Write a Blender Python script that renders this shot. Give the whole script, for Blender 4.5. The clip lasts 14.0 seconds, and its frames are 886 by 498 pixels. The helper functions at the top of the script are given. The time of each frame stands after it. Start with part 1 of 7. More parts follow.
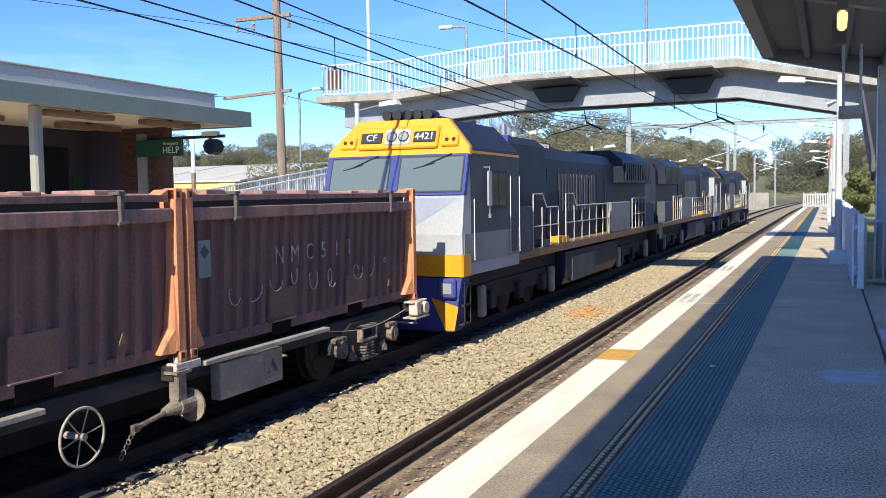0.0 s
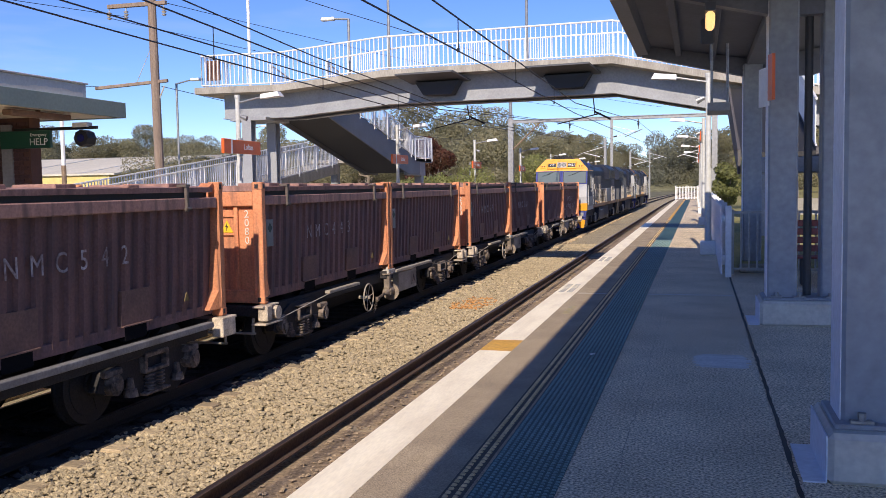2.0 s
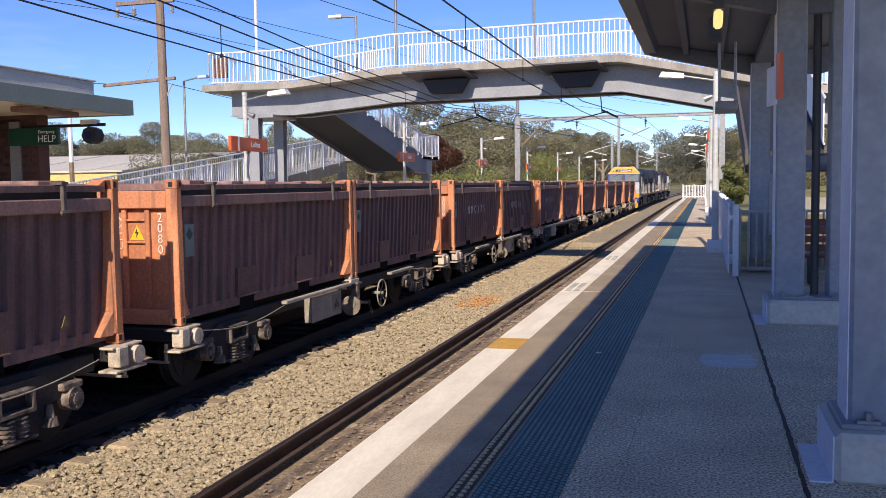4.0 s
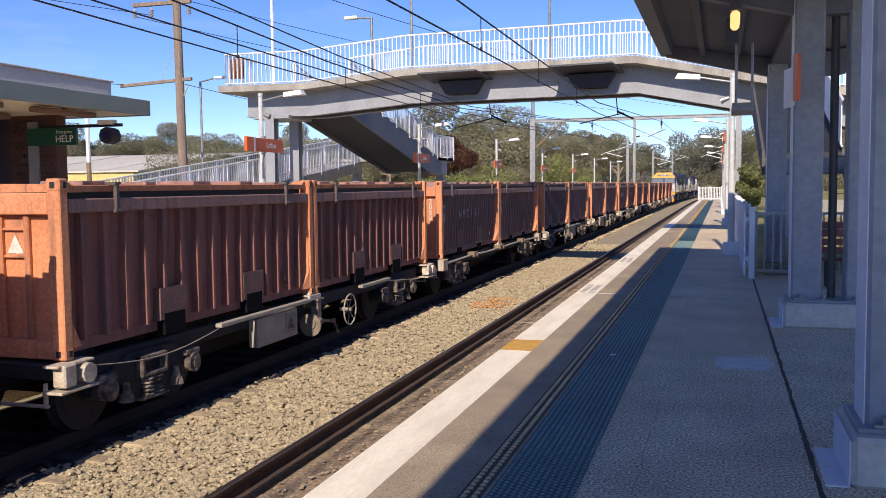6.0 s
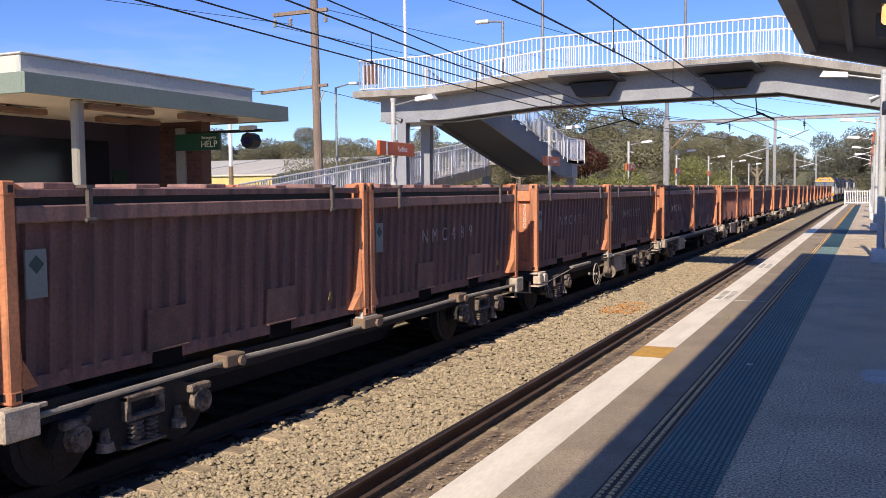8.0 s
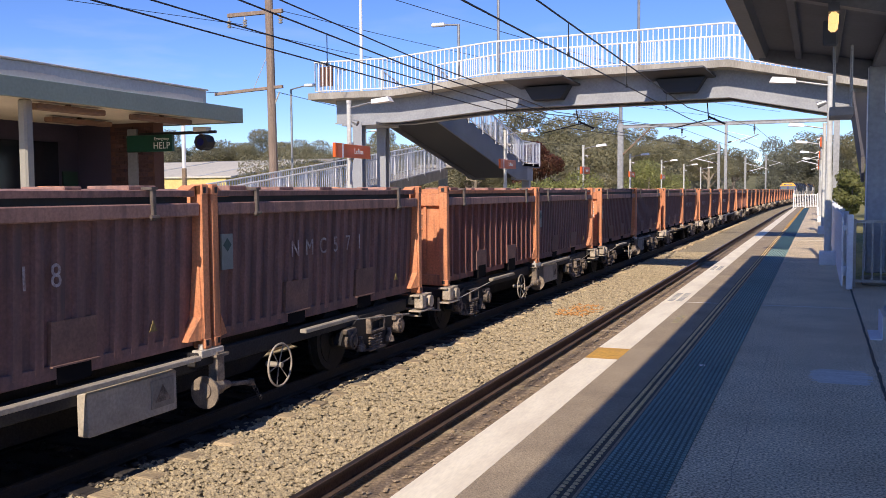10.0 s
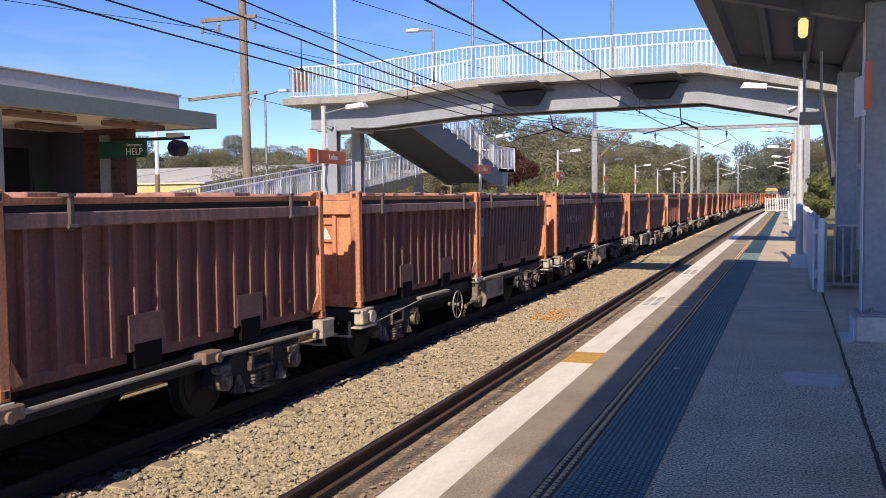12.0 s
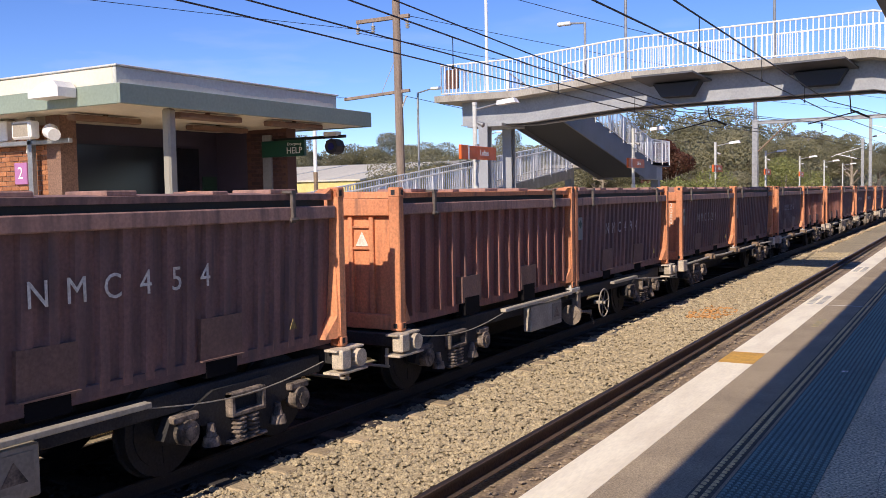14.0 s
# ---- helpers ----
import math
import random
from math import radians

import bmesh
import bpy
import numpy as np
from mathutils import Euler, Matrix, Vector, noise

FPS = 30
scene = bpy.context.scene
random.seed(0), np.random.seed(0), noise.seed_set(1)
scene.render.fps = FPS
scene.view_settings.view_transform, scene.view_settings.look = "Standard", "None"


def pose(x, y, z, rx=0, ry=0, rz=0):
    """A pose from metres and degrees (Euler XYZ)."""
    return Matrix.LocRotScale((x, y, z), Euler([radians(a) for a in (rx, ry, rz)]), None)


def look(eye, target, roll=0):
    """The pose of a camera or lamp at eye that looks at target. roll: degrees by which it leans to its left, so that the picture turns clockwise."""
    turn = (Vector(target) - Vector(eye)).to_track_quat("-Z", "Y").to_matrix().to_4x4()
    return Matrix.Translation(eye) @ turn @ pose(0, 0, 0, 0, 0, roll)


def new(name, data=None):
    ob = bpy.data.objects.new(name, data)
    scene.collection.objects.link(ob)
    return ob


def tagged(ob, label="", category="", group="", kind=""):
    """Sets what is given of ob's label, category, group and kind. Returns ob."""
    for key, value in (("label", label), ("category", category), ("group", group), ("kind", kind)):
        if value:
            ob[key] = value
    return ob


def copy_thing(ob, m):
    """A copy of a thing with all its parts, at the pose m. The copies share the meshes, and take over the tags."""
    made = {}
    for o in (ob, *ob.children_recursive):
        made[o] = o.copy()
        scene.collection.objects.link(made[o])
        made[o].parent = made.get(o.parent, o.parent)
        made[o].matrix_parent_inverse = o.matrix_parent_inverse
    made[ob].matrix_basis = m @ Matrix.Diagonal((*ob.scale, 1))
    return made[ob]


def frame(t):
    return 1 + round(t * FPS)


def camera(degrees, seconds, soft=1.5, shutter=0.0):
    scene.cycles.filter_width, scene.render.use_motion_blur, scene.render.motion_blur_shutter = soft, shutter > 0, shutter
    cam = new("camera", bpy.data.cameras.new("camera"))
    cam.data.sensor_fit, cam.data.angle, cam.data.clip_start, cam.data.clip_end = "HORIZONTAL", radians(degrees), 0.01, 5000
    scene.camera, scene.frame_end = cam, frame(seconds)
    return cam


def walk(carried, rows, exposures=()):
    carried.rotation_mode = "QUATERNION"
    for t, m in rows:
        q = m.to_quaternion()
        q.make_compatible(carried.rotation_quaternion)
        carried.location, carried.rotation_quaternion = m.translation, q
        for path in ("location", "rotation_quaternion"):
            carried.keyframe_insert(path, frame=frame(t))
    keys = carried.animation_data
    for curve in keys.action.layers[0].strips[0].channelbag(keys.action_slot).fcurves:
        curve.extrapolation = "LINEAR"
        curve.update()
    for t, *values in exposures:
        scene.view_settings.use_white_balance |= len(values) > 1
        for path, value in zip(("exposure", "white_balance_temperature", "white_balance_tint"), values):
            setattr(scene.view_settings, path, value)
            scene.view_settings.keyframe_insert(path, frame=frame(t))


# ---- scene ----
# ---------------------------------------------------------------- camera
cam = camera(51.84, 14.0, soft=0.85, shutter=0.0)
EYE = (0.0, 0.0, 1.6)
# seconds, pitch, roll, yaw of a camera held in the hand on the platform
PATH = [
    (0, -3.40, 0.86, 22.88), (0.1, -3.46, 0.87, 21.55), (0.3, -3.62, 0.90, 19.45), (0.5, -3.70, 0.93, 18.05), (1, -4.01, 1.17, 16.45), (1.5, -4.00, 1.10, 15.85),
    (2, -3.93, 0.95, 15.63), (2.5, -3.94, 0.88, 15.63), (3, -4.00, 0.86, 15.99), (4.2, -4.05, 0.78, 16.05),
    (5.5, -4.04, 0.69, 16.20), (6, -3.97, 0.59, 16.98), (6.5, -4.07, 0.43, 18.09), (7, -4.02, 0.58, 20.08),
    (7.5, -3.81, 0.70, 23.04), (7.7, -3.78, 0.68, 24.5), (8.7, -3.65, 0.5, 25.4), (9.8, -3.56, 0.42, 23.1),
    (10, -3.55, 0.42, 22.34), (10.5, -3.53, 0.44, 21.46),
    (11, -3.50, 0.51, 21.29), (11.5, -3.38, 0.57, 20.95), (12, -3.23, 0.63, 20.79), (12.5, -3.04, 0.69, 20.65),
    (13, -3.15, 0.63, 20.64), (13.5, -3.36, 0.70, 21.31), (13.7, -3.37, 0.78, 23.1), (13.8, -3.37, 0.88, 25.1), (13.9, -3.37, 0.95, 27.4), (14, -3.38, 1.04, 30.22)]
EXPOSURE = [(0, 1.06, 6450, 6), (0.3, 0.85, 6550, 8), (0.6, 0.66, 6700, 12), (1.0, 0.63, 6950, 17), (14, 0.63, 6950, 17)]
walk(cam, [(t, pose(*EYE, 90 + p, r, w)) for t, p, r, w in PATH], exposures=EXPOSURE)

# ---------------------------------------------------------------- daylight
SUN_FROM = Vector((0.095, -1.5, 1.0))
world = bpy.data.worlds.new("sky")
scene.world = world
world.use_nodes = True
_n, _l = world.node_tree.nodes, world.node_tree.links
sky = _n.new("ShaderNodeTexSky")
sky.sky_type, sky.sun_disc = "NISHITA", False
sky.sun_elevation, sky.sun_rotation = math.atan2(1.0, 1.51), math.pi - 0.08
sky.altitude, sky.air_density, sky.dust_density, sky.ozone_density = 2500, 1.0, 0.7, 6.0
deep = _n.new("ShaderNodeHueSaturation")
deep.inputs["Hue"].default_value, deep.inputs["Saturation"].default_value = 0.513, 1.13
_l.new(sky.outputs[0], deep.inputs["Color"])
# a few faint clouds low above the hills
_co, _mp, _nz, _rg, _mx = (_n.new("ShaderNode" + k) for k in ("TexCoord", "Mapping", "TexNoise", "MapRange", "Mix"))
_mp.inputs["Scale"].default_value = (3.0, 3.0, 16.0)
_nz.inputs["Scale"].default_value, _nz.inputs["Detail"].default_value = 1.6, 7
_rg.inputs[1].default_value, _rg.inputs[2].default_value, _rg.inputs[4].default_value = 0.56, 0.74, 0.25
_mx.data_type = "RGBA"
_mx.inputs[7].default_value = (5.2, 5.5, 6.2, 1)
_l.new(_co.outputs["Generated"], _mp.inputs[0])
_l.new(_mp.outputs[0], _nz.inputs[0])
_l.new(_nz.outputs[0], _rg.inputs[0])
_sp, _lo, _hi = _n.new("ShaderNodeSeparateXYZ"), _n.new("ShaderNodeMapRange"), _n.new("ShaderNodeMath")
_lo.inputs[1].default_value, _lo.inputs[2].default_value = 0.24, 0.10
_hi.operation = "MULTIPLY"
_l.new(_co.outputs["Generated"], _sp.inputs[0])
_l.new(_sp.outputs[2], _lo.inputs[0])
_l.new(_lo.outputs[0], _hi.inputs[0])
_l.new(_rg.outputs[0], _hi.inputs[1])
_l.new(_hi.outputs[0], _mx.inputs[0])
_l.new(deep.outputs[0], _mx.inputs[6])
_l.new(_mx.outputs[2], _n["Background"].inputs[0])
_n["Background"].inputs[1].default_value = 0.111
sun = new("sun", bpy.data.lights.new("sun", "SUN"))
sun.data.energy, sun.data.angle, sun.data.color = 3.4, radians(0.53), (1.0, 0.925, 0.79)
sun.matrix_world = look(SUN_FROM * 30, (0, 0, 0))


# ---------------------------------------------------------------- materials
def mat(name, c1, c2=None, rough=0.8, metal=0.0, s1=1.2, s2=35.0, spread=0.35, bump=0.15, stretch=(1, 1, 1),
        rand=0.0, amount=0.5, emit=0.0, coat=0.0, sharp=0.2):
    """Two colours mixed by a large noise, a fine grain that darkens and lightens, a bump from the grain."""
    m = bpy.data.materials.new(name)
    m.use_nodes = True
    n, l = m.node_tree.nodes, m.node_tree.links
    b = n["Principled BSDF"]
    b.inputs["Roughness"].default_value, b.inputs["Metallic"].default_value = rough, metal
    b.inputs["Coat Weight"].default_value = coat
    co = n.new("ShaderNodeTexCoord")
    mp = n.new("ShaderNodeMapping")
    mp.inputs["Scale"].default_value = stretch
    l.new(co.outputs["Object"], mp.inputs[0])
    vec = mp.outputs[0]
    if rand:
        info = n.new("ShaderNodeObjectInfo")
        add = n.new("ShaderNodeVectorMath")
        add.operation = "MULTIPLY_ADD"
        add.inputs[1].default_value = (37, 53, 71)
        l.new(info.outputs["Random"], add.inputs[0])
        l.new(vec, add.inputs[2])
        vec = add.outputs[0]
    big, fine = n.new("ShaderNodeTexNoise"), n.new("ShaderNodeTexNoise")
    big.inputs["Scale"].default_value, big.inputs["Detail"].default_value = s1, 6
    fine.inputs["Scale"].default_value, fine.inputs["Detail"].default_value = s2, 4
    l.new(vec, big.inputs[0])
    l.new(vec, fine.inputs[0])
    ramp = n.new("ShaderNodeMapRange")
    ramp.inputs[1].default_value, ramp.inputs[2].default_value = amount - 0.18, amount + 0.18
    l.new(big.outputs[0], ramp.inputs[0])
    mix = n.new("ShaderNodeMix")
    mix.data_type = "RGBA"
    mix.inputs[6].default_value, mix.inputs[7].default_value = (*c1, 1), (*(c2 or c1), 1)
    l.new(ramp.outputs[0], mix.inputs[0])
    grain = n.new("ShaderNodeMapRange")
    grain.inputs[1].default_value, grain.inputs[2].default_value = 0.5 - sharp, 0.5 + sharp
    grain.inputs[3].default_value, grain.inputs[4].default_value = 1 - spread, 1 + spread
    l.new(fine.outputs[0], grain.inputs[0])
    mul = n.new("ShaderNodeVectorMath")
    mul.operation = "SCALE"
    l.new(mix.outputs[2], mul.inputs[0])
    l.new(grain.outputs[0], mul.inputs["Scale"])
    out = mul.outputs[0]
    if rand:
        hv = n.new("ShaderNodeHueSaturation")
        mr = n.new("ShaderNodeMapRange")
        mr.inputs[3].default_value, mr.inputs[4].default_value = 1 - rand, 1 + rand
        l.new(info.outputs["Random"], mr.inputs[0])
        l.new(mr.outputs[0], hv.inputs["Value"])
        l.new(out, hv.inputs["Color"])
        out = hv.outputs[0]
    l.new(out, b.inputs["Base Color"])
    if bump:
        bp = n.new("ShaderNodeBump")
        bp.inputs["Strength"].default_value, bp.inputs["Distance"].default_value = bump, 0.02
        l.new(fine.outputs[0], bp.inputs["Height"])
        l.new(bp.outputs[0], b.inputs["Normal"])
    if emit:
        b.inputs["Emission Color"].default_value, b.inputs["Emission Strength"].default_value = (*c1, 1), emit
    return m


def paint_streaked(name, paint, rust, dirt, streak=0.5):
    """Old container paint: rust patches, vertical dirt streaks and grime, each container a little different."""
    m = mat(name, paint, rust, rough=0.75, s1=1.6, s2=30, spread=0.18, bump=0.12, rand=0.14, amount=0.52)
    n, l = m.node_tree.nodes, m.node_tree.links
    b = n["Principled BSDF"]
    src = b.inputs["Base Color"].links[0].from_socket
    co = n.new("ShaderNodeTexCoord")
    mp = n.new("ShaderNodeMapping")
    mp.inputs["Scale"].default_value = (3.0, 3.4, 0.35)
    info = n.new("ShaderNodeObjectInfo")
    add = n.new("ShaderNodeVectorMath")
    add.operation = "MULTIPLY_ADD"
    add.inputs[1].default_value = (91, 17, 43)
    l.new(co.outputs["Object"], mp.inputs[0])
    l.new(info.outputs["Random"], add.inputs[0])
    l.new(mp.outputs[0], add.inputs[2])
    nz = n.new("ShaderNodeTexNoise")
    nz.inputs["Scale"].default_value, nz.inputs["Detail"].default_value = 2.2, 8
    l.new(add.outputs[0], nz.inputs[0])
    r = n.new("ShaderNodeMapRange")
    r.inputs[1].default_value, r.inputs[2].default_value = 0.62 - 0.35 * streak, 0.72
    r.inputs[4].default_value = 0.9
    l.new(nz.outputs[0], r.inputs[0])
    mx = n.new("ShaderNodeMix")
    mx.data_type = "RGBA"
    mx.inputs[7].default_value = (*dirt, 1)
    l.new(r.outputs[0], mx.inputs[0])
    l.new(src, mx.inputs[6])
    l.new(mx.outputs[2], b.inputs["Base Color"])
    return m


def glassy(name, tint, rough=0.05):
    m = bpy.data.materials.new(name)
    m.use_nodes = True
    b = m.node_tree.nodes["Principled BSDF"]
    b.inputs["Base Color"].default_value, b.inputs["Roughness"].default_value = (*tint, 1), rough
    b.inputs["IOR"].default_value = 1.5
    b.inputs["Coat Weight"].default_value = 0.6
    return m


BALLAST = mat("ballast", (0.39, 0.32, 0.205), (0.31, 0.26, 0.175), rough=0.95, s1=0.9, s2=26, spread=0.55, bump=0.9)
STONE = mat("stone", (0.43, 0.345, 0.215), (0.35, 0.29, 0.19), rough=0.92, s1=7, s2=60, spread=0.3, bump=0.25, amount=0.5)
DIRT = mat("oily_dirt", (0.36, 0.265, 0.17), (0.20, 0.145, 0.095), rough=0.95, s1=1.6, s2=26, spread=0.45, bump=0.7)
TIMBER_OLD = mat("weathered_sleeper", (0.50, 0.385, 0.235), (0.36, 0.28, 0.18), rough=0.92, s1=2, s2=14, stretch=(1, 8, 8), spread=0.4, bump=0.5, rand=0.25)
# the train's shade on the ballast, put into a dark stone colour
TRAIN_SHADE = mat("shaded_stone", (0.06, 0.05, 0.043), (0.035, 0.03, 0.028), rough=0.9, s1=6, s2=60, spread=0.3, bump=0.2)
RUST_RAIL = mat("rail_web_rust", (0.10, 0.06, 0.042), (0.065, 0.042, 0.032), rough=0.85, s1=1.5, s2=40, bump=0.2)
# far rails carry the same shade as a darker colour
SHADED_RAIL = mat("shaded_rail", (0.03, 0.022, 0.018), (0.02, 0.016, 0.014), rough=0.8, s1=1.5, s2=40, bump=0.2)
RAIL_TOP = mat("worn_rail_head", (0.11, 0.085, 0.07), (0.07, 0.055, 0.048), rough=0.45, metal=0.6, s1=0.8, s2=10, spread=0.1, bump=0, stretch=(6, 1, 1))
CONCRETE = mat("platform_asphalt", (0.72, 0.59, 0.41), (0.55, 0.45, 0.31), rough=0.92, s1=1.4, s2=62, spread=0.85, bump=0.55, sharp=0.22)
EDGE_ASPHALT = mat("edge_asphalt", (0.40, 0.315, 0.21), (0.30, 0.235, 0.16), rough=0.95, s1=1.6, s2=110, spread=0.4, bump=0.25, sharp=0.2)
CONCRETE_LIGHT = mat("old_concrete", (0.36, 0.34, 0.30), (0.25, 0.235, 0.205), rough=0.9, s1=0.8, s2=30, spread=0.22, bump=0.25)
WHITE_LINE = mat("worn_white_paint", (0.96, 0.87, 0.67), (0.76, 0.66, 0.50), rough=0.7, s1=2.2, s2=26, spread=0.06, bump=0.15, stretch=(2.2, 0.5, 1), amount=0.60)
YELLOW_LINE = mat("yellow_line_paint", (0.68, 0.37, 0.06), (0.50, 0.27, 0.06), rough=0.7, s1=5, s2=30, spread=0.15, bump=0.1, amount=0.6)
TACTILE = mat("blue_tactile", (0.024, 0.072, 0.074), (0.034, 0.088, 0.088), rough=0.65, s1=0.7, s2=45, spread=0.3, bump=0.1)
TACTILE_TAN = mat("tan_tactile", (0.68, 0.48, 0.23), (0.55, 0.40, 0.21), rough=0.7, s1=2, s2=45, spread=0.3, bump=0.1)
GREY_STEEL = mat("grey_blue_steel_paint", (0.30, 0.315, 0.335), (0.24, 0.25, 0.27), rough=0.55, s1=1.4, s2=18, spread=0.1, bump=0.04, amount=0.6)
GALV = mat("galvanised_steel", (0.36, 0.365, 0.365), (0.26, 0.265, 0.265), rough=0.45, metal=0.55, s1=6, s2=40, spread=0.12, bump=0.03)
WHITE_STEEL = mat("white_steel_paint", (0.80, 0.80, 0.79), (0.70, 0.70, 0.68), rough=0.5, s1=2, s2=25, spread=0.06, bump=0.03)
CREAM = mat("cream_paint", (0.74, 0.69, 0.58), (0.66, 0.61, 0.51), rough=0.7, s1=1, s2=20, spread=0.06, bump=0.03)
GREEN_FASCIA = mat("green_grey_fascia", (0.25, 0.31, 0.25), (0.215, 0.27, 0.22), rough=0.6, s1=1, s2=20, spread=0.08, bump=0.02)
ROOF_METAL = mat("pale_roof_sheet", (0.62, 0.63, 0.60), (0.50, 0.51, 0.48), rough=0.5, s1=1.2, s2=14, spread=0.1, bump=0.03)
BRICK = mat("orange_brown_brick", (0.40, 0.17, 0.075), (0.30, 0.115, 0.055), rough=0.9, s1=3, s2=30, spread=0.25, bump=0.2, rand=0.28)
MORTAR = mat("mortar", (0.42, 0.36, 0.28), (0.34, 0.29, 0.23), rough=0.95, s1=4, s2=40, spread=0.12)
ORANGE_SIGN = mat("orange_sign", (0.72, 0.13, 0.025), rough=0.4, s1=2, s2=20, spread=0.05, bump=0)
WHITE_INK = mat("white_lettering", (0.8, 0.8, 0.78), rough=0.5, spread=0.05, bump=0)
GREEN_SIGN = mat("dark_green_sign", (0.012, 0.075, 0.05), rough=0.35, spread=0.05, bump=0)
PURPLE_SIGN = mat("purple_sign", (0.42, 0.17, 0.36), rough=0.4, spread=0.05, bump=0)
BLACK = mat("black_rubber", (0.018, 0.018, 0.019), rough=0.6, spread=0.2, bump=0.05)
DARK_VOID = mat("dark_window_glass", (0.015, 0.017, 0.024), rough=0.12, spread=0.1, bump=0)
WOOD_POLE = mat("weathered_pole", (0.30, 0.225, 0.175), (0.20, 0.15, 0.12), rough=0.9, s1=1.5, s2=18, stretch=(6, 6, 0.6), spread=0.3, bump=0.4)
WOOD_BATTEN = mat("brown_light_batten", (0.20, 0.115, 0.075), (0.15, 0.085, 0.06), rough=0.6, s1=2, s2=20, spread=0.15, bump=0.05)
PAINT_OLD = paint_streaked("dirty_brown_container_paint", (0.225, 0.112, 0.096), (0.17, 0.088, 0.078), (0.095, 0.063, 0.063), 0.5)
PAINT_RED = paint_streaked("red_oxide_container_paint", (0.30, 0.12, 0.088), (0.24, 0.10, 0.08), (0.14, 0.076, 0.068), 0.4)
PAINT_ORANGE = paint_streaked("orange_container_frame_paint", (0.68, 0.275, 0.13), (0.55, 0.205, 0.095), (0.24, 0.115, 0.075), 0.24)
PAINT_RAIL = paint_streaked("brown_top_rail_paint", (0.36, 0.20, 0.16), (0.27, 0.15, 0.125), (0.13, 0.082, 0.075), 0.42)
PATCH = mat("worn_pocket_plate", (0.21, 0.115, 0.088), (0.155, 0.086, 0.07), rough=0.8, s1=4, s2=30, spread=0.2, bump=0.1, rand=0.15)
STENCIL = mat("faded_white_stencil", (0.47, 0.43, 0.43), (0.24, 0.16, 0.15), rough=0.8, s1=9, s2=50, spread=0.3, bump=0, rand=0.2, amount=0.5)
STENCIL_BRIGHT = mat("white_stencil", (0.72, 0.66, 0.58), (0.55, 0.45, 0.36), rough=0.8, s1=12, s2=50, spread=0.2, bump=0, amount=0.62)
WARN_YELLOW = mat("warning_yellow", (0.75, 0.50, 0.03), rough=0.5, spread=0.05, bump=0)
WAGON_DARK = mat("grimy_wagon_steel", (0.020, 0.019, 0.020), (0.030, 0.027, 0.026), rough=0.85, s1=3, s2=40, spread=0.35, bump=0.2, rand=0.2)
WAGON_DUST = mat("dusty_cast_steel", (0.05, 0.042, 0.036), (0.29, 0.225, 0.175), rough=0.9, s1=9, s2=50, spread=0.3, bump=0.2, rand=0.2, amount=0.52)
WAGON_GREY = mat("dusty_grey_panel", (0.42, 0.37, 0.295), (0.29, 0.255, 0.205), rough=0.8, s1=3, s2=30, spread=0.15, bump=0.05, rand=0.15)
TAN_SEAT = mat("tan_dusty_casting", (0.58, 0.49, 0.375), (0.33, 0.275, 0.21), rough=0.85, s1=7, s2=50, spread=0.25, bump=0.15, rand=0.2, amount=0.55)
LIGHT_METAL = mat("pale_worn_steel", (0.55, 0.51, 0.44), (0.40, 0.36, 0.30), rough=0.6, s1=8, s2=40, spread=0.2, bump=0.1)
LOCO_GREY = mat("loco_light_grey", (0.42, 0.43, 0.44), (0.34, 0.35, 0.36), rough=0.45, s1=1, s2=20, spread=0.08, bump=0.02)
LOCO_BLUE = mat("loco_dark_blue", (0.062, 0.078, 0.26), (0.05, 0.062, 0.21), rough=0.6, s1=1, s2=20, spread=0.08, bump=0.02)
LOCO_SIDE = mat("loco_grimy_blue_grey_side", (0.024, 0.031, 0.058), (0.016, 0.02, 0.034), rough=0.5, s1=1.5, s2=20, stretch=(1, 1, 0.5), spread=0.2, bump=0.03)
LOCO_CAB_SIDE = mat("loco_cab_side_grey", (0.105, 0.11, 0.12), (0.075, 0.08, 0.09), rough=0.6, s1=1.5, s2=20, spread=0.1, bump=0.02)
LOCO_YELLOW = mat("loco_yellow", (0.78, 0.355, 0.012), (0.68, 0.30, 0.014), rough=0.45, s1=1.5, s2=20, spread=0.07, bump=0.02)
for m in (LOCO_BLUE, LOCO_SIDE, LOCO_CAB_SIDE):
    m.node_tree.nodes["Principled BSDF"].inputs["Specular IOR Level"].default_value = 0.15
LOCO_SILVER = mat("loco_silver_grey", (0.24, 0.245, 0.24), (0.18, 0.185, 0.18), rough=0.5, s1=1.5, s2=20, spread=0.1, bump=0.02)
LOCO_PALE_BLUE = mat("loco_pale_blue_grey", (0.29, 0.32, 0.38), (0.25, 0.275, 0.33), rough=0.5, s1=1.5, s2=20, spread=0.08, bump=0.02)
LENS_RED = glassy("dark_red_lens", (0.12, 0.02, 0.012), 0.15)
LOCO_SILL = mat("rust_brown_sill_paint", (0.34, 0.20, 0.095), (0.24, 0.145, 0.075), rough=0.8, s1=3, s2=30, spread=0.2, bump=0.1)
LENS_GREY = glassy("grey_headlight_glass", (0.30, 0.30, 0.29), 0.12)
LOCO_RUST = mat("loco_dusty_sill", (0.27, 0.19, 0.12), (0.19, 0.13, 0.09), rough=0.8, s1=3, s2=30, spread=0.2, bump=0.1)
# raised base colour stands in for sky reflected in the windscreen
WINDSCREEN = glassy("pale_windscreen_glass", (0.13, 0.165, 0.165), 0.1)
LAMP_GLASS = glassy("lamp_lens", (0.75, 0.75, 0.72), 0.15)
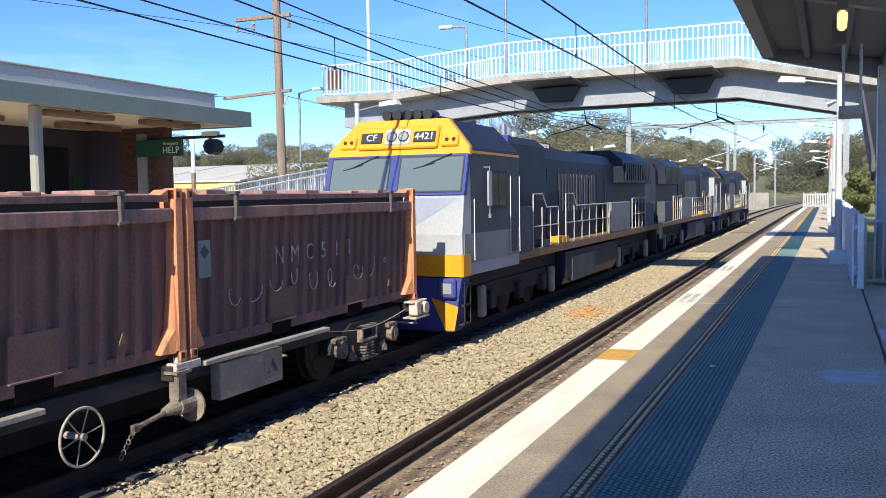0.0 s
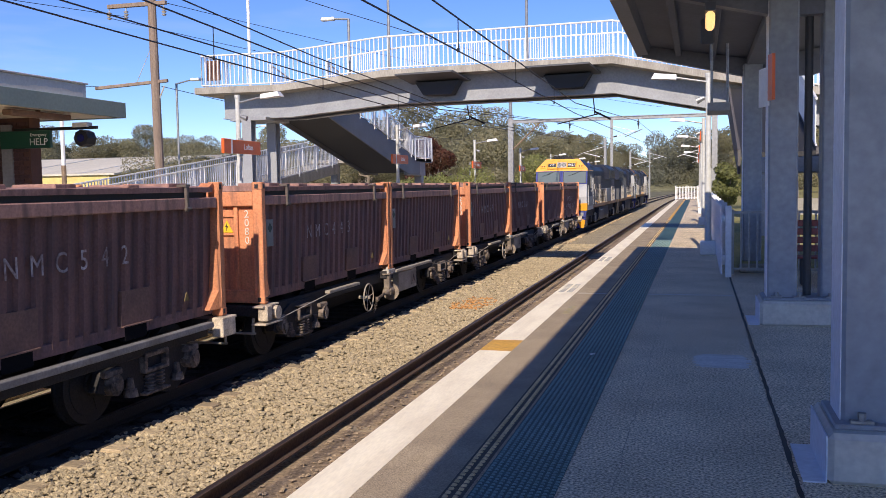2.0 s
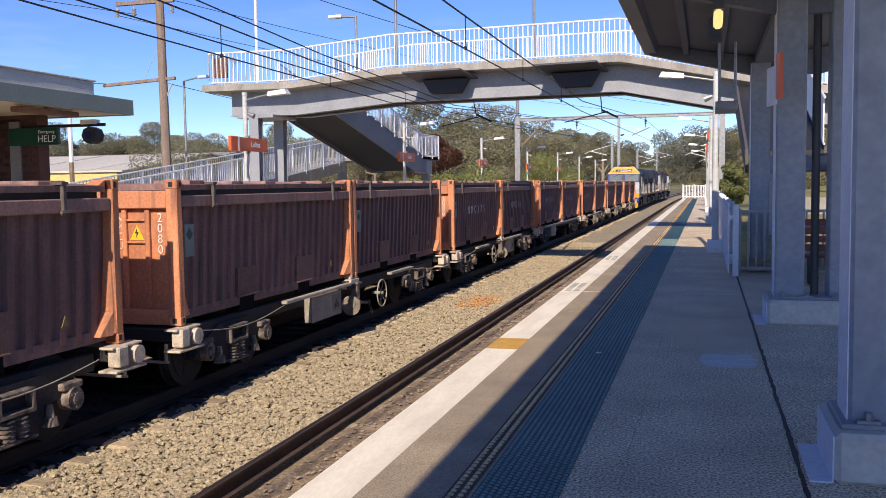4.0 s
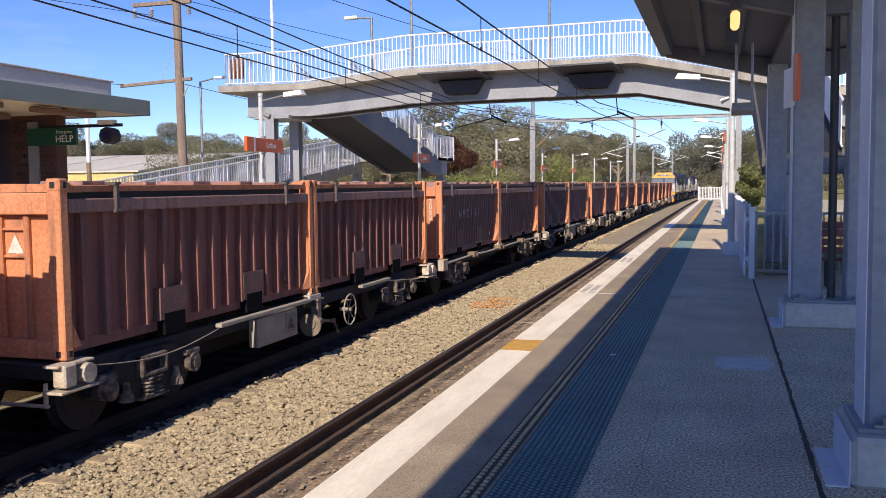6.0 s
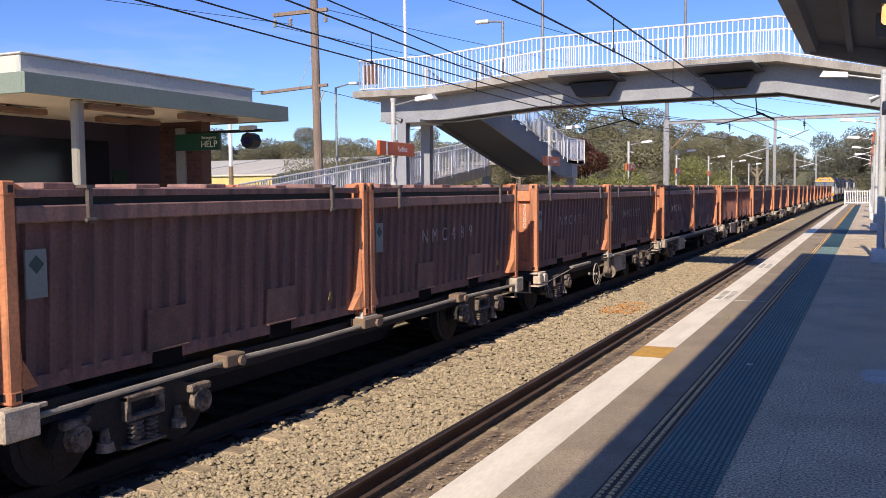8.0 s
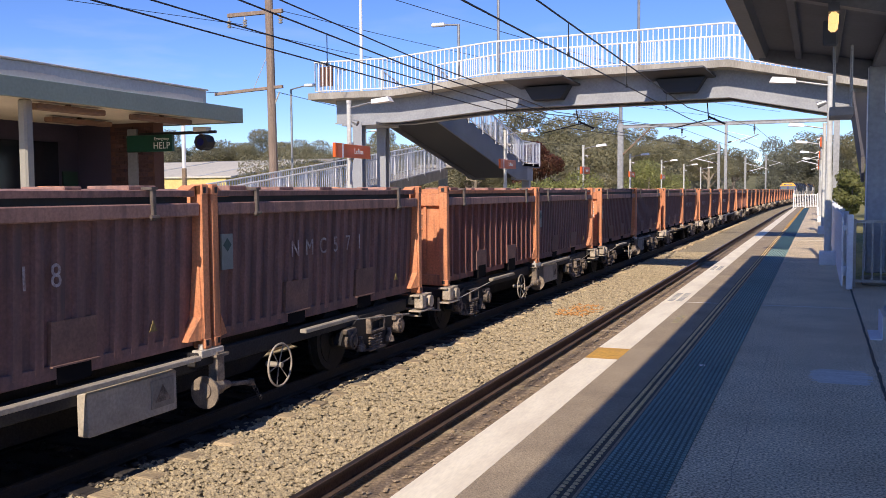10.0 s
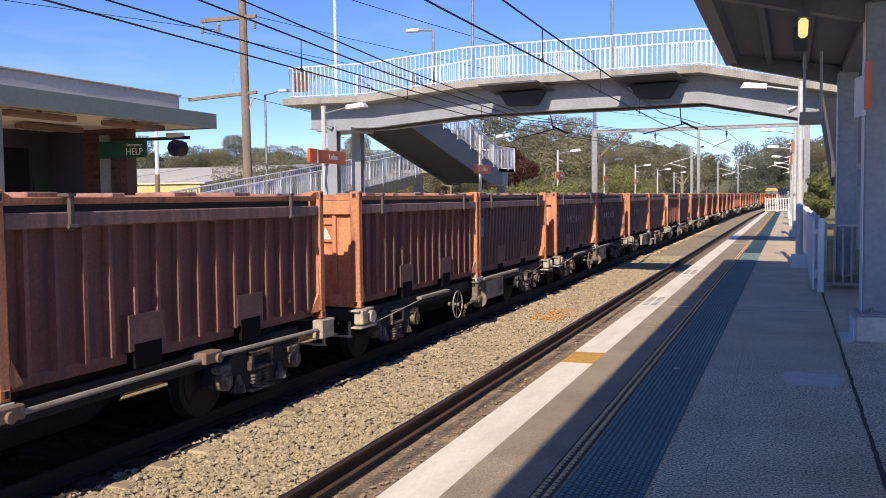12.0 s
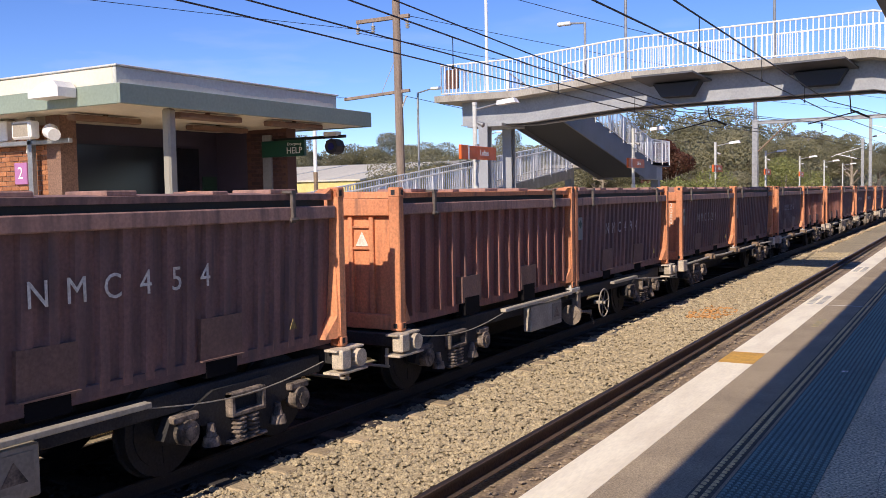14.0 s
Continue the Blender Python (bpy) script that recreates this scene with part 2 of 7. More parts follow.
GLOW_TUBE = mat("lit_amber_lamp", (1.0, 0.62, 0.24), rough=0.4, spread=0.02, bump=0, emit=0.8)
BLUE_LENS = glassy("dark_blue_lens", (0.03, 0.03, 0.12), 0.1)
GRASS = mat("dry_grass", (0.33, 0.27, 0.09), (0.16, 0.17, 0.06), rough=1, s1=0.25, s2=12, spread=0.4, bump=0.6)
GROUND = mat("rough_ground", (0.17, 0.15, 0.085), (0.09, 0.095, 0.045), rough=1, s1=0.06, s2=1.5, spread=0.4, bump=0.5)
LEAF = mat("eucalypt_leaves", (0.225, 0.215, 0.12), (0.305, 0.28, 0.17), rough=0.6, s1=0.35, s2=4, spread=0.25, bump=0, rand=0.25)
# distance haze is mixed into this paler, greyer leaf colour
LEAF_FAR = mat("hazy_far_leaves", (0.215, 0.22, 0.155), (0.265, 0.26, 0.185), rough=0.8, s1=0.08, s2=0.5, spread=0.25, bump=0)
LEAF_BRIGHT = mat("light_green_leaves", (0.23, 0.25, 0.08), (0.30, 0.31, 0.12), rough=0.6, s1=0.8, s2=6, spread=0.35, bump=0, rand=0.2)
LEAF_RED = mat("reddish_leaves", (0.18, 0.055, 0.035), (0.12, 0.07, 0.035), rough=0.6, s1=0.8, s2=6, spread=0.3, bump=0, rand=0.2)
for m in (LEAF, LEAF_FAR, LEAF_BRIGHT, LEAF_RED):
    # sunlight shows through the thin leaves
    _nn, _ll = m.node_tree.nodes, m.node_tree.links
    _tr, _ms = _nn.new("ShaderNodeBsdfTranslucent"), _nn.new("ShaderNodeMixShader")
    _ms.inputs[0].default_value = 0.48
    _ll.new(_nn["Principled BSDF"].inputs["Base Color"].links[0].from_socket, _tr.inputs[0])
    _ll.new(_nn["Principled BSDF"].outputs[0], _ms.inputs[1])
    _ll.new(_tr.outputs[0], _ms.inputs[2])
    _ll.new(_ms.outputs[0], _nn["Material Output"].inputs[0])
BARK = mat("pale_bark", (0.34, 0.29, 0.23), (0.22, 0.18, 0.14), rough=0.9, s1=1.5, s2=12, stretch=(4, 4, 1), spread=0.3, bump=0.3)
CABLE = mat("dark_cable", (0.02, 0.02, 0.022), rough=0.6, spread=0.1, bump=0)
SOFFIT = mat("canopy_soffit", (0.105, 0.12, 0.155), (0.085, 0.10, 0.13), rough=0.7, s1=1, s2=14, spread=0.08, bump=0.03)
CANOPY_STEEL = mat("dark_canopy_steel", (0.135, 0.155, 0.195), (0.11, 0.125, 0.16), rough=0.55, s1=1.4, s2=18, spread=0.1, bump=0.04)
# the cream parapet's shaded side, with the shade put into its colour
SHADED_PARAPET = mat("shaded_cream_parapet", (0.56, 0.60, 0.55), (0.49, 0.52, 0.48), rough=0.6, s1=1, s2=20, spread=0.08, bump=0.03)
SHED_ROOF = mat("fawn_roof_sheet", (0.66, 0.61, 0.49), (0.56, 0.52, 0.42), rough=0.6, s1=0.4, s2=9, spread=0.15, bump=0.03, stretch=(1, 0.2, 1))
SHED_WALL = mat("yellow_shed_wall", (0.72, 0.58, 0.22), (0.62, 0.48, 0.18), rough=0.8, s1=0.5, s2=6, spread=0.1, bump=0)


# ---------------------------------------------------------------- mesh tools
class Shape:
    """Collects boxes, tubes and extruded outlines into one mesh."""

    def __init__(self):
        self.v, self.f = [], []

    def add(self, verts, faces):
        k = len(self.v)
        self.v += [tuple(p) for p in verts]
        self.f += [tuple(i + k for i in q) for q in faces]
        return self

    def box(self, x0, x1, y0, y1, z0, z1, m=None):
        p = [(x, y, z) for z in (z0, z1) for y in (y0, y1) for x in (x0, x1)]
        if m is not None:
            p = [m @ Vector(q) for q in p]
        return self.add(p, [(0, 2, 3, 1), (4, 5, 7, 6), (0, 1, 5, 4), (1, 3, 7, 5), (3, 2, 6, 7), (2, 0, 4, 6)])

    def chamfer(self, x0, x1, y0, y1, z0, z1, c=0.012, m=None):
        """A box whose twelve edges are cut."""
        bm = bmesh.new()
        bmesh.ops.create_cube(bm, size=1)
        for v in bm.verts:
            v.co = ((x0 + x1) / 2 + v.co.x * (x1 - x0), (y0 + y1) / 2 + v.co.y * (y1 - y0), (z0 + z1) / 2 + v.co.z * (z1 - z0))
        bmesh.ops.bevel(bm, geom=bm.edges[:], offset=c, segments=1, profile=0.5, affect="EDGES")
        bm.verts.index_update()
        p = [v.co.copy() for v in bm.verts]
        q = [[v.index for v in f.verts] for f in bm.faces]
        bm.free()
        if m is not None:
            p = [m @ a for a in p]
        return self.add(p, q)

    def tube(self, a, b, r, n=8, r2=None, caps=True):
        a, b = Vector(a), Vector(b)
        d = (b - a).normalized()
        u = d.orthogonal().normalized()
        w = d.cross(u)
        r2 = r if r2 is None else r2
        p = [c + (u * math.cos(t) + w * math.sin(t)) * q for c, q in ((a, r), (b, r2)) for t in [2 * math.pi * i / n for i in range(n)]]
        f = [(i, (i + 1) % n, n + (i + 1) % n, n + i) for i in range(n)]
        if caps:
            f += [tuple(reversed(range(n))), tuple(range(n, 2 * n))]
        return self.add(p, f)

    def path(self, pts, r, n=6):
        """One continuous tube along a broken line."""
        q = [Vector(a) for a in pts]
        u = None
        k = len(self.v)
        for i, c in enumerate(q):
            d = (q[min(i + 1, len(q) - 1)] - q[max(i - 1, 0)]).normalized()
            u = d.orthogonal().normalized() if u is None else (u - d * u.dot(d)).normalized()
            w = d.cross(u)
            self.v += [tuple(c + (u * math.cos(2 * math.pi * j / n) + w * math.sin(2 * math.pi * j / n)) * r) for j in range(n)]
        for i in range(len(q) - 1):
            self.f += [(k + i * n + j, k + i * n + (j + 1) % n, k + (i + 1) * n + (j + 1) % n, k + (i + 1) * n + j) for j in range(n)]
        self.f += [tuple(k + j for j in reversed(range(n))), tuple(k + (len(q) - 1) * n + j for j in range(n))]
        return self

    def prism(self, outline, axis, a, b, m=None):
        """An outline of (u, w) pairs drawn out along one axis from a to b."""
        def at(u, w, h):
            return {"x": (h, u, w), "y": (u, h, w), "z": (u, w, h)}[axis]
        n = len(outline)
        p = [at(u, w, h) for h in (a, b) for u, w in outline]
        if m is not None:
            p = [m @ Vector(q) for q in p]
        f = [(i, (i + 1) % n, n + (i + 1) % n, n + i) for i in range(n)]
        return self.add(p, f + [tuple(reversed(range(n))), tuple(range(n, 2 * n))])

    def ring(self, c, axis, R, r, n=24, k=6):
        u, w = {"x": ((0, 1, 0), (0, 0, 1)), "y": ((1, 0, 0), (0, 0, 1)), "z": ((1, 0, 0), (0, 1, 0))}[axis]
        u, w, c = Vector(u), Vector(w), Vector(c)
        d = u.cross(w)
        p = []
        for i in range(n):
            o = u * math.cos(2 * math.pi * i / n) + w * math.sin(2 * math.pi * i / n)
            for j in range(k):
                a = 2 * math.pi * j / k
                p.append(c + o * (R + r * math.cos(a)) + d * (r * math.sin(a)))
        f = [(i * k + j, ((i + 1) % n) * k + j, ((i + 1) % n) * k + (j + 1) % k, i * k + (j + 1) % k) for i in range(n) for j in range(k)]
        return self.add(p, f)

    def lathe(self, c, prof, n=12):
        """A turned shape round an upright axis through c, from (radius, height) pairs."""
        k = len(self.v)
        for r, z in prof:
            self.v += [(c[0] + r * math.cos(2 * math.pi * i / n), c[1] + r * math.sin(2 * math.pi * i / n), c[2] + z) for i in range(n)]
        for j in range(len(prof) - 1):
            self.f += [(k + j * n + i, k + j * n + (i + 1) % n, k + (j + 1) * n + (i + 1) % n, k + (j + 1) * n + i) for i in range(n)]
        self.f += [tuple(k + i for i in reversed(range(n))), tuple(k + (len(prof) - 1) * n + i for i in range(n))]
        return self

    def mesh(self, name, material, smooth=False):
        me = bpy.data.meshes.new(name)
        me.from_pydata(self.v, [], self.f)
        bm = bmesh.new()
        bm.from_mesh(me)
        bmesh.ops.recalc_face_normals(bm, faces=bm.faces[:])
        bm.to_mesh(me)
        bm.free()
        me.materials.append(material)
        if smooth:
            me.polygons.foreach_set("use_smooth", [True] * len(me.polygons))
        return me


def part(name, shape, material, parent=None, label="", smooth=False, m=None):
    ob = new(name, shape.mesh(name, material, smooth) if isinstance(shape, Shape) else shape)
    if parent is not None:
        ob.parent = parent
    if m is not None:
        ob.matrix_basis = m
    return tagged(ob, label)


def thing(name, m, label, category, group="", kind=""):
    ob = new(name)
    ob.empty_display_size = 0.1
    ob.matrix_basis = m
    return tagged(ob, label, category, group, kind)


def solid(name, shape, material, label="", category="", group="", kind="", smooth=False, m=None):
    return tagged(part(name, shape, material, None, label, smooth, m), label, category, group, kind)


GLYPHS = {}


def glyph(text, align="CENTER"):
    """A mesh of letters of size 1 in the built-in font, made once."""
    if (text, align) not in GLYPHS:
        cu = bpy.data.curves.new("glyph", "FONT")
        cu.body, cu.size, cu.extrude, cu.align_x, cu.align_y = text, 1.0, 0.01, align, "CENTER"
        cu.resolution_u = 3
        tmp = bpy.data.objects.new("glyph", cu)
        scene.collection.objects.link(tmp)
        GLYPHS[text, align] = bpy.data.meshes.new_from_object(tmp.evaluated_get(bpy.context.evaluated_depsgraph_get()))
        bpy.data.objects.remove(tmp)
        bpy.data.curves.remove(cu)
    return GLYPHS[text, align]


for text in (*"NMCU0123456789", "CF", "4421", "Loftus", "HELP", "Emergency"):
    glyph(text)


def words(text, size, material, m, parent, name="lettering", squash=1.0):
    """Letters in the built-in font as a mesh, in the local xy plane of m."""
    me = glyph(text).copy()
    me.transform(m @ Matrix.Diagonal((squash * size, size, 0.2, 1)))
    me.materials.clear()
    me.materials.append(material)
    ob = new(name, me)
    ob.parent = parent
    return ob


# ---------------------------------------------------------------- the line of the track
CURVE_AT, CURVE_R = 105.0, 2500.0
NEAR_X, FAR_X, RAIL_Z = -3.5, -7.62, -1.08


def track(s, x):
    """Place and heading at s metres along a track that runs at x beside the platform."""
    if s <= CURVE_AT:
        return x, s, 0.0
    a = (s - CURVE_AT) / CURVE_R
    return x + CURVE_R * (1 - math.cos(a)), CURVE_AT + CURVE_R * math.sin(a), -a


STATIONS = [-290, -100, -30, 0, 30, 60, 95, 105] + list(range(115, 520, 12))


def sweep(name, outline, x, material, parent=None, label=""):
    """An outline of (offset, height) pairs drawn along the track line."""
    s, n = Shape(), len(outline)
    for st in STATIONS:
        px, py, h = track(st, x)
        for u, w in outline:
            s.v.append((px + u * math.cos(h), py + u * math.sin(h), w))
    for i in range(len(STATIONS) - 1):
        for j in range(n):
            s.f.append((i * n + j, (i + 1) * n + j, (i + 1) * n + (j + 1) % n, i * n + (j + 1) % n))
    return part(name, s, material, parent, label)


# ---------------------------------------------------------------- ground, ballast, rails
g = Shape()
g.add([(-1600, -900, -1.62), (1600, -900, -1.62), (1600, 2500, -1.62), (-1600, 2500, -1.62)], [(0, 1, 2, 3)])
solid("ground", g, GROUND, "rough grassy ground beyond the railway", "ground", kind="structure")

sweep("ballast_bed", [(-3.2, -1.63), (-2.6, -1.34), (6.6, -1.34), (7.2, -1.63)], FAR_X, BALLAST)
tagged(bpy.data.objects["ballast_bed"], "grey-brown crushed stone ballast under two tracks", "ballast", kind="structure")

RAIL_OUT = [(-0.07, -0.17), (0.07, -0.17), (0.07, -0.155), (0.012, -0.14), (0.012, -0.045), (0.036, -0.035), (0.036, -0.006), (0.028, 0.0),
            (-0.028, 0.0), (-0.036, -0.006), (-0.036, -0.035), (-0.012, -0.045), (-0.012, -0.14), (-0.07, -0.155)]
for x0, lab in ((NEAR_X, "rusty steel rail of the track beside the platform"), (FAR_X, "rusty steel rail under the freight train")):
    for side in (-0.7525, 0.7525):
        r = sweep("rail", [(u + side, w + RAIL_Z) for u, w in RAIL_OUT], x0, RUST_RAIL if x0 == NEAR_X else SHADED_RAIL)
        tagged(r, lab, "rail", "rails", "structure")
        sweep("rail_head", [(side - 0.027, RAIL_Z - 0.001), (side + 0.027, RAIL_Z - 0.001), (side + 0.024, RAIL_Z + 0.003), (side - 0.024, RAIL_Z + 0.003)], x0, RAIL_TOP, r)

# sleepers: weathered ends of the far track show at the ballast edge
SL = Shape().chamfer(-1.37, 1.37, -0.12, 0.12, -0.22, 0.0, 0.015).mesh("sleeper", TIMBER_OLD)
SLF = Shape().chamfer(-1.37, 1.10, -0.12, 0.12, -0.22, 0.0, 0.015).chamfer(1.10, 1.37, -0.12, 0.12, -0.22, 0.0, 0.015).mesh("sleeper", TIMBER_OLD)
# sleeper middles take the train-shade colour, only the ends stay pale
SLF.materials.append(TRAIN_SHADE)
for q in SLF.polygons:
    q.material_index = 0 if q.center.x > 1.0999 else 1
rng = random.Random(4)
sleeper_rows = thing("sleepers", pose(0, 0, 0), "weathered timber sleepers half buried in ballast", "sleepers", kind="structure")
for i in range(-8, 135):
    y = i * 0.67 + rng.uniform(-0.02, 0.02)
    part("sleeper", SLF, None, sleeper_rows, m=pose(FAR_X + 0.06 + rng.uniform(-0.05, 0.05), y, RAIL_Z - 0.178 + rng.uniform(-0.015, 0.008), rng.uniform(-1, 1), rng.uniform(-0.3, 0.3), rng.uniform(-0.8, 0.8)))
    if i < 90:
        part("sleeper", SL, None, sleeper_rows, m=pose(NEAR_X + rng.uniform(-0.05, 0.05), y + 0.2, RAIL_Z - 0.262 + rng.uniform(-0.01, 0.01), 0, 0, rng.uniform(-0.8, 0.8)))


def stones(name, x0, x1, y0, y1, z, count, size, material, label, seed, flat=0.5, keep=None):
    """Loose broken stones of uneven shape, joined into one mesh."""
    rs = np.random.RandomState(seed)
    base = np.array([(1, 0, 0), (-1, 0, 0), (0, 1, 0), (0, -1, 0), (0, 0, 1), (0, 0, -1), (.62, .62, .5), (-.62, .62, .5), (.62, -.62, .5), (-.62, -.62, .5)], float)
    tri = [(6, 4, 0), (6, 0, 2), (6, 2, 4), (7, 4, 2), (7, 2, 1), (7, 1, 4), (8, 4, 3), (8, 3, 0), (8, 0, 4), (9, 4, 1), (9, 1, 3), (9, 3, 4)]
    V, F = [], []
    k = len(base)
    u = rs.rand(count)
    ys = y0 + (y1 - y0) * u ** 1.7
    xs = x0 + (x1 - x0) * rs.rand(count)
    made = 0
    for i in range(count):
        if keep is not None and not keep(xs[i], ys[i]):
            continue
        sc = size * (0.55 + 0.75 * rs.rand()) * (1.0 + 0.012 * ys[i])
        p = base * (0.7 + 0.6 * rs.rand(k, 1)) * np.array([1, 0.8, flat]) * sc
        a, b = rs.rand() * 6.283, (rs.rand() - 0.5) * 0.6
        ca, sa, cb, sb = math.cos(a), math.sin(a), math.cos(b), math.sin(b)
        p = p @ np.array([[1, 0, 0], [0, cb, -sb], [0, sb, cb]]) @ np.array([[ca, -sa, 0], [sa, ca, 0], [0, 0, 1]])
        p += (xs[i], ys[i], z + (rs.rand() - 0.3) * 0.035)
        V.append(p)
        F += [(q[0] + made * k, q[1] + made * k, q[2] + made * k) for q in tri]
        made += 1
    me = bpy.data.meshes.new(name)
    me.from_pydata(np.concatenate(V).tolist(), [], F)
    me.materials.append(material)
    return tagged(new(name, me), label, "gravel", kind="stuff")


def stone_mat():
    m = STONE
    n, l = m.node_tree.nodes, m.node_tree.links
    b = n["Principled BSDF"]
    src = b.inputs["Base Color"].links[0].from_socket
    geo, hv, mr = n.new("ShaderNodeNewGeometry"), n.new("ShaderNodeHueSaturation"), n.new("ShaderNodeMapRange")
    mr.inputs[3].default_value, mr.inputs[4].default_value = 0.75, 1.2
    l.new(geo.outputs["Random Per Island"], mr.inputs[0])
    l.new(mr.outputs[0], hv.inputs["Value"])
    l.new(src, hv.inputs["Color"])
    l.new(hv.outputs[0], b.inputs["Base Color"])


DIRTY_STONE = mat("dirty_stone", (0.40, 0.30, 0.20), (0.25, 0.19, 0.13), rough=0.95, s1=5, s2=60, spread=0.35, bump=0.2)
stone_mat()
stones("ballast_stones", -6.6, -4.36, 3.0, 44.0, -1.308, 52000, 0.033, STONE, "loose crushed grey-brown ballast stones between the tracks", 3, 0.62)
stones("ballast_stones", -8.9, -6.5, 3.0, 26.0, -1.31, 5000, 0.05, TRAIN_SHADE, "ballast stones between the sleepers under the train", 5)
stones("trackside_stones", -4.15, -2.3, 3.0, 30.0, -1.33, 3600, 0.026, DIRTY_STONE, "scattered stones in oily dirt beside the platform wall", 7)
# dark sheet standing in for the train's shade on the ballast
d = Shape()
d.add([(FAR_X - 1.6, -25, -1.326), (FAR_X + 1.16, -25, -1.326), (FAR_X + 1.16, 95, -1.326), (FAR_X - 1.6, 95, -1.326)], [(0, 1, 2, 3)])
solid("oily_track_bed", d, TRAIN_SHADE, "ballast under the freight track, darkened to stand for train shade", "ballast", kind="structure")
d = Shape()
d.add([(NEAR_X - 0.68, -20, -1.333), (NEAR_X + 1.4, -20, -1.333), (NEAR_X + 1.4, 95, -1.333), (NEAR_X - 0.68, 95, -1.333)], [(0, 1, 2, 3)])
solid("track_bed_dirt", d, DIRT, "oily brown dirt between the rails of the platform track", "dirt", kind="structure")
stones("spilled_ore", -5.9, -4.7, 20.6, 22.8, -1.285, 420, 0.03, mat("ochre_spill", (0.52, 0.26, 0.09), rough=0.95), "ochre mineral spilled on the ballast", 9, keep=lambda x, y: abs(x + 5.3) < 0.55 - 0.2 * abs(y - 21.6))

# ---------------------------------------------------------------- near platform
EDGE = -2.08
END_Y = 88.0


def strip(name, x0, x1, y0, y1, z, material, label, kind="structure", cat="paving", cuts=1):
    s = Shape()
    s.box(x0, x1, y0, y1, z - 0.004, z)
    return solid(name, s, material, label, cat, kind=kind)


p = Shape()
p.prism([(EDGE, -0.14), (EDGE + 0.02, -0.012), (EDGE + 0.035, 0.0), (0.508, 0.0), (0.508, -1.7), (EDGE + 0.12, -1.7), (EDGE + 0.12, -0.14)], "y", -25, END_Y)
solid("platform", p, CONCRETE, "grey asphalt railway platform with a worn surface", "platform", kind="structure")
p = Shape()
p.box(0.508, 9.0, -25, 17.6, -1.7, -0.002)
solid("platform_apron", p, CONCRETE, "grey concrete apron behind the platform joint", "platform", kind="structure")
p = Shape()
jr = random.Random(12)
prev = None
for k in range(420):
    y = -4 + k * 0.1 if k < 260 else 22 + (k - 260) * 0.45
    row = [(0.495 + jr.uniform(-0.005, 0.005), y, 0.0035), (0.522 + jr.uniform(-0.008, 0.008), y, 0.0035)]
    if prev:
        p.add(prev + row[::-1], [(0, 1, 2, 3)])
    prev = row
solid("platform_joint", p, BLACK, "black bitumen joint along the platform", "joint", kind="structure")
strip("edge_asphalt_band", -1.735, -1.147, -25, END_Y, 0.003, EDGE_ASPHALT, "dark brown asphalt band behind the white line")
lines = thing("edge_line", pose(0, 0, 0), "worn white painted line along the platform edge", "edge line", kind="structure")
for a, b in ((-24, 8.55), (9.17, 30), (30.02, 60), (60.02, END_Y)):
    part("white_paint", Shape().box(EDGE + 0.028, -1.735, a, b, 0.0, 0.005), WHITE_LINE, lines)
part("yellow_patch", Shape().box(EDGE + 0.028, -1.735, 8.55, 9.17, 0.0, 0.005), YELLOW_LINE, lines, "orange-yellow painted stopping mark")
solid("yellow_mark", Shape().box(-1.62, -1.54, 11.2, 11.9, 0, 0.0065), mat("faded_yellow_mark", (0.42, 0.32, 0.12), (0.28, 0.25, 0.19), rough=0.8, s1=14, s2=40), "faded yellow paint mark on the asphalt", "paint mark", kind="structure")
TXT_GREY = mat("grey_painted_words", (0.40, 0.375, 0.33), rough=0.8, spread=0.2, bump=0)
for yy in (13.4, 18.9):
    s = Shape()
    for r in range(2):
        for c in range(7):
            s.box(-2.0 + r * 0.12, -1.92 + r * 0.12, yy + c * 0.16, yy + c * 0.16 + 0.11, 0.005, 0.008)
    solid("edge_notice", s, TXT_GREY, "small grey stencilled notice on the white line", "stencil", kind="structure")
# tactile paving: backing sheets in lengths, with raised studs
tac = thing("tactile_paving", pose(0, 0, 0), "dark blue ribbed tactile paving strip", "tactile paving", kind="structure")
for k in range(30):
    a = -6 + k * 3.1
    part("tactile_sheet", Shape().box(-1.145, -0.71, a, min(a + 3.094, END_Y), 0.0, 0.006), TACTILE, tac)
part("tan_backing", Shape().box(-1.285, -1.165, -6, END_Y, 0.0, 0.005), mat("brown_tactile_base", (0.085, 0.065, 0.045), rough=0.8), tac)


def studs(name, xs, y0, y1, step, lx, ly, h, material, offset=False):
    V, F, k = [], [], 0
    n = int((y1 - y0) / step)
    for j in range(n):
        y = y0 + j * step
        for i, x in enumerate(xs):
            yy = y + (step / 2 if offset and i % 2 else 0)
            for (u, w, z) in ((-lx, -ly, 0), (lx, -ly, 0), (lx, ly, 0), (-lx, ly, 0), (-lx * .6, -ly * .6, h), (lx * .6, -ly * .6, h), (lx * .6, ly * .6, h), (-lx * .6, ly * .6, h)):
                V.append((x + u, yy + w, 0.0055 + z))
            F += [tuple(k + q for q in f) for f in ((4, 5, 6, 7), (0, 1, 5, 4), (1, 2, 6, 5), (2, 3, 7, 6), (3, 0, 4, 7))]
            k += 8
    me = bpy.data.meshes.new(name)
    me.from_pydata(V, [], F)
    me.materials.append(material)
    ob = new(name, me)
    ob.parent = tac
    return tagged(ob, kind="stuff")


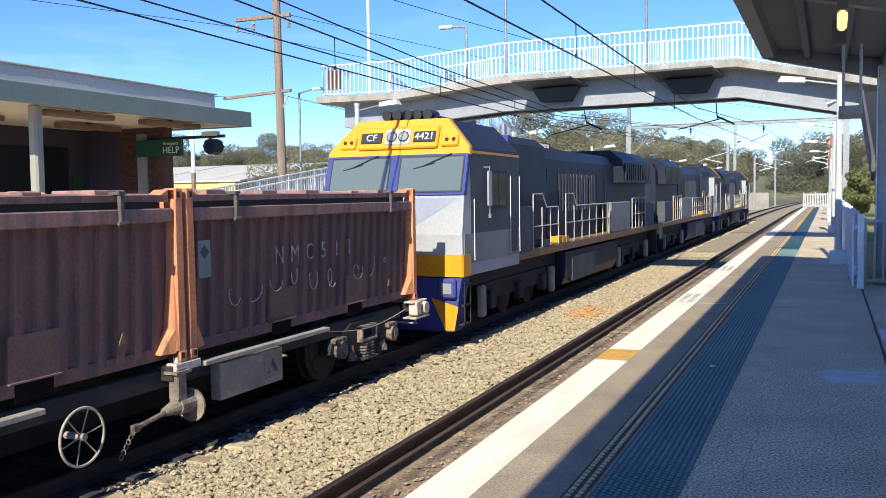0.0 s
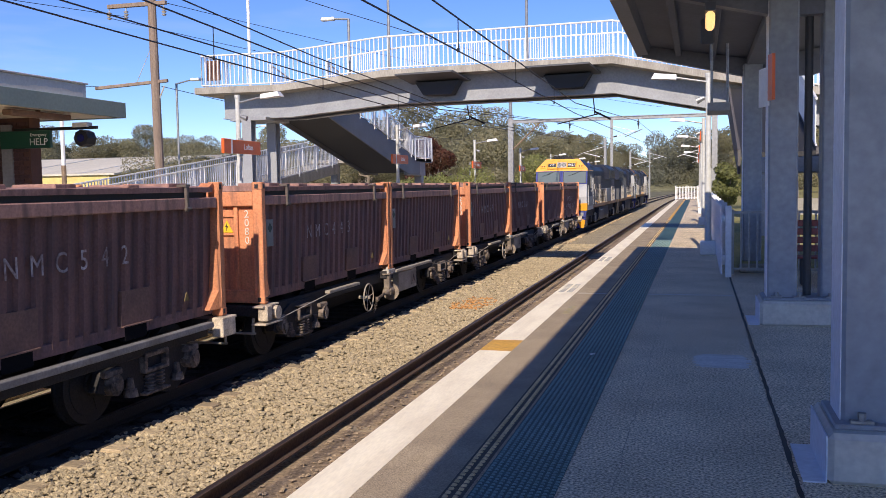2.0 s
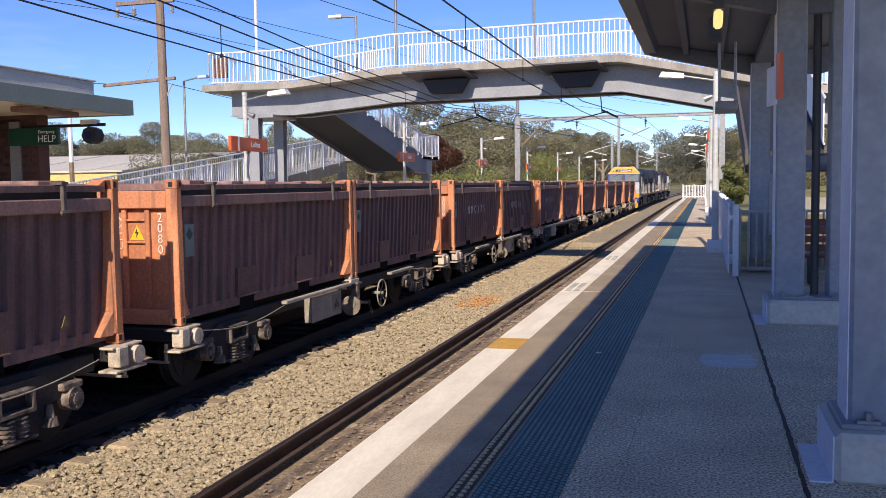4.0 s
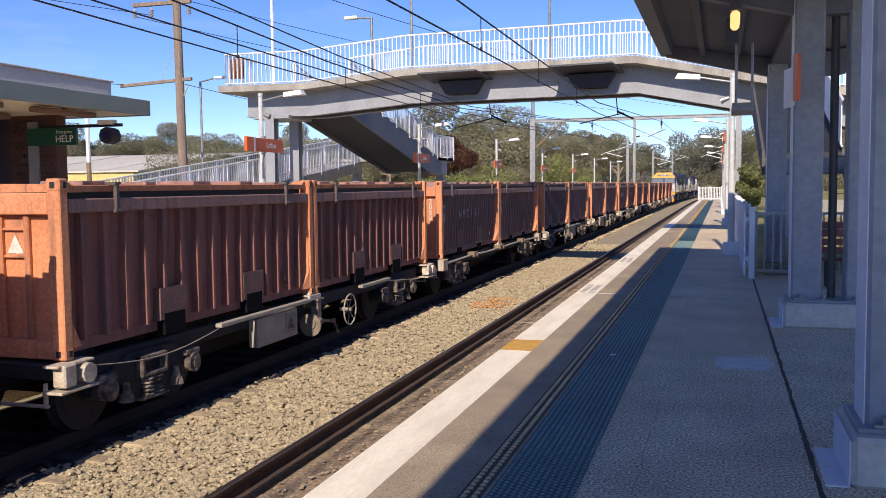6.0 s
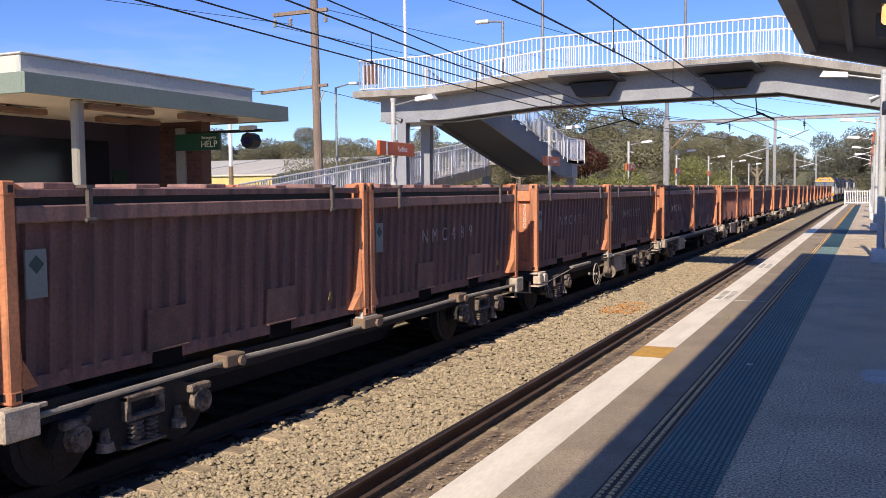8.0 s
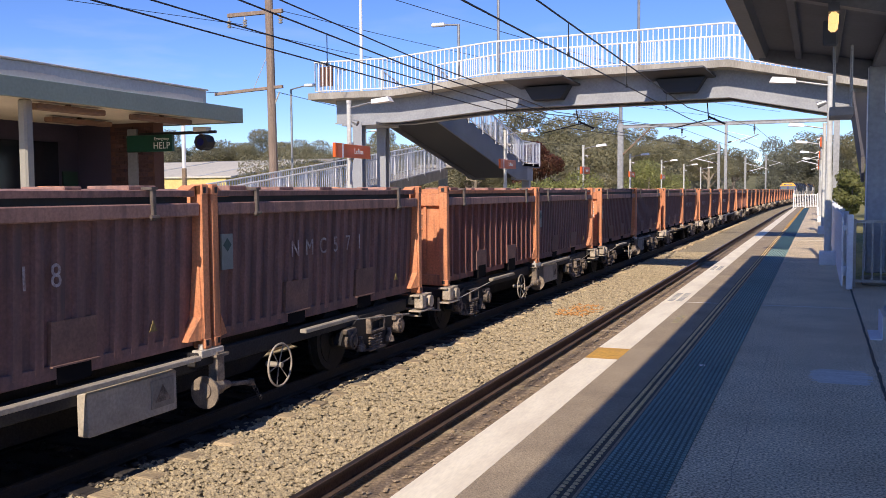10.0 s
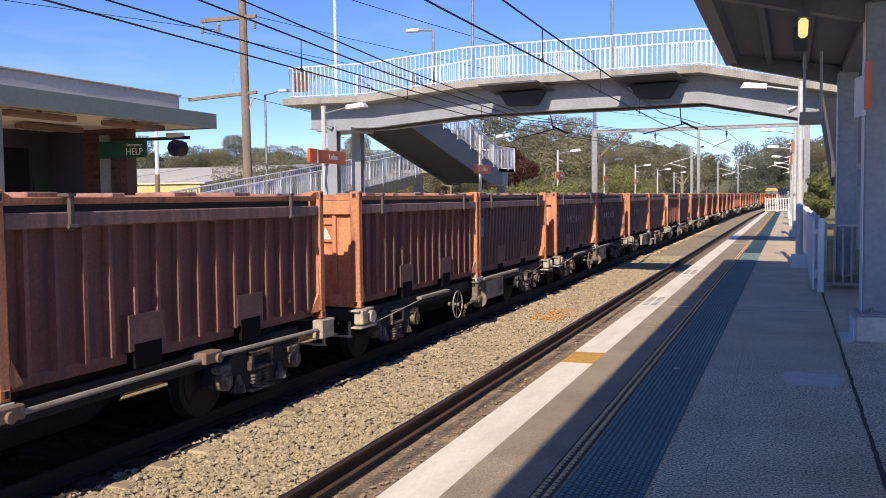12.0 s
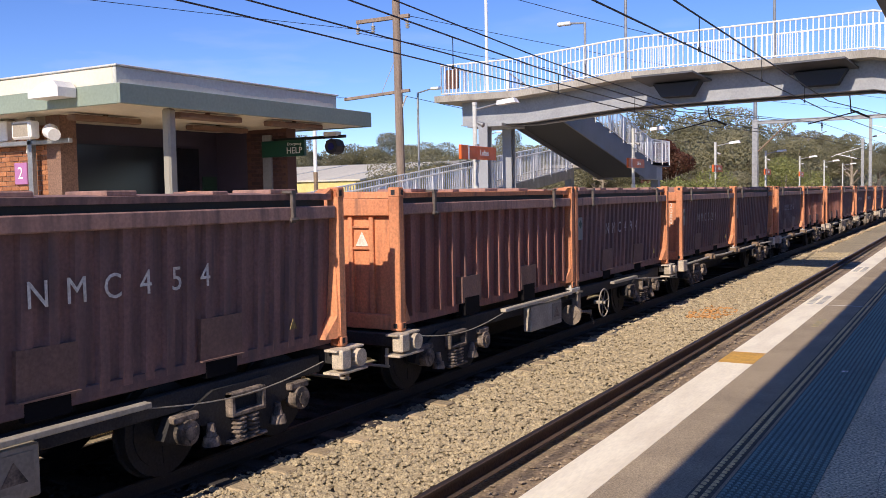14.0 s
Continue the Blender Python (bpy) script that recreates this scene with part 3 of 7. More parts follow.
studs("tactile_studs", [-1.125 + 0.0365 * i for i in range(12)], 2.5, 26, 0.046, 0.012, 0.0085, 0.007, mat("tactile_stud", (0.12, 0.23, 0.22), (0.09, 0.18, 0.175), rough=0.5, s1=0.8, s2=30, spread=0.2, bump=0), True)
studs("tan_studs", [-1.255, -1.2], 2.5, 40, 0.062, 0.015, 0.016, 0.009, TACTILE_TAN)
part("orange_line", Shape().box(-1.29, -1.16, 40, END_Y, 0.005, 0.008), YELLOW_LINE, tac)
# joints, cracks, repair patches
PLASTER_PALE = mat("pale_cement_skim", (0.72, 0.69, 0.64), (0.58, 0.55, 0.50), rough=0.9, s1=5, s2=60, stretch=(0.5, 3, 1), spread=0.25, bump=0.05)
for yy, x0, x1 in ((13.35, -1.73, 0.475), (31.0, -1.73, 0.475)):
    solid("paving_joint", Shape().box(x0, x1, yy, yy + 0.02, 0.0005, 0.0055), PLASTER_PALE, "thin pale construction joint in the asphalt", "joint", kind="structure")
s = Shape()
cr = random.Random(21)
xx = -0.46
for k in range(62):
    y = 2.5 + k * 0.17
    nx = -0.425 + cr.uniform(-0.012, 0.012)
    wd = cr.uniform(0.0006, 0.0028)
    if cr.random() > 0.12:
        s.add([(xx - wd, y, .002), (xx + wd, y, .002), (nx + wd, y + .17, .002), (nx - wd, y + .17, .002)], [(0, 1, 2, 3)])
    xx = nx
solid("surface_crack", s, mat("crack_shadow", (0.33, 0.28, 0.21), rough=0.95), "hairline crack along the platform asphalt", "crack", kind="structure")
s = Shape()
pr = random.Random(5)
for k in range(31):
    y = 8.12 + k * 0.02
    inset = 0.05 * (abs(k - 15) / 15) ** 3
    s.box(-0.03 + inset + pr.uniform(-0.025, 0.025), 0.43 - inset + pr.uniform(-0.03, 0.03), y, y + 0.0198, 0.0, 0.0025)
solid("repair_patch", s, PLASTER_PALE, "pale brushed cement patch on the platform surface", "repair", kind="structure")
s = Shape().box(-0.98, -0.93, 8.5, 8.53, .0, .012)
solid("surface_stud", s, WHITE_INK, "small white marker on the tactile strip", "marker")
# low fence across the platform's end
fence = thing("platform_end_fence", pose(-1.05, END_Y - 0.3, 0), "white steel picket fence across the platform end", "fence")
for zz in (0.12, 1.12):
    part("rail", Shape().box(-1.0, 1.0, -0.02, 0.02, zz, zz + 0.06), WHITE_STEEL, fence)
pk = Shape().box(-0.025, 0.025, -0.015, 0.015, 0.06, 1.22).mesh("picket", WHITE_STEEL)
for k in range(15):
    part("picket", pk, None, fence, m=pose(-0.95 + k * 0.136, 0, 0))
for k in (-1.0, 0, 1.0):
    part("post", Shape().box(-0.04, 0.04, -0.04, 0.04, 0, 1.3), WHITE_STEEL, fence, m=pose(k, 0, 0))

# ---------------------------------------------------------------- far platform
p = Shape()
p.prism([(-9.28, -0.15), (-9.3, 0.0), (-17.0, 0.0), (-17.0, -1.7), (-9.42, -1.7), (-9.42, -0.15)], "y", -25, 92)
solid("platform", p, CONCRETE, "asphalt platform on the other side of the tracks", "platform", kind="structure")
strip("edge_line", -9.66, -9.31, -24, 91, 0.005, WHITE_LINE, "white painted line on the far platform edge")
# ---------------------------------------------------------------- the freight train
SPEED, PITCH, HEAD = 18.42, 13.15, 2.285
DRIFT = [(-1, -0.2), (0, -0.22), (1.5, -0.14), (3, -0.12), (5.7, 0.1), (6.5, 0.24), (7.5, 0.28), (10, 0.29), (11, 0.28), (12.5, 0.2), (13.3, -0.1), (14, -0.4), (15, -0.8)]
C_LEN, C_H, C_Z = 5.96, 1.86, -0.15


def travelled(t):
    """Metres along the track of the rear corner of the first wagon."""
    ts, ds = zip(*DRIFT)
    return HEAD + SPEED * t + float(np.interp(t, ts, ds))


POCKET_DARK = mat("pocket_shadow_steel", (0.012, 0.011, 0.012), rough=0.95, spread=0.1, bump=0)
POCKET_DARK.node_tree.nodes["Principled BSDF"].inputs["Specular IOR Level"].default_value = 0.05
DARK_STEEL_GREEN = mat("dark_green_mark", (0.05, 0.09, 0.075), rough=0.7, spread=0.1, bump=0)


CLAMP = mat("brown_worn_clamp", (0.13, 0.105, 0.09), (0.085, 0.068, 0.06), rough=0.7, s1=8, s2=40, spread=0.2, bump=0.1)


def build_container(ribbed):
    """A low lidded mineral container, 5.96 m long; origin under its middle."""
    wall_paint = PAINT_RED if ribbed else PAINT_OLD
    c = thing("mineral_container", pose(0, 0, 0), "", "container", "containers on the freight train")
    h, L = C_H, C_LEN / 2
    zt = h - 0.355                                  # underside of the top rail
    for sx in (1, -1):
        # corrugated side wall, leaning inwards towards the bottom
        s = Shape()
        n = 15 if ribbed else 22
        pitch = (2 * L - 0.42) / n
        prof = []
        w, dp, sl = (0.075, 0.045, 0.012) if ribbed else (0.10, 0.046, 0.022)
        y = -L + 0.21
        rib_s = Shape()
        for i in range(n):
            m0 = y + i * pitch + pitch / 2
            if ribbed:
                o = (0.055, m0 - 0.026, m0 + 0.026)
                rib_s.add([(sx * q, yy, zz) for zz in (0.15, zt) for q, yy in ((1.05, o[1]), (1.168, o[1]), (1.168, o[2]), (1.05, o[2]))],
                          [(0, 1, 2, 3), (4, 5, 6, 7), (0, 1, 5, 4), (1, 2, 6, 5), (2, 3, 7, 6), (3, 0, 4, 7)])
                if sx > 0:
                    part("rib", rib_s, PAINT_RED, c)
                    rib_s = Shape()
                continue
            prof += [(m0 - w / 2 - sl, 0), (m0 - w / 2, dp), (m0 + w / 2, dp), (m0 + w / 2 + sl, 0)]
        prof = [(-L + 0.12, 0)] + prof + [(L - 0.12, 0)]
        for yy, o in prof:
            if ribbed:
                s.v += [(sx * 1.06, yy, 0.10), (sx * 1.09, yy, zt + 0.02)]
            else:
                s.v += [(sx * (1.025 + o), yy, 0.10), (sx * (1.092 + o), yy, zt + 0.02)]
        for i in range(len(prof) - 1):
            s.f.append((2 * i, 2 * i + 2, 2 * i + 3, 2 * i + 1))
        part("side_wall", s, wall_paint, c, "corrugated side sheet" if not ribbed else "flat side sheet")
        if ribbed and sx < 0:
            part("rib", rib_s, PAINT_RED, c)
        part("bottom_rail", Shape().chamfer(min(sx * 0.98, sx * 1.068), max(sx * 0.98, sx * 1.068), -L + 0.1, L - 0.1, 0.03, 0.17, 0.008), wall_paint, c)
        part("top_rail", Shape().chamfer(min(sx * 1.05, sx * 1.205), max(sx * 1.05, sx * 1.205), -L + 0.14, L - 0.14, zt, zt + 0.148, 0.012), PAINT_RAIL, c, "brown top side rail")
        for yy in (-0.95, 1.05):
            if sx < 0:
                continue
            rb = 0.045 if ribbed else 0.036
            s = Shape()
            o = [(1.036 + rb + 0.006, 0.165), (1.058 + rb + 0.006, 0.58), (1.04, 0.58), (1.02, 0.165)]
            if ribbed:
                o = [(1.174, 0.165), (1.174, 0.55), (1.05, 0.55), (1.05, 0.165)]
            s.prism([(sx * u, w2) for u, w2 in o], "y", yy - 0.29, yy + 0.29)
            s.box(min(sx * 1.05, sx * (1.075 + rb)), max(sx * 1.05, sx * (1.075 + rb)), yy - 0.3, yy + 0.3, 0.150, 0.165)
            part("pocket_plate", s, PATCH, c)
            # pocket is a solid box, its inner shade given as near-black colour
            pk = 1.073 if not ribbed else 1.18
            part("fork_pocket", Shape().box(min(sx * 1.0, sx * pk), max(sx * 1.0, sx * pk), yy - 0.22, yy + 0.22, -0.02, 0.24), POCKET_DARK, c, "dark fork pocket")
        for yy in (-L + 0.92, L - 0.92) if sx > 0 else ():
            s = Shape().chamfer(min(sx * 1.19, sx * 1.235), max(sx * 1.19, sx * 1.235), yy - 0.03, yy + 0.03, zt - 0.03, h - 0.03, 0.008)
            s.box(min(sx * 1.0, sx * 1.24), max(sx * 1.0, sx * 1.24), yy - 0.05, yy + 0.05, h - 0.06, h - 0.03)
            s.tube((sx * 1.23, yy - 0.06, zt + 0.01), (sx * 1.23, yy + 0.06, zt + 0.01), 0.022, 6)
            part("lid_clamp", s, CLAMP, c, "worn steel lid clamp")
        for e in (-1, 1):
            # corner post with a foot that widens towards the bottom
            s = Shape()
            y1, y0 = e * L, e * (L - 0.125)
            s.chamfer(min(sx * 1.06, sx * 1.22), max(sx * 1.06, sx * 1.22), min(y0, y1), max(y0, y1), 0.0, h, 0.012)
            yi, yb = e * (L - 0.12), e * (L - 0.155)
            s.add([(sx * 1.02, yi, 0.12), (sx * 1.22, yi, 0.12), (sx * 1.22, yi, h - 0.5), (sx * 1.1, yi, h - 0.5),
                   (sx * 1.02, yb, 0.12), (sx * 1.205, yb, 0.12), (sx * 1.16, e * (L - 0.13), h - 0.6), (sx * 1.1, e * (L - 0.13), h - 0.6)],
                  [(0, 1, 2, 3), (4, 5, 6, 7), (1, 2, 6, 5), (0, 3, 7, 4), (0, 1, 5, 4), (2, 3, 7, 6)])
            yf = e * (L - 0.34)
            s.add([(sx * 1.03, yb, 0.1), (sx * 1.2, yb, 0.1), (sx * 1.2, yb, 0.36), (sx * 1.05, yb, 0.36), (sx * 1.03, yf, 0.1), (sx * 1.15, yf, 0.1)],
                  [(0, 1, 2, 3), (0, 4, 5, 1), (1, 5, 2), (0, 3, 4), (2, 5, 4, 3)])
            part("corner_post", s, PAINT_ORANGE, c, "orange corner post")
            for z0, z1 in ((h - 0.125, h + 0.004), (-0.004, 0.115)):
                part("corner_casting", Shape().chamfer(min(sx * 1.055, sx * 1.226), max(sx * 1.055, sx * 1.226), min(y0, e * (L + 0.006)), max(y0, e * (L + 0.006)), z0, z1, 0.014), PAINT_ORANGE, c)
            # lifting holes are small black plates coloured like shaded openings
            for z0 in (0.03, h - 0.095) if sx > 0 else ():
                part("casting_hole", Shape().box(1.222, 1.228, e * (L - 0.075) - 0.025, e * (L - 0.075) + 0.025, z0, z0 + 0.065), BLACK, c, "dark oval lifting hole")
                if e < 0:
                    part("casting_hole", Shape().box(1.11, 1.17, -L - 0.009, -L - 0.003, z0, z0 + 0.065), BLACK, c, "dark oval lifting hole")
            s = Shape()
            s.add([(sx * 0.98, e * (L - 0.16), h - 0.14), (sx * 1.16, e * (L - 0.16), h - 0.14), (sx * 1.16, e * (L - 0.16), h - 0.01), (sx * 0.98, e * (L - 0.16), h - 0.01), (sx * 0.98, e * (L - 0.42), h - 0.14), (sx * 1.16, e * (L - 0.42), h - 0.14)],
                  [(0, 1, 2, 3), (4, 5, 1, 0), (3, 2, 5, 4), (1, 5, 2), (0, 3, 4)])
            part("lid_gusset", s, PAINT_ORANGE, c)
    # lid with shallow stiffeners
    s = Shape()
    s.prism([(-1.16, h - 0.135), (-1.17, h - 0.07), (-0.9, h - 0.05), (0, h - 0.04), (0.9, h - 0.05), (1.17, h - 0.07), (1.16, h - 0.135), (1.1, h - 0.135), (-1.1, h - 0.135)], "y", -L + 0.18, L - 0.18)
    part("lid", s, PAINT_RAIL if not ribbed else PAINT_ORANGE, c, "slightly cambered steel lid")
    s = Shape()
    rs = random.Random(11 + ribbed)
    for k in range(5):
        yy = -L + 0.7 + k * 1.1 + rs.uniform(-0.1, 0.1)
        w = rs.uniform(0.10, 0.24)
        part("lid_stiffener", Shape().chamfer(0.55, 1.1, yy - w, yy + w, h - 0.07, h - 0.025 + rs.uniform(-0.012, 0.02), 0.01), PAINT_RAIL, c)
    # black filler box stands for the shade in the gap below the lid
    part("gutter", Shape().box(-1.08, 1.08, -L + 0.2, L - 0.2, zt + 0.1, h - 0.13), BLACK, c, "recess under the lid, filled black for its shade")
    for e in (-1, 1):
        s = Shape()
        yo, yw = e * (L - 0.01), e * (L - 0.10)
        s.box(-1.06, 1.06, min(yw, e * (L - .12)), max(yw, e * (L - .12)), 0.1, h - 0.3)
        part("end_wall", s, PAINT_ORANGE, c, "recessed orange end sheet")
        for z0, z1 in ((h - 0.365, h - 0.14), (0.0, 0.2)) if e < 0 else ():
            part("end_beam", Shape().chamfer(-1.06, 1.06, min(yo, yw), max(yo, yw), z0, z1, 0.012), PAINT_ORANGE, c)
        for xx in (-0.62, -0.28, 0.06, 0.40, 0.74) if e < 0 else ():
            part("end_stiffener", Shape().chamfer(xx - 0.035, xx + 0.035, min(yw, e * (L - .05)), max(yw, e * (L - .05)), 0.2, h - 0.365, 0.01), PAINT_ORANGE, c)
    for z0 in (1.045, 1.33):
        part("end_rung", Shape().chamfer(0.435, 0.705, -L + 0.062, -L + 0.1, z0, z0 + 0.03, 0.006), PAINT_ORANGE, c)
    fy = -L + 0.095
    if not ribbed:
        for k, chx in enumerate("2080"):
            words(chx, 0.165, STENCIL_BRIGHT, pose(0.91, fy - 0.004, 1.37 - k * 0.135, 90), c, "stencil")
        for j, tx in enumerate(("NMCU", "000448")):
            for k, chx in enumerate(tx):
                words(chx, 0.14, STENCIL_BRIGHT, pose(0.31 if j == 0 else 0.17, fy - 0.004, 1.37 - k * 0.12, 90), c, "stencil")
    s = Shape().prism([(0.465, 1.09), (0.675, 1.09), (0.57, 1.285)], "y", fy - 0.006, fy - 0.001)
    warn = part("warning_sign", s, WARN_YELLOW if not ribbed else STENCIL_BRIGHT, c, "yellow warning triangle")
    if not ribbed:
        part("bolt_mark", Shape().prism([(0.57, 1.24), (0.54, 1.175), (0.565, 1.175), (0.555, 1.11), (0.595, 1.19), (0.57, 1.19)], "y", fy - 0.009, fy - 0.005), BLACK, warn, "black lightning bolt")
    s = Shape()
    s.box(1.15, 1.172, -L + 0.24, -L + 0.46, 0.86, 1.28)
    if not ribbed:
        part("data_plate", s, mat("grey_green_plate", (0.24, 0.26, 0.24), (0.17, 0.18, 0.17), rough=0.7, spread=0.08), c, "grey consolidated data plate")
        part("plate_mark", Shape().prism([(-L + 0.35, 1.07), (-L + 0.43, 1.15), (-L + 0.35, 1.23), (-L + 0.27, 1.15)], "x", 1.172, 1.176), DARK_STEEL_GREEN, c, "dark green diamond")
    s = Shape().prism([(L - 0.92, 0.3), (L - 0.80, 0.3), (L - 0.86, 0.42)], "x", 1.115, 1.125)
    part("side_warning", s, mat("faded_yellow", (0.20, 0.14, 0.05), rough=0.7), c, "small faded warning triangle")
    return c


BRAKE_TAN = mat("tan_dusty_brake_gear", (0.30, 0.24, 0.18), (0.15, 0.12, 0.095), rough=0.85, s1=7, s2=50, spread=0.25, bump=0.15)
RAIL_GREY = mat("scuffed_grey_rail", (0.24, 0.235, 0.235), (0.13, 0.125, 0.125), rough=0.6, s1=2.5, s2=30, spread=0.2, bump=0.05)
GREEN_MARK = mat("green_emblem", (0.03, 0.30, 0.13), rough=0.6, spread=0.1, bump=0)
PLATE_PALE = mat("pale_dusty_plate", (0.30, 0.265, 0.215), (0.22, 0.19, 0.155), rough=0.8, s1=5, s2=30, spread=0.15, bump=0.05)


def build_wheelset(parent, y, r=0.46):
    s = Shape()
    for x in (-0.7525, 0.7525):
        sg = 1 if x > 0 else -1
        s.tube((x - 0.07 * sg, 0, 0), (x + 0.06 * sg, 0, 0), r, 28)
        s.tube((x - 0.075 * sg, 0, 0), (x - 0.045 * sg, 0, 0), r + 0.028, 28)
        s.tube((x + 0.055 * sg, 0, 0), (x + 0.075 * sg, 0, 0), r * 0.8, 20)
        s.tube((x + 0.05 * sg, 0, 0), (x + 0.12 * sg, 0, 0), 0.13, 12)
        for k in range(3):
            a = k * 2.094
            s.box(x + 0.07 * sg - 0.01, x + 0.07 * sg + 0.012, -0.03, 0.03, 0.16, 0.33, Matrix.Rotation(a, 4, "X"))
    s.tube((-0.9, 0, 0), (0.9, 0, 0), 0.075, 12)
    ob = part("wheelset", s, WAGON_DARK, parent, "dark steel wheelset")
    ob.location = (0, y, r)
    return ob


def build_bogie(parent, y0, wheelbase=1.68):
    """Three-piece bogie round y0; side frames, springs, axle boxes and wheelsets are parts of the wagon."""
    for sx in (1, -1):
        s = Shape()
        o = [(-1.08, 0.42), (-0.98, 0.62), (-0.7, 0.66), (-0.42, 0.78), (0.42, 0.78), (0.7, 0.66), (0.98, 0.62), (1.08, 0.42), (0.92, 0.36), (0.74, 0.50), (0.5, 0.44), (0.33, 0.20), (-0.33, 0.20), (-0.5, 0.44), (-0.74, 0.50), (-0.92, 0.36)]
        s.prism([(y0 + a, b) for a, b in o], "x", sx * 0.97, sx * 1.09)
        part("bogie_frame", s, WAGON_DARK, parent, "cast bogie side frame")
        x = sx * 1.1
        coil = [q for k in range(5) for q in ((0.062, k * 0.046), (0.092, k * 0.046 + 0.012), (0.092, k * 0.046 + 0.024), (0.062, k * 0.046 + 0.036))]
        for yy in (-0.095, 0.095):
            part("spring", Shape().lathe((x, y0 + yy, 0.235), coil), WAGON_DUST, parent, "dusty coil spring")
        s = Shape()
        fx = (min(x - sx * 0.02, x + sx * 0.08), max(x - sx * 0.02, x + sx * 0.08))
        for yy0, yy1, z0, z1 in ((-0.26, -0.20, 0.5, 0.72), (0.2, 0.26, 0.5, 0.72), (-0.26, 0.26, 0.66, 0.72), (-0.26, 0.26, 0.47, 0.52)):
            s.chamfer(*fx, y0 + yy0, y0 + yy1, z0, z1, 0.012)
        s.chamfer(*fx, y0 - 0.27, y0 + 0.27, 0.2, 0.235, 0.01)
        part("bolster_end", s, WAGON_DUST, parent, "dusty open bolster end")
        for e in (-1, 1):
            s = Shape()
            yy = y0 + e * wheelbase / 2
            s.tube((x - sx * 0.06, yy, 0.46), (x + sx * 0.09, yy, 0.46), 0.125, 14)
            s.tube((x + sx * 0.085, yy, 0.46), (x + sx * 0.115, yy, 0.46), 0.07, 10)
            for k in range(3):
                a = k * 2.094 + 0.5
                s.tube((x + sx * 0.09, yy + 0.085 * math.cos(a), 0.46 + 0.085 * math.sin(a)), (x + sx * 0.108, yy + 0.085 * math.cos(a), 0.46 + 0.085 * math.sin(a)), 0.018, 6)
            s.chamfer(min(x - sx * .04, x + sx * .06), max(x - sx * .04, x + sx * .06), yy - 0.16, yy + 0.16, 0.56, 0.64, 0.015)
            part("axle_box", s, WAGON_DUST, parent, "round dusty axle box")
            s = Shape()
            yc = y0 + e * 0.5
            s.tube((x + sx * 0.02, yc, 0.25), (x + sx * 0.02, yc, 0.34), 0.095, 10, 0.075)
            s.tube((x + sx * 0.02, yc, 0.34), (x + sx * 0.02, yc, 0.47), 0.055, 8, 0.035)
            part("damper", s, WAGON_DUST, parent)
    part("bolster", Shape().chamfer(-1.0, 1.0, y0 - 0.2, y0 + 0.2, 0.55, 0.84, 0.02), WAGON_DARK, parent)
    return [build_wheelset(parent, y0 - wheelbase / 2), build_wheelset(parent, y0 + wheelbase / 2)]


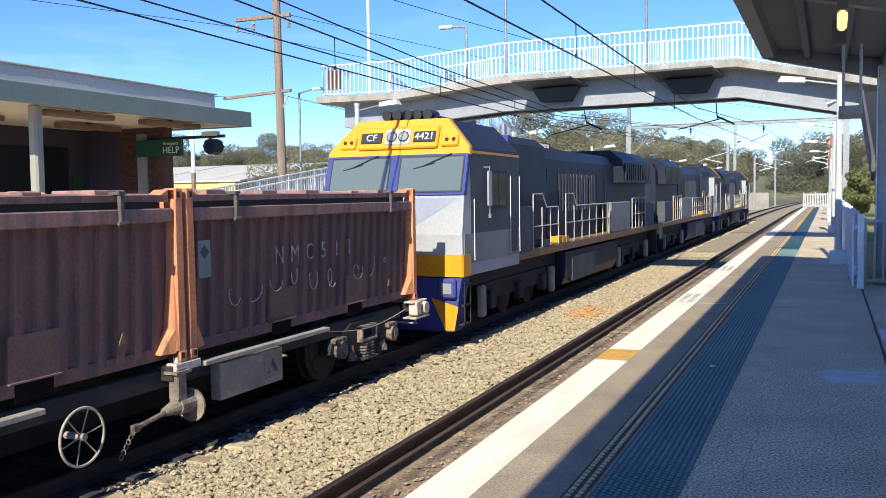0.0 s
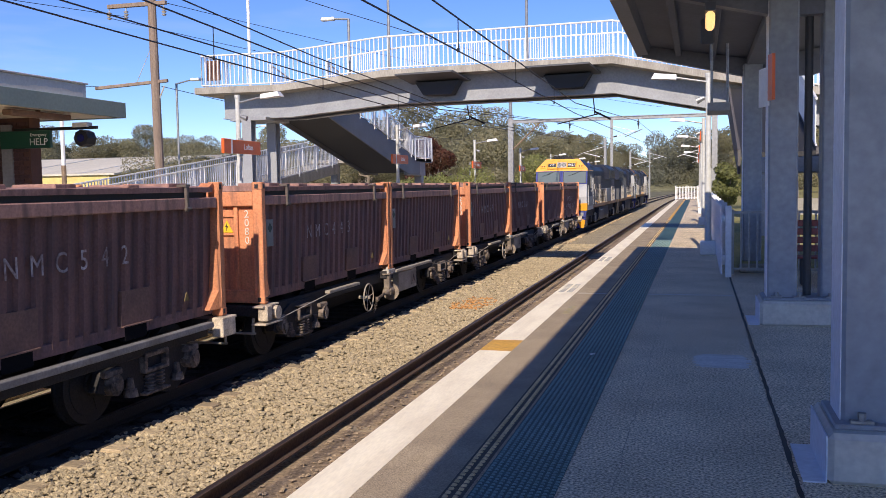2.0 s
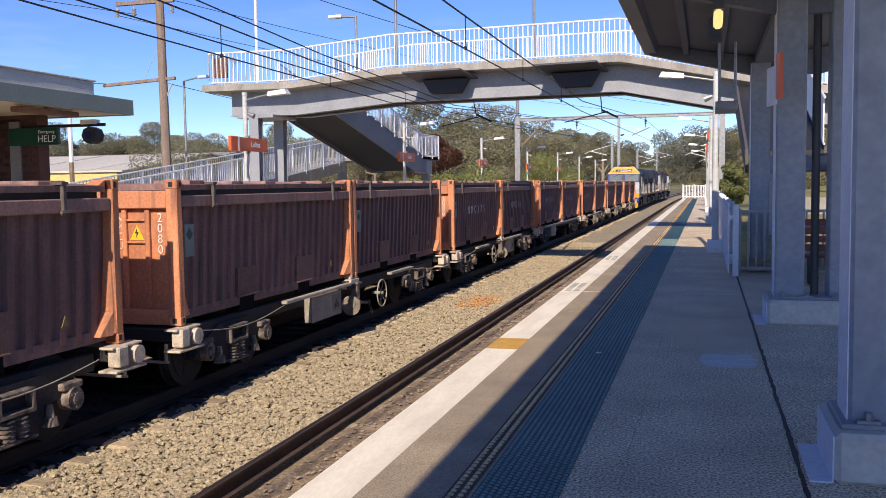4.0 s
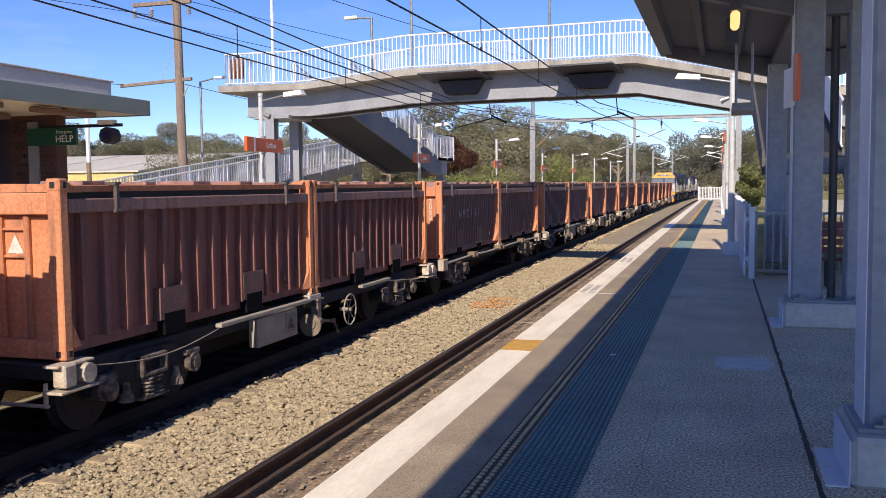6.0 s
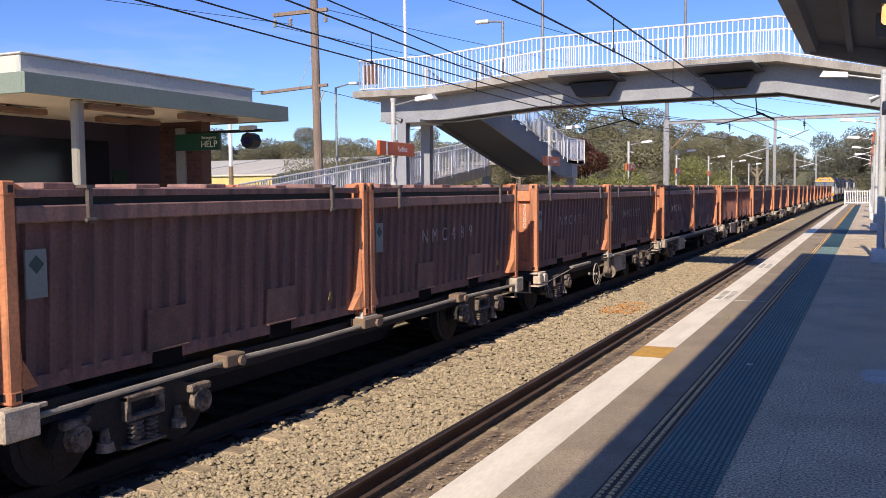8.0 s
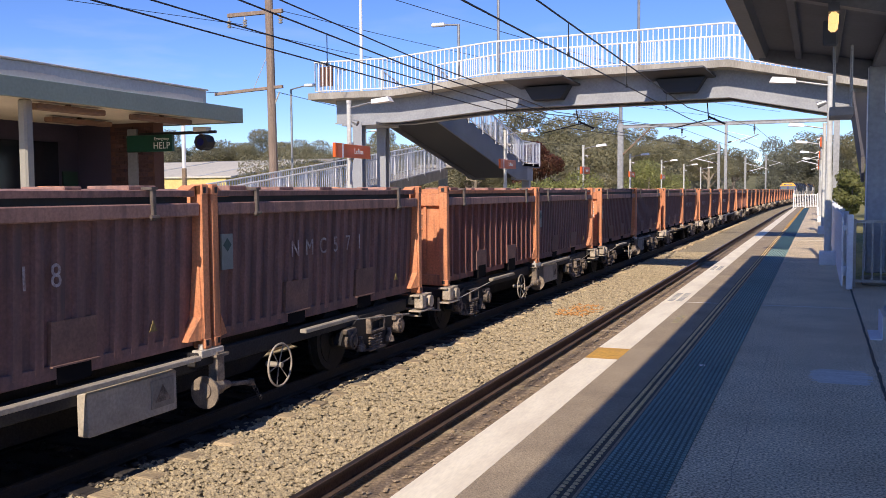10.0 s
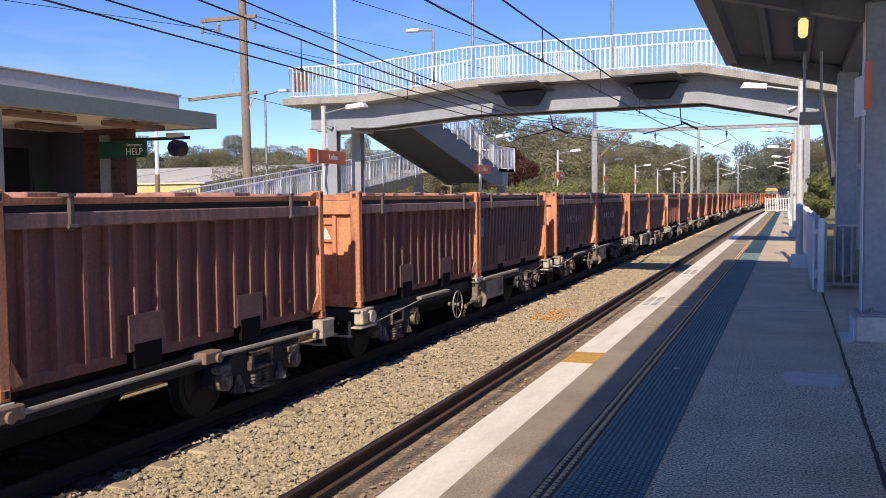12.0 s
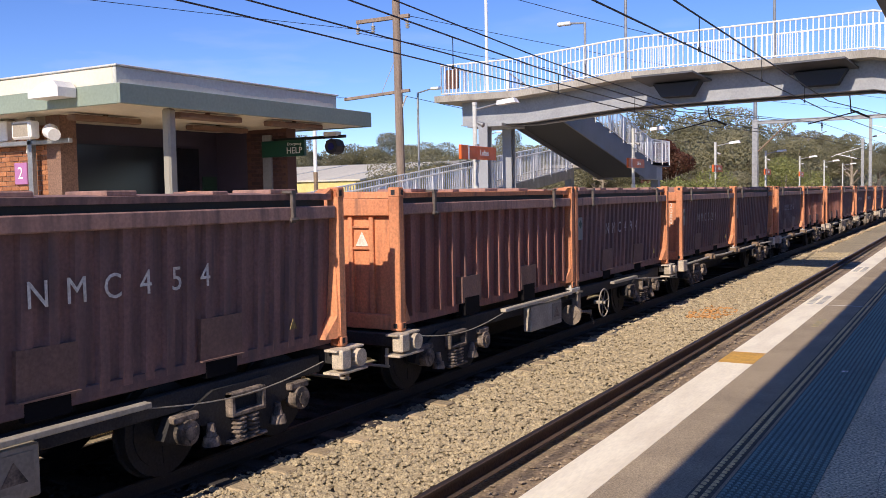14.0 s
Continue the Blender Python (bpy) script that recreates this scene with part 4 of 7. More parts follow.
def build_wagon(style):
    """A skeletal container wagon, rail level at z = 0; style 'wheel', 'wheel_turned', 'rail' or 'belly'."""
    labels = {"wheel": "grimy skeletal container wagon with a spoked handbrake wheel", "wheel_turned": "grimy skeletal container wagon with a handbrake wheel",
              "rail": "dark skeletal container wagon with a straight side rail", "belly": "dark skeletal container wagon with bent side rods"}
    w = thing("container_wagon", pose(0, 0, 0), labels[style], "wagon", "wagons of the freight train")
    top = C_Z - RAIL_Z                      # seat of the containers above the rail
    half = 6.3
    part("centre_sill", Shape().prism([(-half, top - 0.12), (-half, top - 0.42), (-3.0, top - 0.42), (-2.2, top - 0.74), (2.2, top - 0.74), (3.0, top - 0.42), (half, top - 0.42), (half, top - 0.12)], "x", -0.22, 0.22), WAGON_DARK, w, "deep fish-bellied centre sill")
    ends = (-5.90, -0.10, 0.10, 5.93)
    for yy in ends:
        s = Shape()
        s.chamfer(-1.2, 1.2, yy - 0.13, yy + 0.13, top - 0.2, top - 0.035, 0.012)
        part("cross_bearer", s, WAGON_DARK, w)
        for sx in (1, -1):
            s = Shape()
            out = yy * 0 + (1 if yy > 0 else -1)
            if abs(yy) > 1:
                ye = yy + out * 0.02
                if style in ("rail", "belly"):
                    s.chamfer(min(sx * 1.12, sx * 1.29), max(sx * 1.12, sx * 1.29), ye - 0.17, ye + 0.20, top - 0.29, top - 0.015, 0.014)
                    s.chamfer(min(sx * 1.16, sx * 1.24), max(sx * 1.16, sx * 1.24), ye + 0.1, ye + 0.32, top - 0.07, top - 0.03, 0.006)
                else:
                    s.chamfer(min(sx * 1.18, sx * 1.34), max(sx * 1.18, sx * 1.34), ye - 0.2, ye - 0.02, top - 0.25, top - 0.02, 0.014)
                    s.chamfer(min(sx * 1.12, sx * 1.3), max(sx * 1.12, sx * 1.3), ye - 0.26, ye + 0.3, top - 0.045, top - 0.015, 0.008)
                    s.tube((sx * 1.14, ye + 0.16, top - 0.15), (sx * 1.36, ye + 0.16, top - 0.15), 0.105, 14)
                    s.chamfer(min(sx * 1.1, sx * 1.34), max(sx * 1.1, sx * 1.34), ye - 0.26, ye + 0.32, top - 0.31, top - 0.28, 0.006)
                part("twistlock_seat", s, TAN_SEAT, w, "tan dusty twistlock seat")
            else:
                s.chamfer(min(sx * 1.1, sx * 1.24), max(sx * 1.1, sx * 1.24), yy - 0.11, yy + 0.11, top - 0.1, top - 0.01, 0.01)
                s.box(min(sx * 1.14, sx * 1.2), max(sx * 1.14, sx * 1.2), yy - 0.04, yy + 0.04, top - 0.01, top + 0.05)
                part("twistlock", s, LIGHT_METAL, w)
    for sx in (1, -1):
        if style == "rail":
            part("side_rail", Shape().chamfer(min(sx * 1.16, sx * 1.26), max(sx * 1.16, sx * 1.26), -5.6, 5.6, top - 0.12, top - 0.04, 0.008), RAIL_GREY, w, "straight grey side rail")
            part("side_sill", Shape().chamfer(min(sx * 1.1, sx * 1.16), max(sx * 1.1, sx * 1.16), -5.6, 5.6, top - 0.24, top - 0.05, 0.008), WAGON_DARK, w)
            s = Shape().chamfer(min(sx * 1.14, sx * 1.2), max(sx * 1.14, sx * 1.2), -3.14, -1.93, top - 0.56, top - 0.13, 0.01)
            part("equipment_panel", s, WAGON_GREY, w, "dusty grey equipment panel")
            part("panel_mark", Shape().prism([(-2.62, top - .48), (-2.44, top - .50), (-2.40, top - .42), (-2.50, top - .36), (-2.53, top - .26), (-2.55, top - .37), (-2.64, top - .42)], "x", sx * 1.2, sx * 1.206), GREEN_MARK, w, "small green emblem")
        elif style == "belly":
            s = Shape()
            s.path([(sx * 1.22, yy, top - zz) for yy, zz in ((-5.75, 0.14), (-3.1, 0.11), (-1.6, 0.14), (0, 0.13), (3.1, 0.11), (5.75, 0.15))], 0.03, 8)
            part("side_rod", s, WAGON_GREY, w, "bent pale side rod")
            for yy, lw in ((-3.1, 0.17), (0.0, 0.27), (3.1, 0.17)):
                s = Shape().chamfer(min(sx * 1.1, sx * 1.30), max(sx * 1.1, sx * 1.30), yy - lw, yy + lw, top - 0.17, top - 0.03, 0.015)
                s.tube((sx * 1.2, yy + 0.08, top - 0.12), (sx * 1.335, yy + 0.08, top - 0.12), 0.055, 10)
                part("rod_bracket", s, LOCO_RUST, w, "tan dusty bracket")
            part("side_sill", Shape().chamfer(min(sx * 0.9, sx * 1.0), max(sx * 0.9, sx * 1.0), -5.6, 5.6, top - 0.3, top - 0.08, 0.01), WAGON_DARK, w)
        else:
            q = 1 if style == "wheel" else -1
            s = Shape()
            a, b = sorted((q * 0.25, q * 3.0))
            s.chamfer(min(sx * 1.17, sx * 1.27), max(sx * 1.17, sx * 1.27), a, b, top - 0.11, top - 0.055, 0.008)
            part("side_rail", s, WAGON_GREY, w, "pale flat side rail")
            a, b = sorted((-q * 2.0, -q * 3.5))
            part("side_rail", Shape().chamfer(min(sx * 1.17, sx * 1.27), max(sx * 1.17, sx * 1.27), a, b, top - 0.135, top - 0.08, 0.008), WAGON_GREY, w, "dusty flat side rail")
            a, b = sorted((q * 0.6, q * 1.9))
            part("equipment_box", Shape().chamfer(min(sx * 1.05, sx * 1.2), max(sx * 1.05, sx * 1.2), a, b, top - 0.58, top - 0.15, 0.012), WAGON_GREY, w, "dusty grey equipment box")
            s = Shape().box(min(sx * 1.2, sx * 1.208), max(sx * 1.2, sx * 1.208), b - 0.42, b - 0.06, top - 0.5, top - 0.2)
            part("box_plate", s, PLATE_PALE, w)
            part("plate_triangle", Shape().prism([(b - 0.36, top - 0.44), (b - 0.12, top - 0.44), (b - 0.24, top - 0.26)], "x", sx * 1.208, sx * 1.212), WAGON_DUST, w)
            part("side_sill", Shape().chamfer(min(sx * 0.95, sx * 1.05), max(sx * 0.95, sx * 1.05), -5.7, 5.7, top - 0.28, top - 0.08, 0.01), WAGON_DARK, w)
            # sagging cable from the rail to the seat
            s = Shape()
            ya, yb = q * 3.0, q * 5.55
            s.path([(sx * 1.22, ya + (yb - ya) * i / 10, top - 0.12 - 0.12 * math.sin(math.pi * i / 10)) for i in range(11)], 0.007, 5)
            part("hose", s, WAGON_GREY, w, "thin sagging pipe")
            s = Shape().path([(sx * 1.22, -q * (3.45 + 0.25 * i), top - 0.14 - 0.02 * i) for i in range(9)], 0.008, 5)
            part("hose", s, LIGHT_METAL, w)
            if sx == 1:
                yw = -1.62 if q == 1 else 1.3
                hw = part("handbrake_wheel", Shape().ring((1.3, yw, 0.50), "x", 0.27, 0.014, 30, 6), WAGON_GREY, w, "pale six-spoked handbrake wheel")
                for k in range(6):
                    a = k * math.pi / 3 + 0.2
                    part("spoke", Shape().tube((1.28, yw, 0.50), (1.3, yw + 0.27 * math.cos(a), 0.50 + 0.27 * math.sin(a)), 0.008, 5), WAGON_GREY, hw)
                part("hub", Shape().tube((1.1, yw, 0.50), (1.33, yw, 0.50), 0.035, 8), WAGON_GREY, hw)
                part("brake_post", Shape().chamfer(1.12, 1.25, -q * 0.13 - 0.075, -q * 0.13 + 0.075, 0.52, top - 0.06, 0.012).box(1.1, 1.28, -q * 0.13 - 0.12, -q * 0.13 + 0.12, top - 0.12, top - 0.09), BRAKE_TAN, w, "tan dusty bracket post")
                s = Shape().tube((1.18, q * 0.12, 0.45), (1.18, -q * 0.16, 0.45), 0.10, 12).tube((1.18, -q * 0.16, 0.45), (1.18, -q * 0.36, 0.43), 0.085, 12, 0.045)
                s.tube((1.18, q * 0.10, 0.42), (1.18, q * 0.075, 0.42), 0.19, 16).chamfer(1.12, 1.24, -q * 0.13 - 0.07, -q * 0.13 + 0.07, 0.44, 0.56, 0.012)
                part("brake_cylinder", s, BRAKE_TAN, w, "flanged dusty brake cylinder")
                part("brake_rod", Shape().tube((1.19, -q * 0.34, 0.43), (1.19, -q * 0.80, 0.37), 0.028, 8).chamfer(1.16, 1.22, -q * 0.80 - 0.05, -q * 0.80 + 0.05, 0.33, 0.41, 0.01), WAGON_DUST, w)
                s = Shape()
                for k in range(6):
                    s.ring((1.19, -q * (0.84 + 0.035 * k), 0.34 - 0.042 * k), "x" if k % 2 else "y", 0.026, 0.007, 8, 4)
                part("chain", s, WAGON_DUST, w, "short hanging chain")
    for e in (-1, 1):
        s = Shape()
        s.chamfer(-0.13, 0.13, min(e * 6.2, e * 6.62), max(e * 6.2, e * 6.62), 0.72, 0.94, 0.03)
        s.tube((0.3, e * 6.15, 0.75), (0.25, e * 6.5, 0.4), 0.025, 6)
        part("coupler", s, WAGON_DARK, w)
        s = Shape().chamfer(0.3, 1.15, min(e * 6.12, e * 6.17), max(e * 6.12, e * 6.17), 0.48, 0.51, 0.006)
        s.chamfer(1.1, 1.13, min(e * 6.12, e * 6.17), max(e * 6.12, e * 6.17), 0.5, top - 0.2, 0.006)
        part("shunter_step", s, WAGON_GREY, w, "worn shunter's step")
    part("air_reservoir", Shape().tube((-0.5, -1.2, 0.62), (-0.5, 0.4, 0.62), 0.2, 14), WAGON_DARK, w)
    part("brake_rigging", Shape().tube((0.35, -3.0, 0.5), (0.35, 3.0, 0.55), 0.03, 6).tube((0.1, -3.0, 0.6), (0.6, -1.0, 0.5), 0.03, 6), WAGON_DARK, w)
    for yy in (-4.36, 4.36):
        build_bogie(w, yy)
    return w


def build_loco():
    """A big hood locomotive, cab at the -y end, rail level at z = 0, length 21.3 m; origin at the cab end."""
    w = thing("locomotive", pose(0, 0, 0), "grey, blue and yellow diesel freight locomotive with one cab", "locomotive", "locomotives")
    deck = 1.42
    part("sill", Shape().chamfer(-1.42, 1.42, 0.6, 20.9, deck - 0.2, deck, 0.02), LOCO_SILL, w, "rusty brown side sill")
    part("underframe", Shape().chamfer(-1.1, 1.1, 1.0, 20.5, 0.85, deck - 0.2, 0.02), WAGON_DARK, w)
    # cab: front face in three slopes
    W2 = 1.47
    cab = Shape()
    prof = [(0.0, deck - 0.25), (-0.02, 1.95), (0.10, 2.66), (0.36, 3.44), (0.46, 3.5), (3.3, 3.5), (3.3, deck - 0.25)]
    cab.prism(prof, "x", -W2, W2)
    part("cab", cab, LOCO_GREY, w, "light grey cab with sloping front")
    part("nose_chevron", Shape().add([(-1.46, -0.023, 1.97), (0.3, -0.023, 1.97), (1.35, 0.088, 2.62), (-1.46, 0.088, 2.62)], [(0, 1, 2, 3)]), LOCO_PALE_BLUE, w, "pale blue-grey upper nose")
    for sx in (-1, 1):
        sh = Shape().box(min(sx * 1.471, sx * 1.485), max(sx * 1.471, sx * 1.485), 0.40, 3.3, 1.95, 3.48)
        part("cab_side", sh, LOCO_CAB_SIDE, w, "dark grey grimy cab side")
        sh = Shape().prism([(0.06, deck - 0.02), (3.3, deck - 0.02), (3.3, 1.95), (0.06, 1.95)], "x", sx * 1.471, sx * 1.485)
        part("cab_side_panel", sh, LOCO_SILVER, w, "silver-grey lower cab side")
        sh = Shape().prism([(0.08, 2.66), (0.17, 2.66), (0.42, 3.42), (0.34, 3.40)], "x", sx * 1.4855, sx * 1.49)
        part("side_edge", sh, LOCO_BLUE, w, "blue edge of the cab front")
        part("roof_trim", Shape().box(min(sx * 1.45, sx * 1.492), max(sx * 1.45, sx * 1.492), 0.42, 3.3, 3.45, 3.50), LOCO_YELLOW, w, "thin yellow line under the roof")
    vis = Shape()
    # roof over the windscreens with cut corners
    ring = ((1.49, 3.44), (1.46, 3.56), (0.93, 4.12), (-0.93, 4.12), (-1.46, 3.56), (-1.49, 3.44))
    vis.add([(x, 0.36 + (z - 3.44) * 0.42, z) for x, z in ring] + [(x, 3.3, z) for x, z in ring],
            [(5, 4, 3, 2, 1, 0), (6, 7, 8, 9, 10, 11), (0, 1, 7, 6), (1, 2, 8, 7), (2, 3, 9, 8), (3, 4, 10, 9), (4, 5, 11, 10), (5, 0, 6, 11)])
    part("cab_roof", vis, LOCO_SIDE, w, "dark cab roof with cut corners")
    front = Shape()
    ring = ((1.50, 3.42), (1.475, 3.57), (0.95, 4.14), (-0.95, 4.14), (-1.475, 3.57), (-1.50, 3.42))
    front.add([(x, 0.33 + (z - 3.42) * 0.42, z) for x, z in ring] + [(x, 0.47 + (z - 3.42) * 0.42, z + 0.012) for x, z in ring],
              [(5, 4, 3, 2, 1, 0), (6, 7, 8, 9, 10, 11), (0, 1, 7, 6), (1, 2, 8, 7), (2, 3, 9, 8), (3, 4, 10, 9), (4, 5, 11, 10), (5, 0, 6, 11)])
    part("visor", front, LOCO_YELLOW, w, "bright yellow panel above the windscreens")
    tilt = math.degrees(math.atan(0.42))
    fp = pose(0, 0.325 + 0.34 * 0.42, 3.76, 90 - tilt, 0, 0)
    part("light_box", Shape().chamfer(-0.84, 0.84, -0.22, 0.24, 0.0, 0.06, 0.025, fp), LOCO_YELLOW, w, "raised yellow light box")
    for xx in (-1, 1):
        part("marker_box", Shape().chamfer(xx * 1.08 - 0.17, xx * 1.08 + 0.17, -0.19, 0.06, 0.0, 0.045, 0.02, fp), LOCO_YELLOW, w)
        s = Shape().chamfer(xx * 0.56 - 0.23, xx * 0.56 + 0.23, -0.11, 0.12, 0.05, 0.075, 0.012, fp)
        nb = part("number_board", s, BLACK, w, "dark rounded number board")
        words("CF" if xx < 0 else "4421", 0.2, WHITE_INK, fp @ pose(xx * 0.56, 0.005, 0.078), nb)
        for dx in (-0.06, 0.08):
            part("marker_light", Shape().tube(fp @ Vector((xx * 1.08 + dx, -0.065, 0.03)), fp @ Vector((xx * 1.08 + dx, -0.065, 0.06)), 0.04, 10), LENS_RED, w, "small dark red marker lens")
    hl = part("headlight_panel", Shape().chamfer(-0.27, 0.27, -0.15, 0.18, 0.05, 0.078, 0.02, fp), LIGHT_METAL, w, "silver headlight panel")
    for xx in (-0.125, 0.125):
        bz = part("headlight_bezel", Shape().tube(fp @ Vector((xx, 0.015, 0.07)), fp @ Vector((xx, 0.015, 0.085)), 0.112, 18), BLACK, hl)
        part("headlight", Shape().tube(fp @ Vector((xx, 0.015, 0.08)), fp @ Vector((xx, 0.015, 0.092)), 0.09, 16), LENS_GREY, hl, "round headlight lens")
    # windscreens on the sloping face
    t2 = math.degrees(math.atan2(0.26, 0.78))
    wp = pose(0, 0.23, 3.05, 90 - t2, 0, 0)
    part("blue_band", Shape().box(-1.48, 1.48, -0.40, 0.41, 0.0, 0.03, wp), LOCO_BLUE, w, "dark blue band round the windscreens")
    for x0, x1 in ((-1.36, -0.12), (0.12, 1.40)):
        part("gasket", Shape().chamfer(x0 - 0.025, x1 + 0.025, -0.355, 0.375, 0.02, 0.036, 0.008, wp), BLACK, w, "black windscreen gasket")
        part("windscreen", Shape().chamfer(x0, x1, -0.33, 0.35, 0.02, 0.044, 0.012, wp), WINDSCREEN, w, "pale reflective windscreen")
        s = Shape().tube(wp @ Vector((x1 - 0.25, 0.40, 0.06)), wp @ Vector(((x0 + x1) / 2 - 0.15, 0.17, 0.055)), 0.013, 5)
        s.tube(wp @ Vector(((x0 + x1) / 2 + 0.06, 0.22, 0.05)), wp @ Vector(((x0 + x1) / 2 - 0.36, 0.12, 0.05)), 0.009, 5)
        part("wiper", s, BLACK, w)
    part("front_band", Shape().box(-1.478, 1.478, -0.04, -0.022, deck - 0.25, 1.58), LOCO_YELLOW, w, "yellow band across the nose")
    for sx in (-1, 1):
        part("front_band", Shape().box(min(sx * 1.4855, sx * 1.495), max(sx * 1.4855, sx * 1.495), -0.03, 0.36, deck - 0.25, 1.58), LOCO_YELLOW, w)
    # pilot plough
    s = Shape().prism([(-1.3, 0.16), (1.3, 0.16), (1.46, 1.15), (-1.46, 1.15)], "y", -0.05, 0.35)
    plough = part("pilot", s, LOCO_BLUE, w, "blue pilot plate with yellow stripes")
    part("gangway_door", Shape().chamfer(-0.4, 0.4, -0.06, -0.03, 1.6, 2.5, 0.012), LOCO_GREY, w)
    for sx in (-1, 1):
        s = Shape().add([(sx * 0.85, -0.056, 0.78), (sx * 1.39, -0.056, 0.62), (sx * 1.31, -0.056, 0.18), (sx * 1.12, -0.056, 0.18)], [(0, 1, 2, 3)])
        part("stripe", s, LOCO_YELLOW, plough, "yellow warning stripe")
        dl = part("ditch_light", Shape().chamfer(sx * 1.2 - 0.17, sx * 1.2 + 0.17, -0.16, -0.04, 0.78, 1.14, 0.03), LOCO_BLUE, w, "dark boxed ditch light")
        part("ditch_lens", Shape().chamfer(sx * 1.2 - 0.1, sx * 1.2 + 0.1, -0.17, -0.155, 0.86, 1.06, 0.006), LENS_GREY, dl)
        s = Shape()
        for k in range(3):
            s.box(min(sx * 1.18, sx * 1.46), max(sx * 1.18, sx * 1.46), 0.1, 0.42, 0.25 + k * 0.36, 0.29 + k * 0.36)
        s.box(min(sx * 1.44, sx * 1.46), max(sx * 1.44, sx * 1.46), 0.1, 0.13, 0.25, 1.1).box(min(sx * 1.44, sx * 1.46), max(sx * 1.44, sx * 1.46), 0.39, 0.42, 0.25, 1.1)
        part("steps", s, WAGON_DARK, w, "black access steps")
        # side window, door, mirror
        part("window_frame", Shape().chamfer(min(sx * 1.484, sx * 1.494), max(sx * 1.484, sx * 1.494), 1.45, 2.45, 2.38, 3.16, 0.008), BLACK, w)
        part("side_window", Shape().chamfer(min(sx * 1.49, sx * 1.5), max(sx * 1.49, sx * 1.5), 1.52, 1.92, 2.45, 3.09, 0.006), DARK_VOID, w, "dark cab side window")
        part("side_window", Shape().chamfer(min(sx * 1.49, sx * 1.5), max(sx * 1.49, sx * 1.5), 1.98, 2.38, 2.45, 3.09, 0.006), DARK_VOID, w, "dark cab side window")
        mr = part("mirror", Shape().chamfer(min(sx * 1.58, sx * 1.62), max(sx * 1.58, sx * 1.62), 1.02, 1.22, 2.45, 3.12, 0.015), LOCO_GREY, w, "tall grey rear-view mirror")
        part("mirror_arm", Shape().tube((sx * 1.48, 1.12, 3.2), (sx * 1.6, 1.12, 3.2), 0.012, 6).tube((sx * 1.6, 1.12, 3.22), (sx * 1.6, 1.12, 2.3), 0.012, 6).tube((sx * 1.6, 1.12, 2.3), (sx * 1.6, 1.12, 2.22), 0.03, 8), LOCO_SILVER, mr)
        for yy, z1 in ((0.5, 2.6), (2.62, 3.05), (3.22, 3.05)):
            part("grab_rail", Shape().tube((sx * 1.515, yy, 1.45), (sx * 1.515, yy, z1), 0.009, 6), WHITE_STEEL, w, "white grab rail")
        part("cab_door", Shape().box(min(sx * 1.4855, sx * 1.494), max(sx * 1.4855, sx * 1.494), 2.68, 3.16, deck + 0.05, 3.1), LOCO_CAB_SIDE, w, "dark grey cab door")
    # horns and cooler on the cab roof
    s = Shape()
    for k in range(5):
        s.tube((-0.45 + k * 0.22, 0.85, 4.25), (-0.45 + k * 0.22, 1.3, 4.27), 0.10, 12, 0.07)
    s.chamfer(-0.55, 0.55, 1.0, 1.9, 4.1, 4.24, 0.03)
    part("horn_cluster", s, BLACK, w, "black horns on the cab roof")
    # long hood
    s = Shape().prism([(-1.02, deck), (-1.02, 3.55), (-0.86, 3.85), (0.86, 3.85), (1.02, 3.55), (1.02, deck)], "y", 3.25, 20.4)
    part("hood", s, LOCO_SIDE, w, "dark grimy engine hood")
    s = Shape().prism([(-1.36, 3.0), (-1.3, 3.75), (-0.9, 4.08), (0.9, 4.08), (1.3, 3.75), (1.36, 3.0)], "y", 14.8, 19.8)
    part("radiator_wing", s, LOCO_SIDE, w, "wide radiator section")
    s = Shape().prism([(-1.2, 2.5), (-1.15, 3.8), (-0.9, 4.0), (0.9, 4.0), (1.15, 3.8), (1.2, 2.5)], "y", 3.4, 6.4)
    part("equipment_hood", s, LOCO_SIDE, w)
    part("hood_end_panel", Shape().chamfer(0.9, 1.25, 3.28, 3.42, 2.45, 3.95, 0.01), LOCO_BLUE, w, "blue panel with a grey window behind the cab")
    for sx in (-1, 1):
        for k in range(10):
            yy = 3.6 + k * 1.1
            s = Shape().box(min(sx * 1.02, sx * 1.045), max(sx * 1.02, sx * 1.045), yy, yy + 0.95, deck + 0.15, 3.3)
            part("hood_door", s, LOCO_SIDE, w)
        s = Shape()
        for k in range(14):
            s.box(min(sx * 1.345, sx * 1.375), max(sx * 1.345, sx * 1.375), 15.1 + k * 0.33, 15.3 + k * 0.33, 3.1, 3.65)
        part("radiator_grille", s, BLACK, w)
        # handrails
        for ya, yb, n, ends in ((4.5, 6.6, 2, (1, 0)), (7.3, 12.3, 5, (1, 0)), (15.9, 18.3, 3, (0, 0))):
            hi = deck + 1.05
            pts = [(sx * 1.42, ya, deck), (sx * 1.42, ya, hi + 0.2 * ends[0])]
            if ends[0]:
                pts += [(sx * 1.42, ya + 0.75, hi + 0.2), (sx * 1.42, ya + 1.1, hi - 0.12)]
            pts += [(sx * 1.42, yb, hi - 0.12 * ends[0]), (sx * 1.42, yb, deck)]
            part("handrail", Shape().path(pts, 0.019, 6), LIGHT_METAL, w, "pale handrail along the walkway")
            for k in range(1, n + 1):
                yy = ya + (yb - ya) * k / (n + 1)
                part("handrail_post", Shape().tube((sx * 1.42, yy, deck), (sx * 1.42, yy, hi - 0.12 * ends[0]), 0.015, 6), LIGHT_METAL, w)
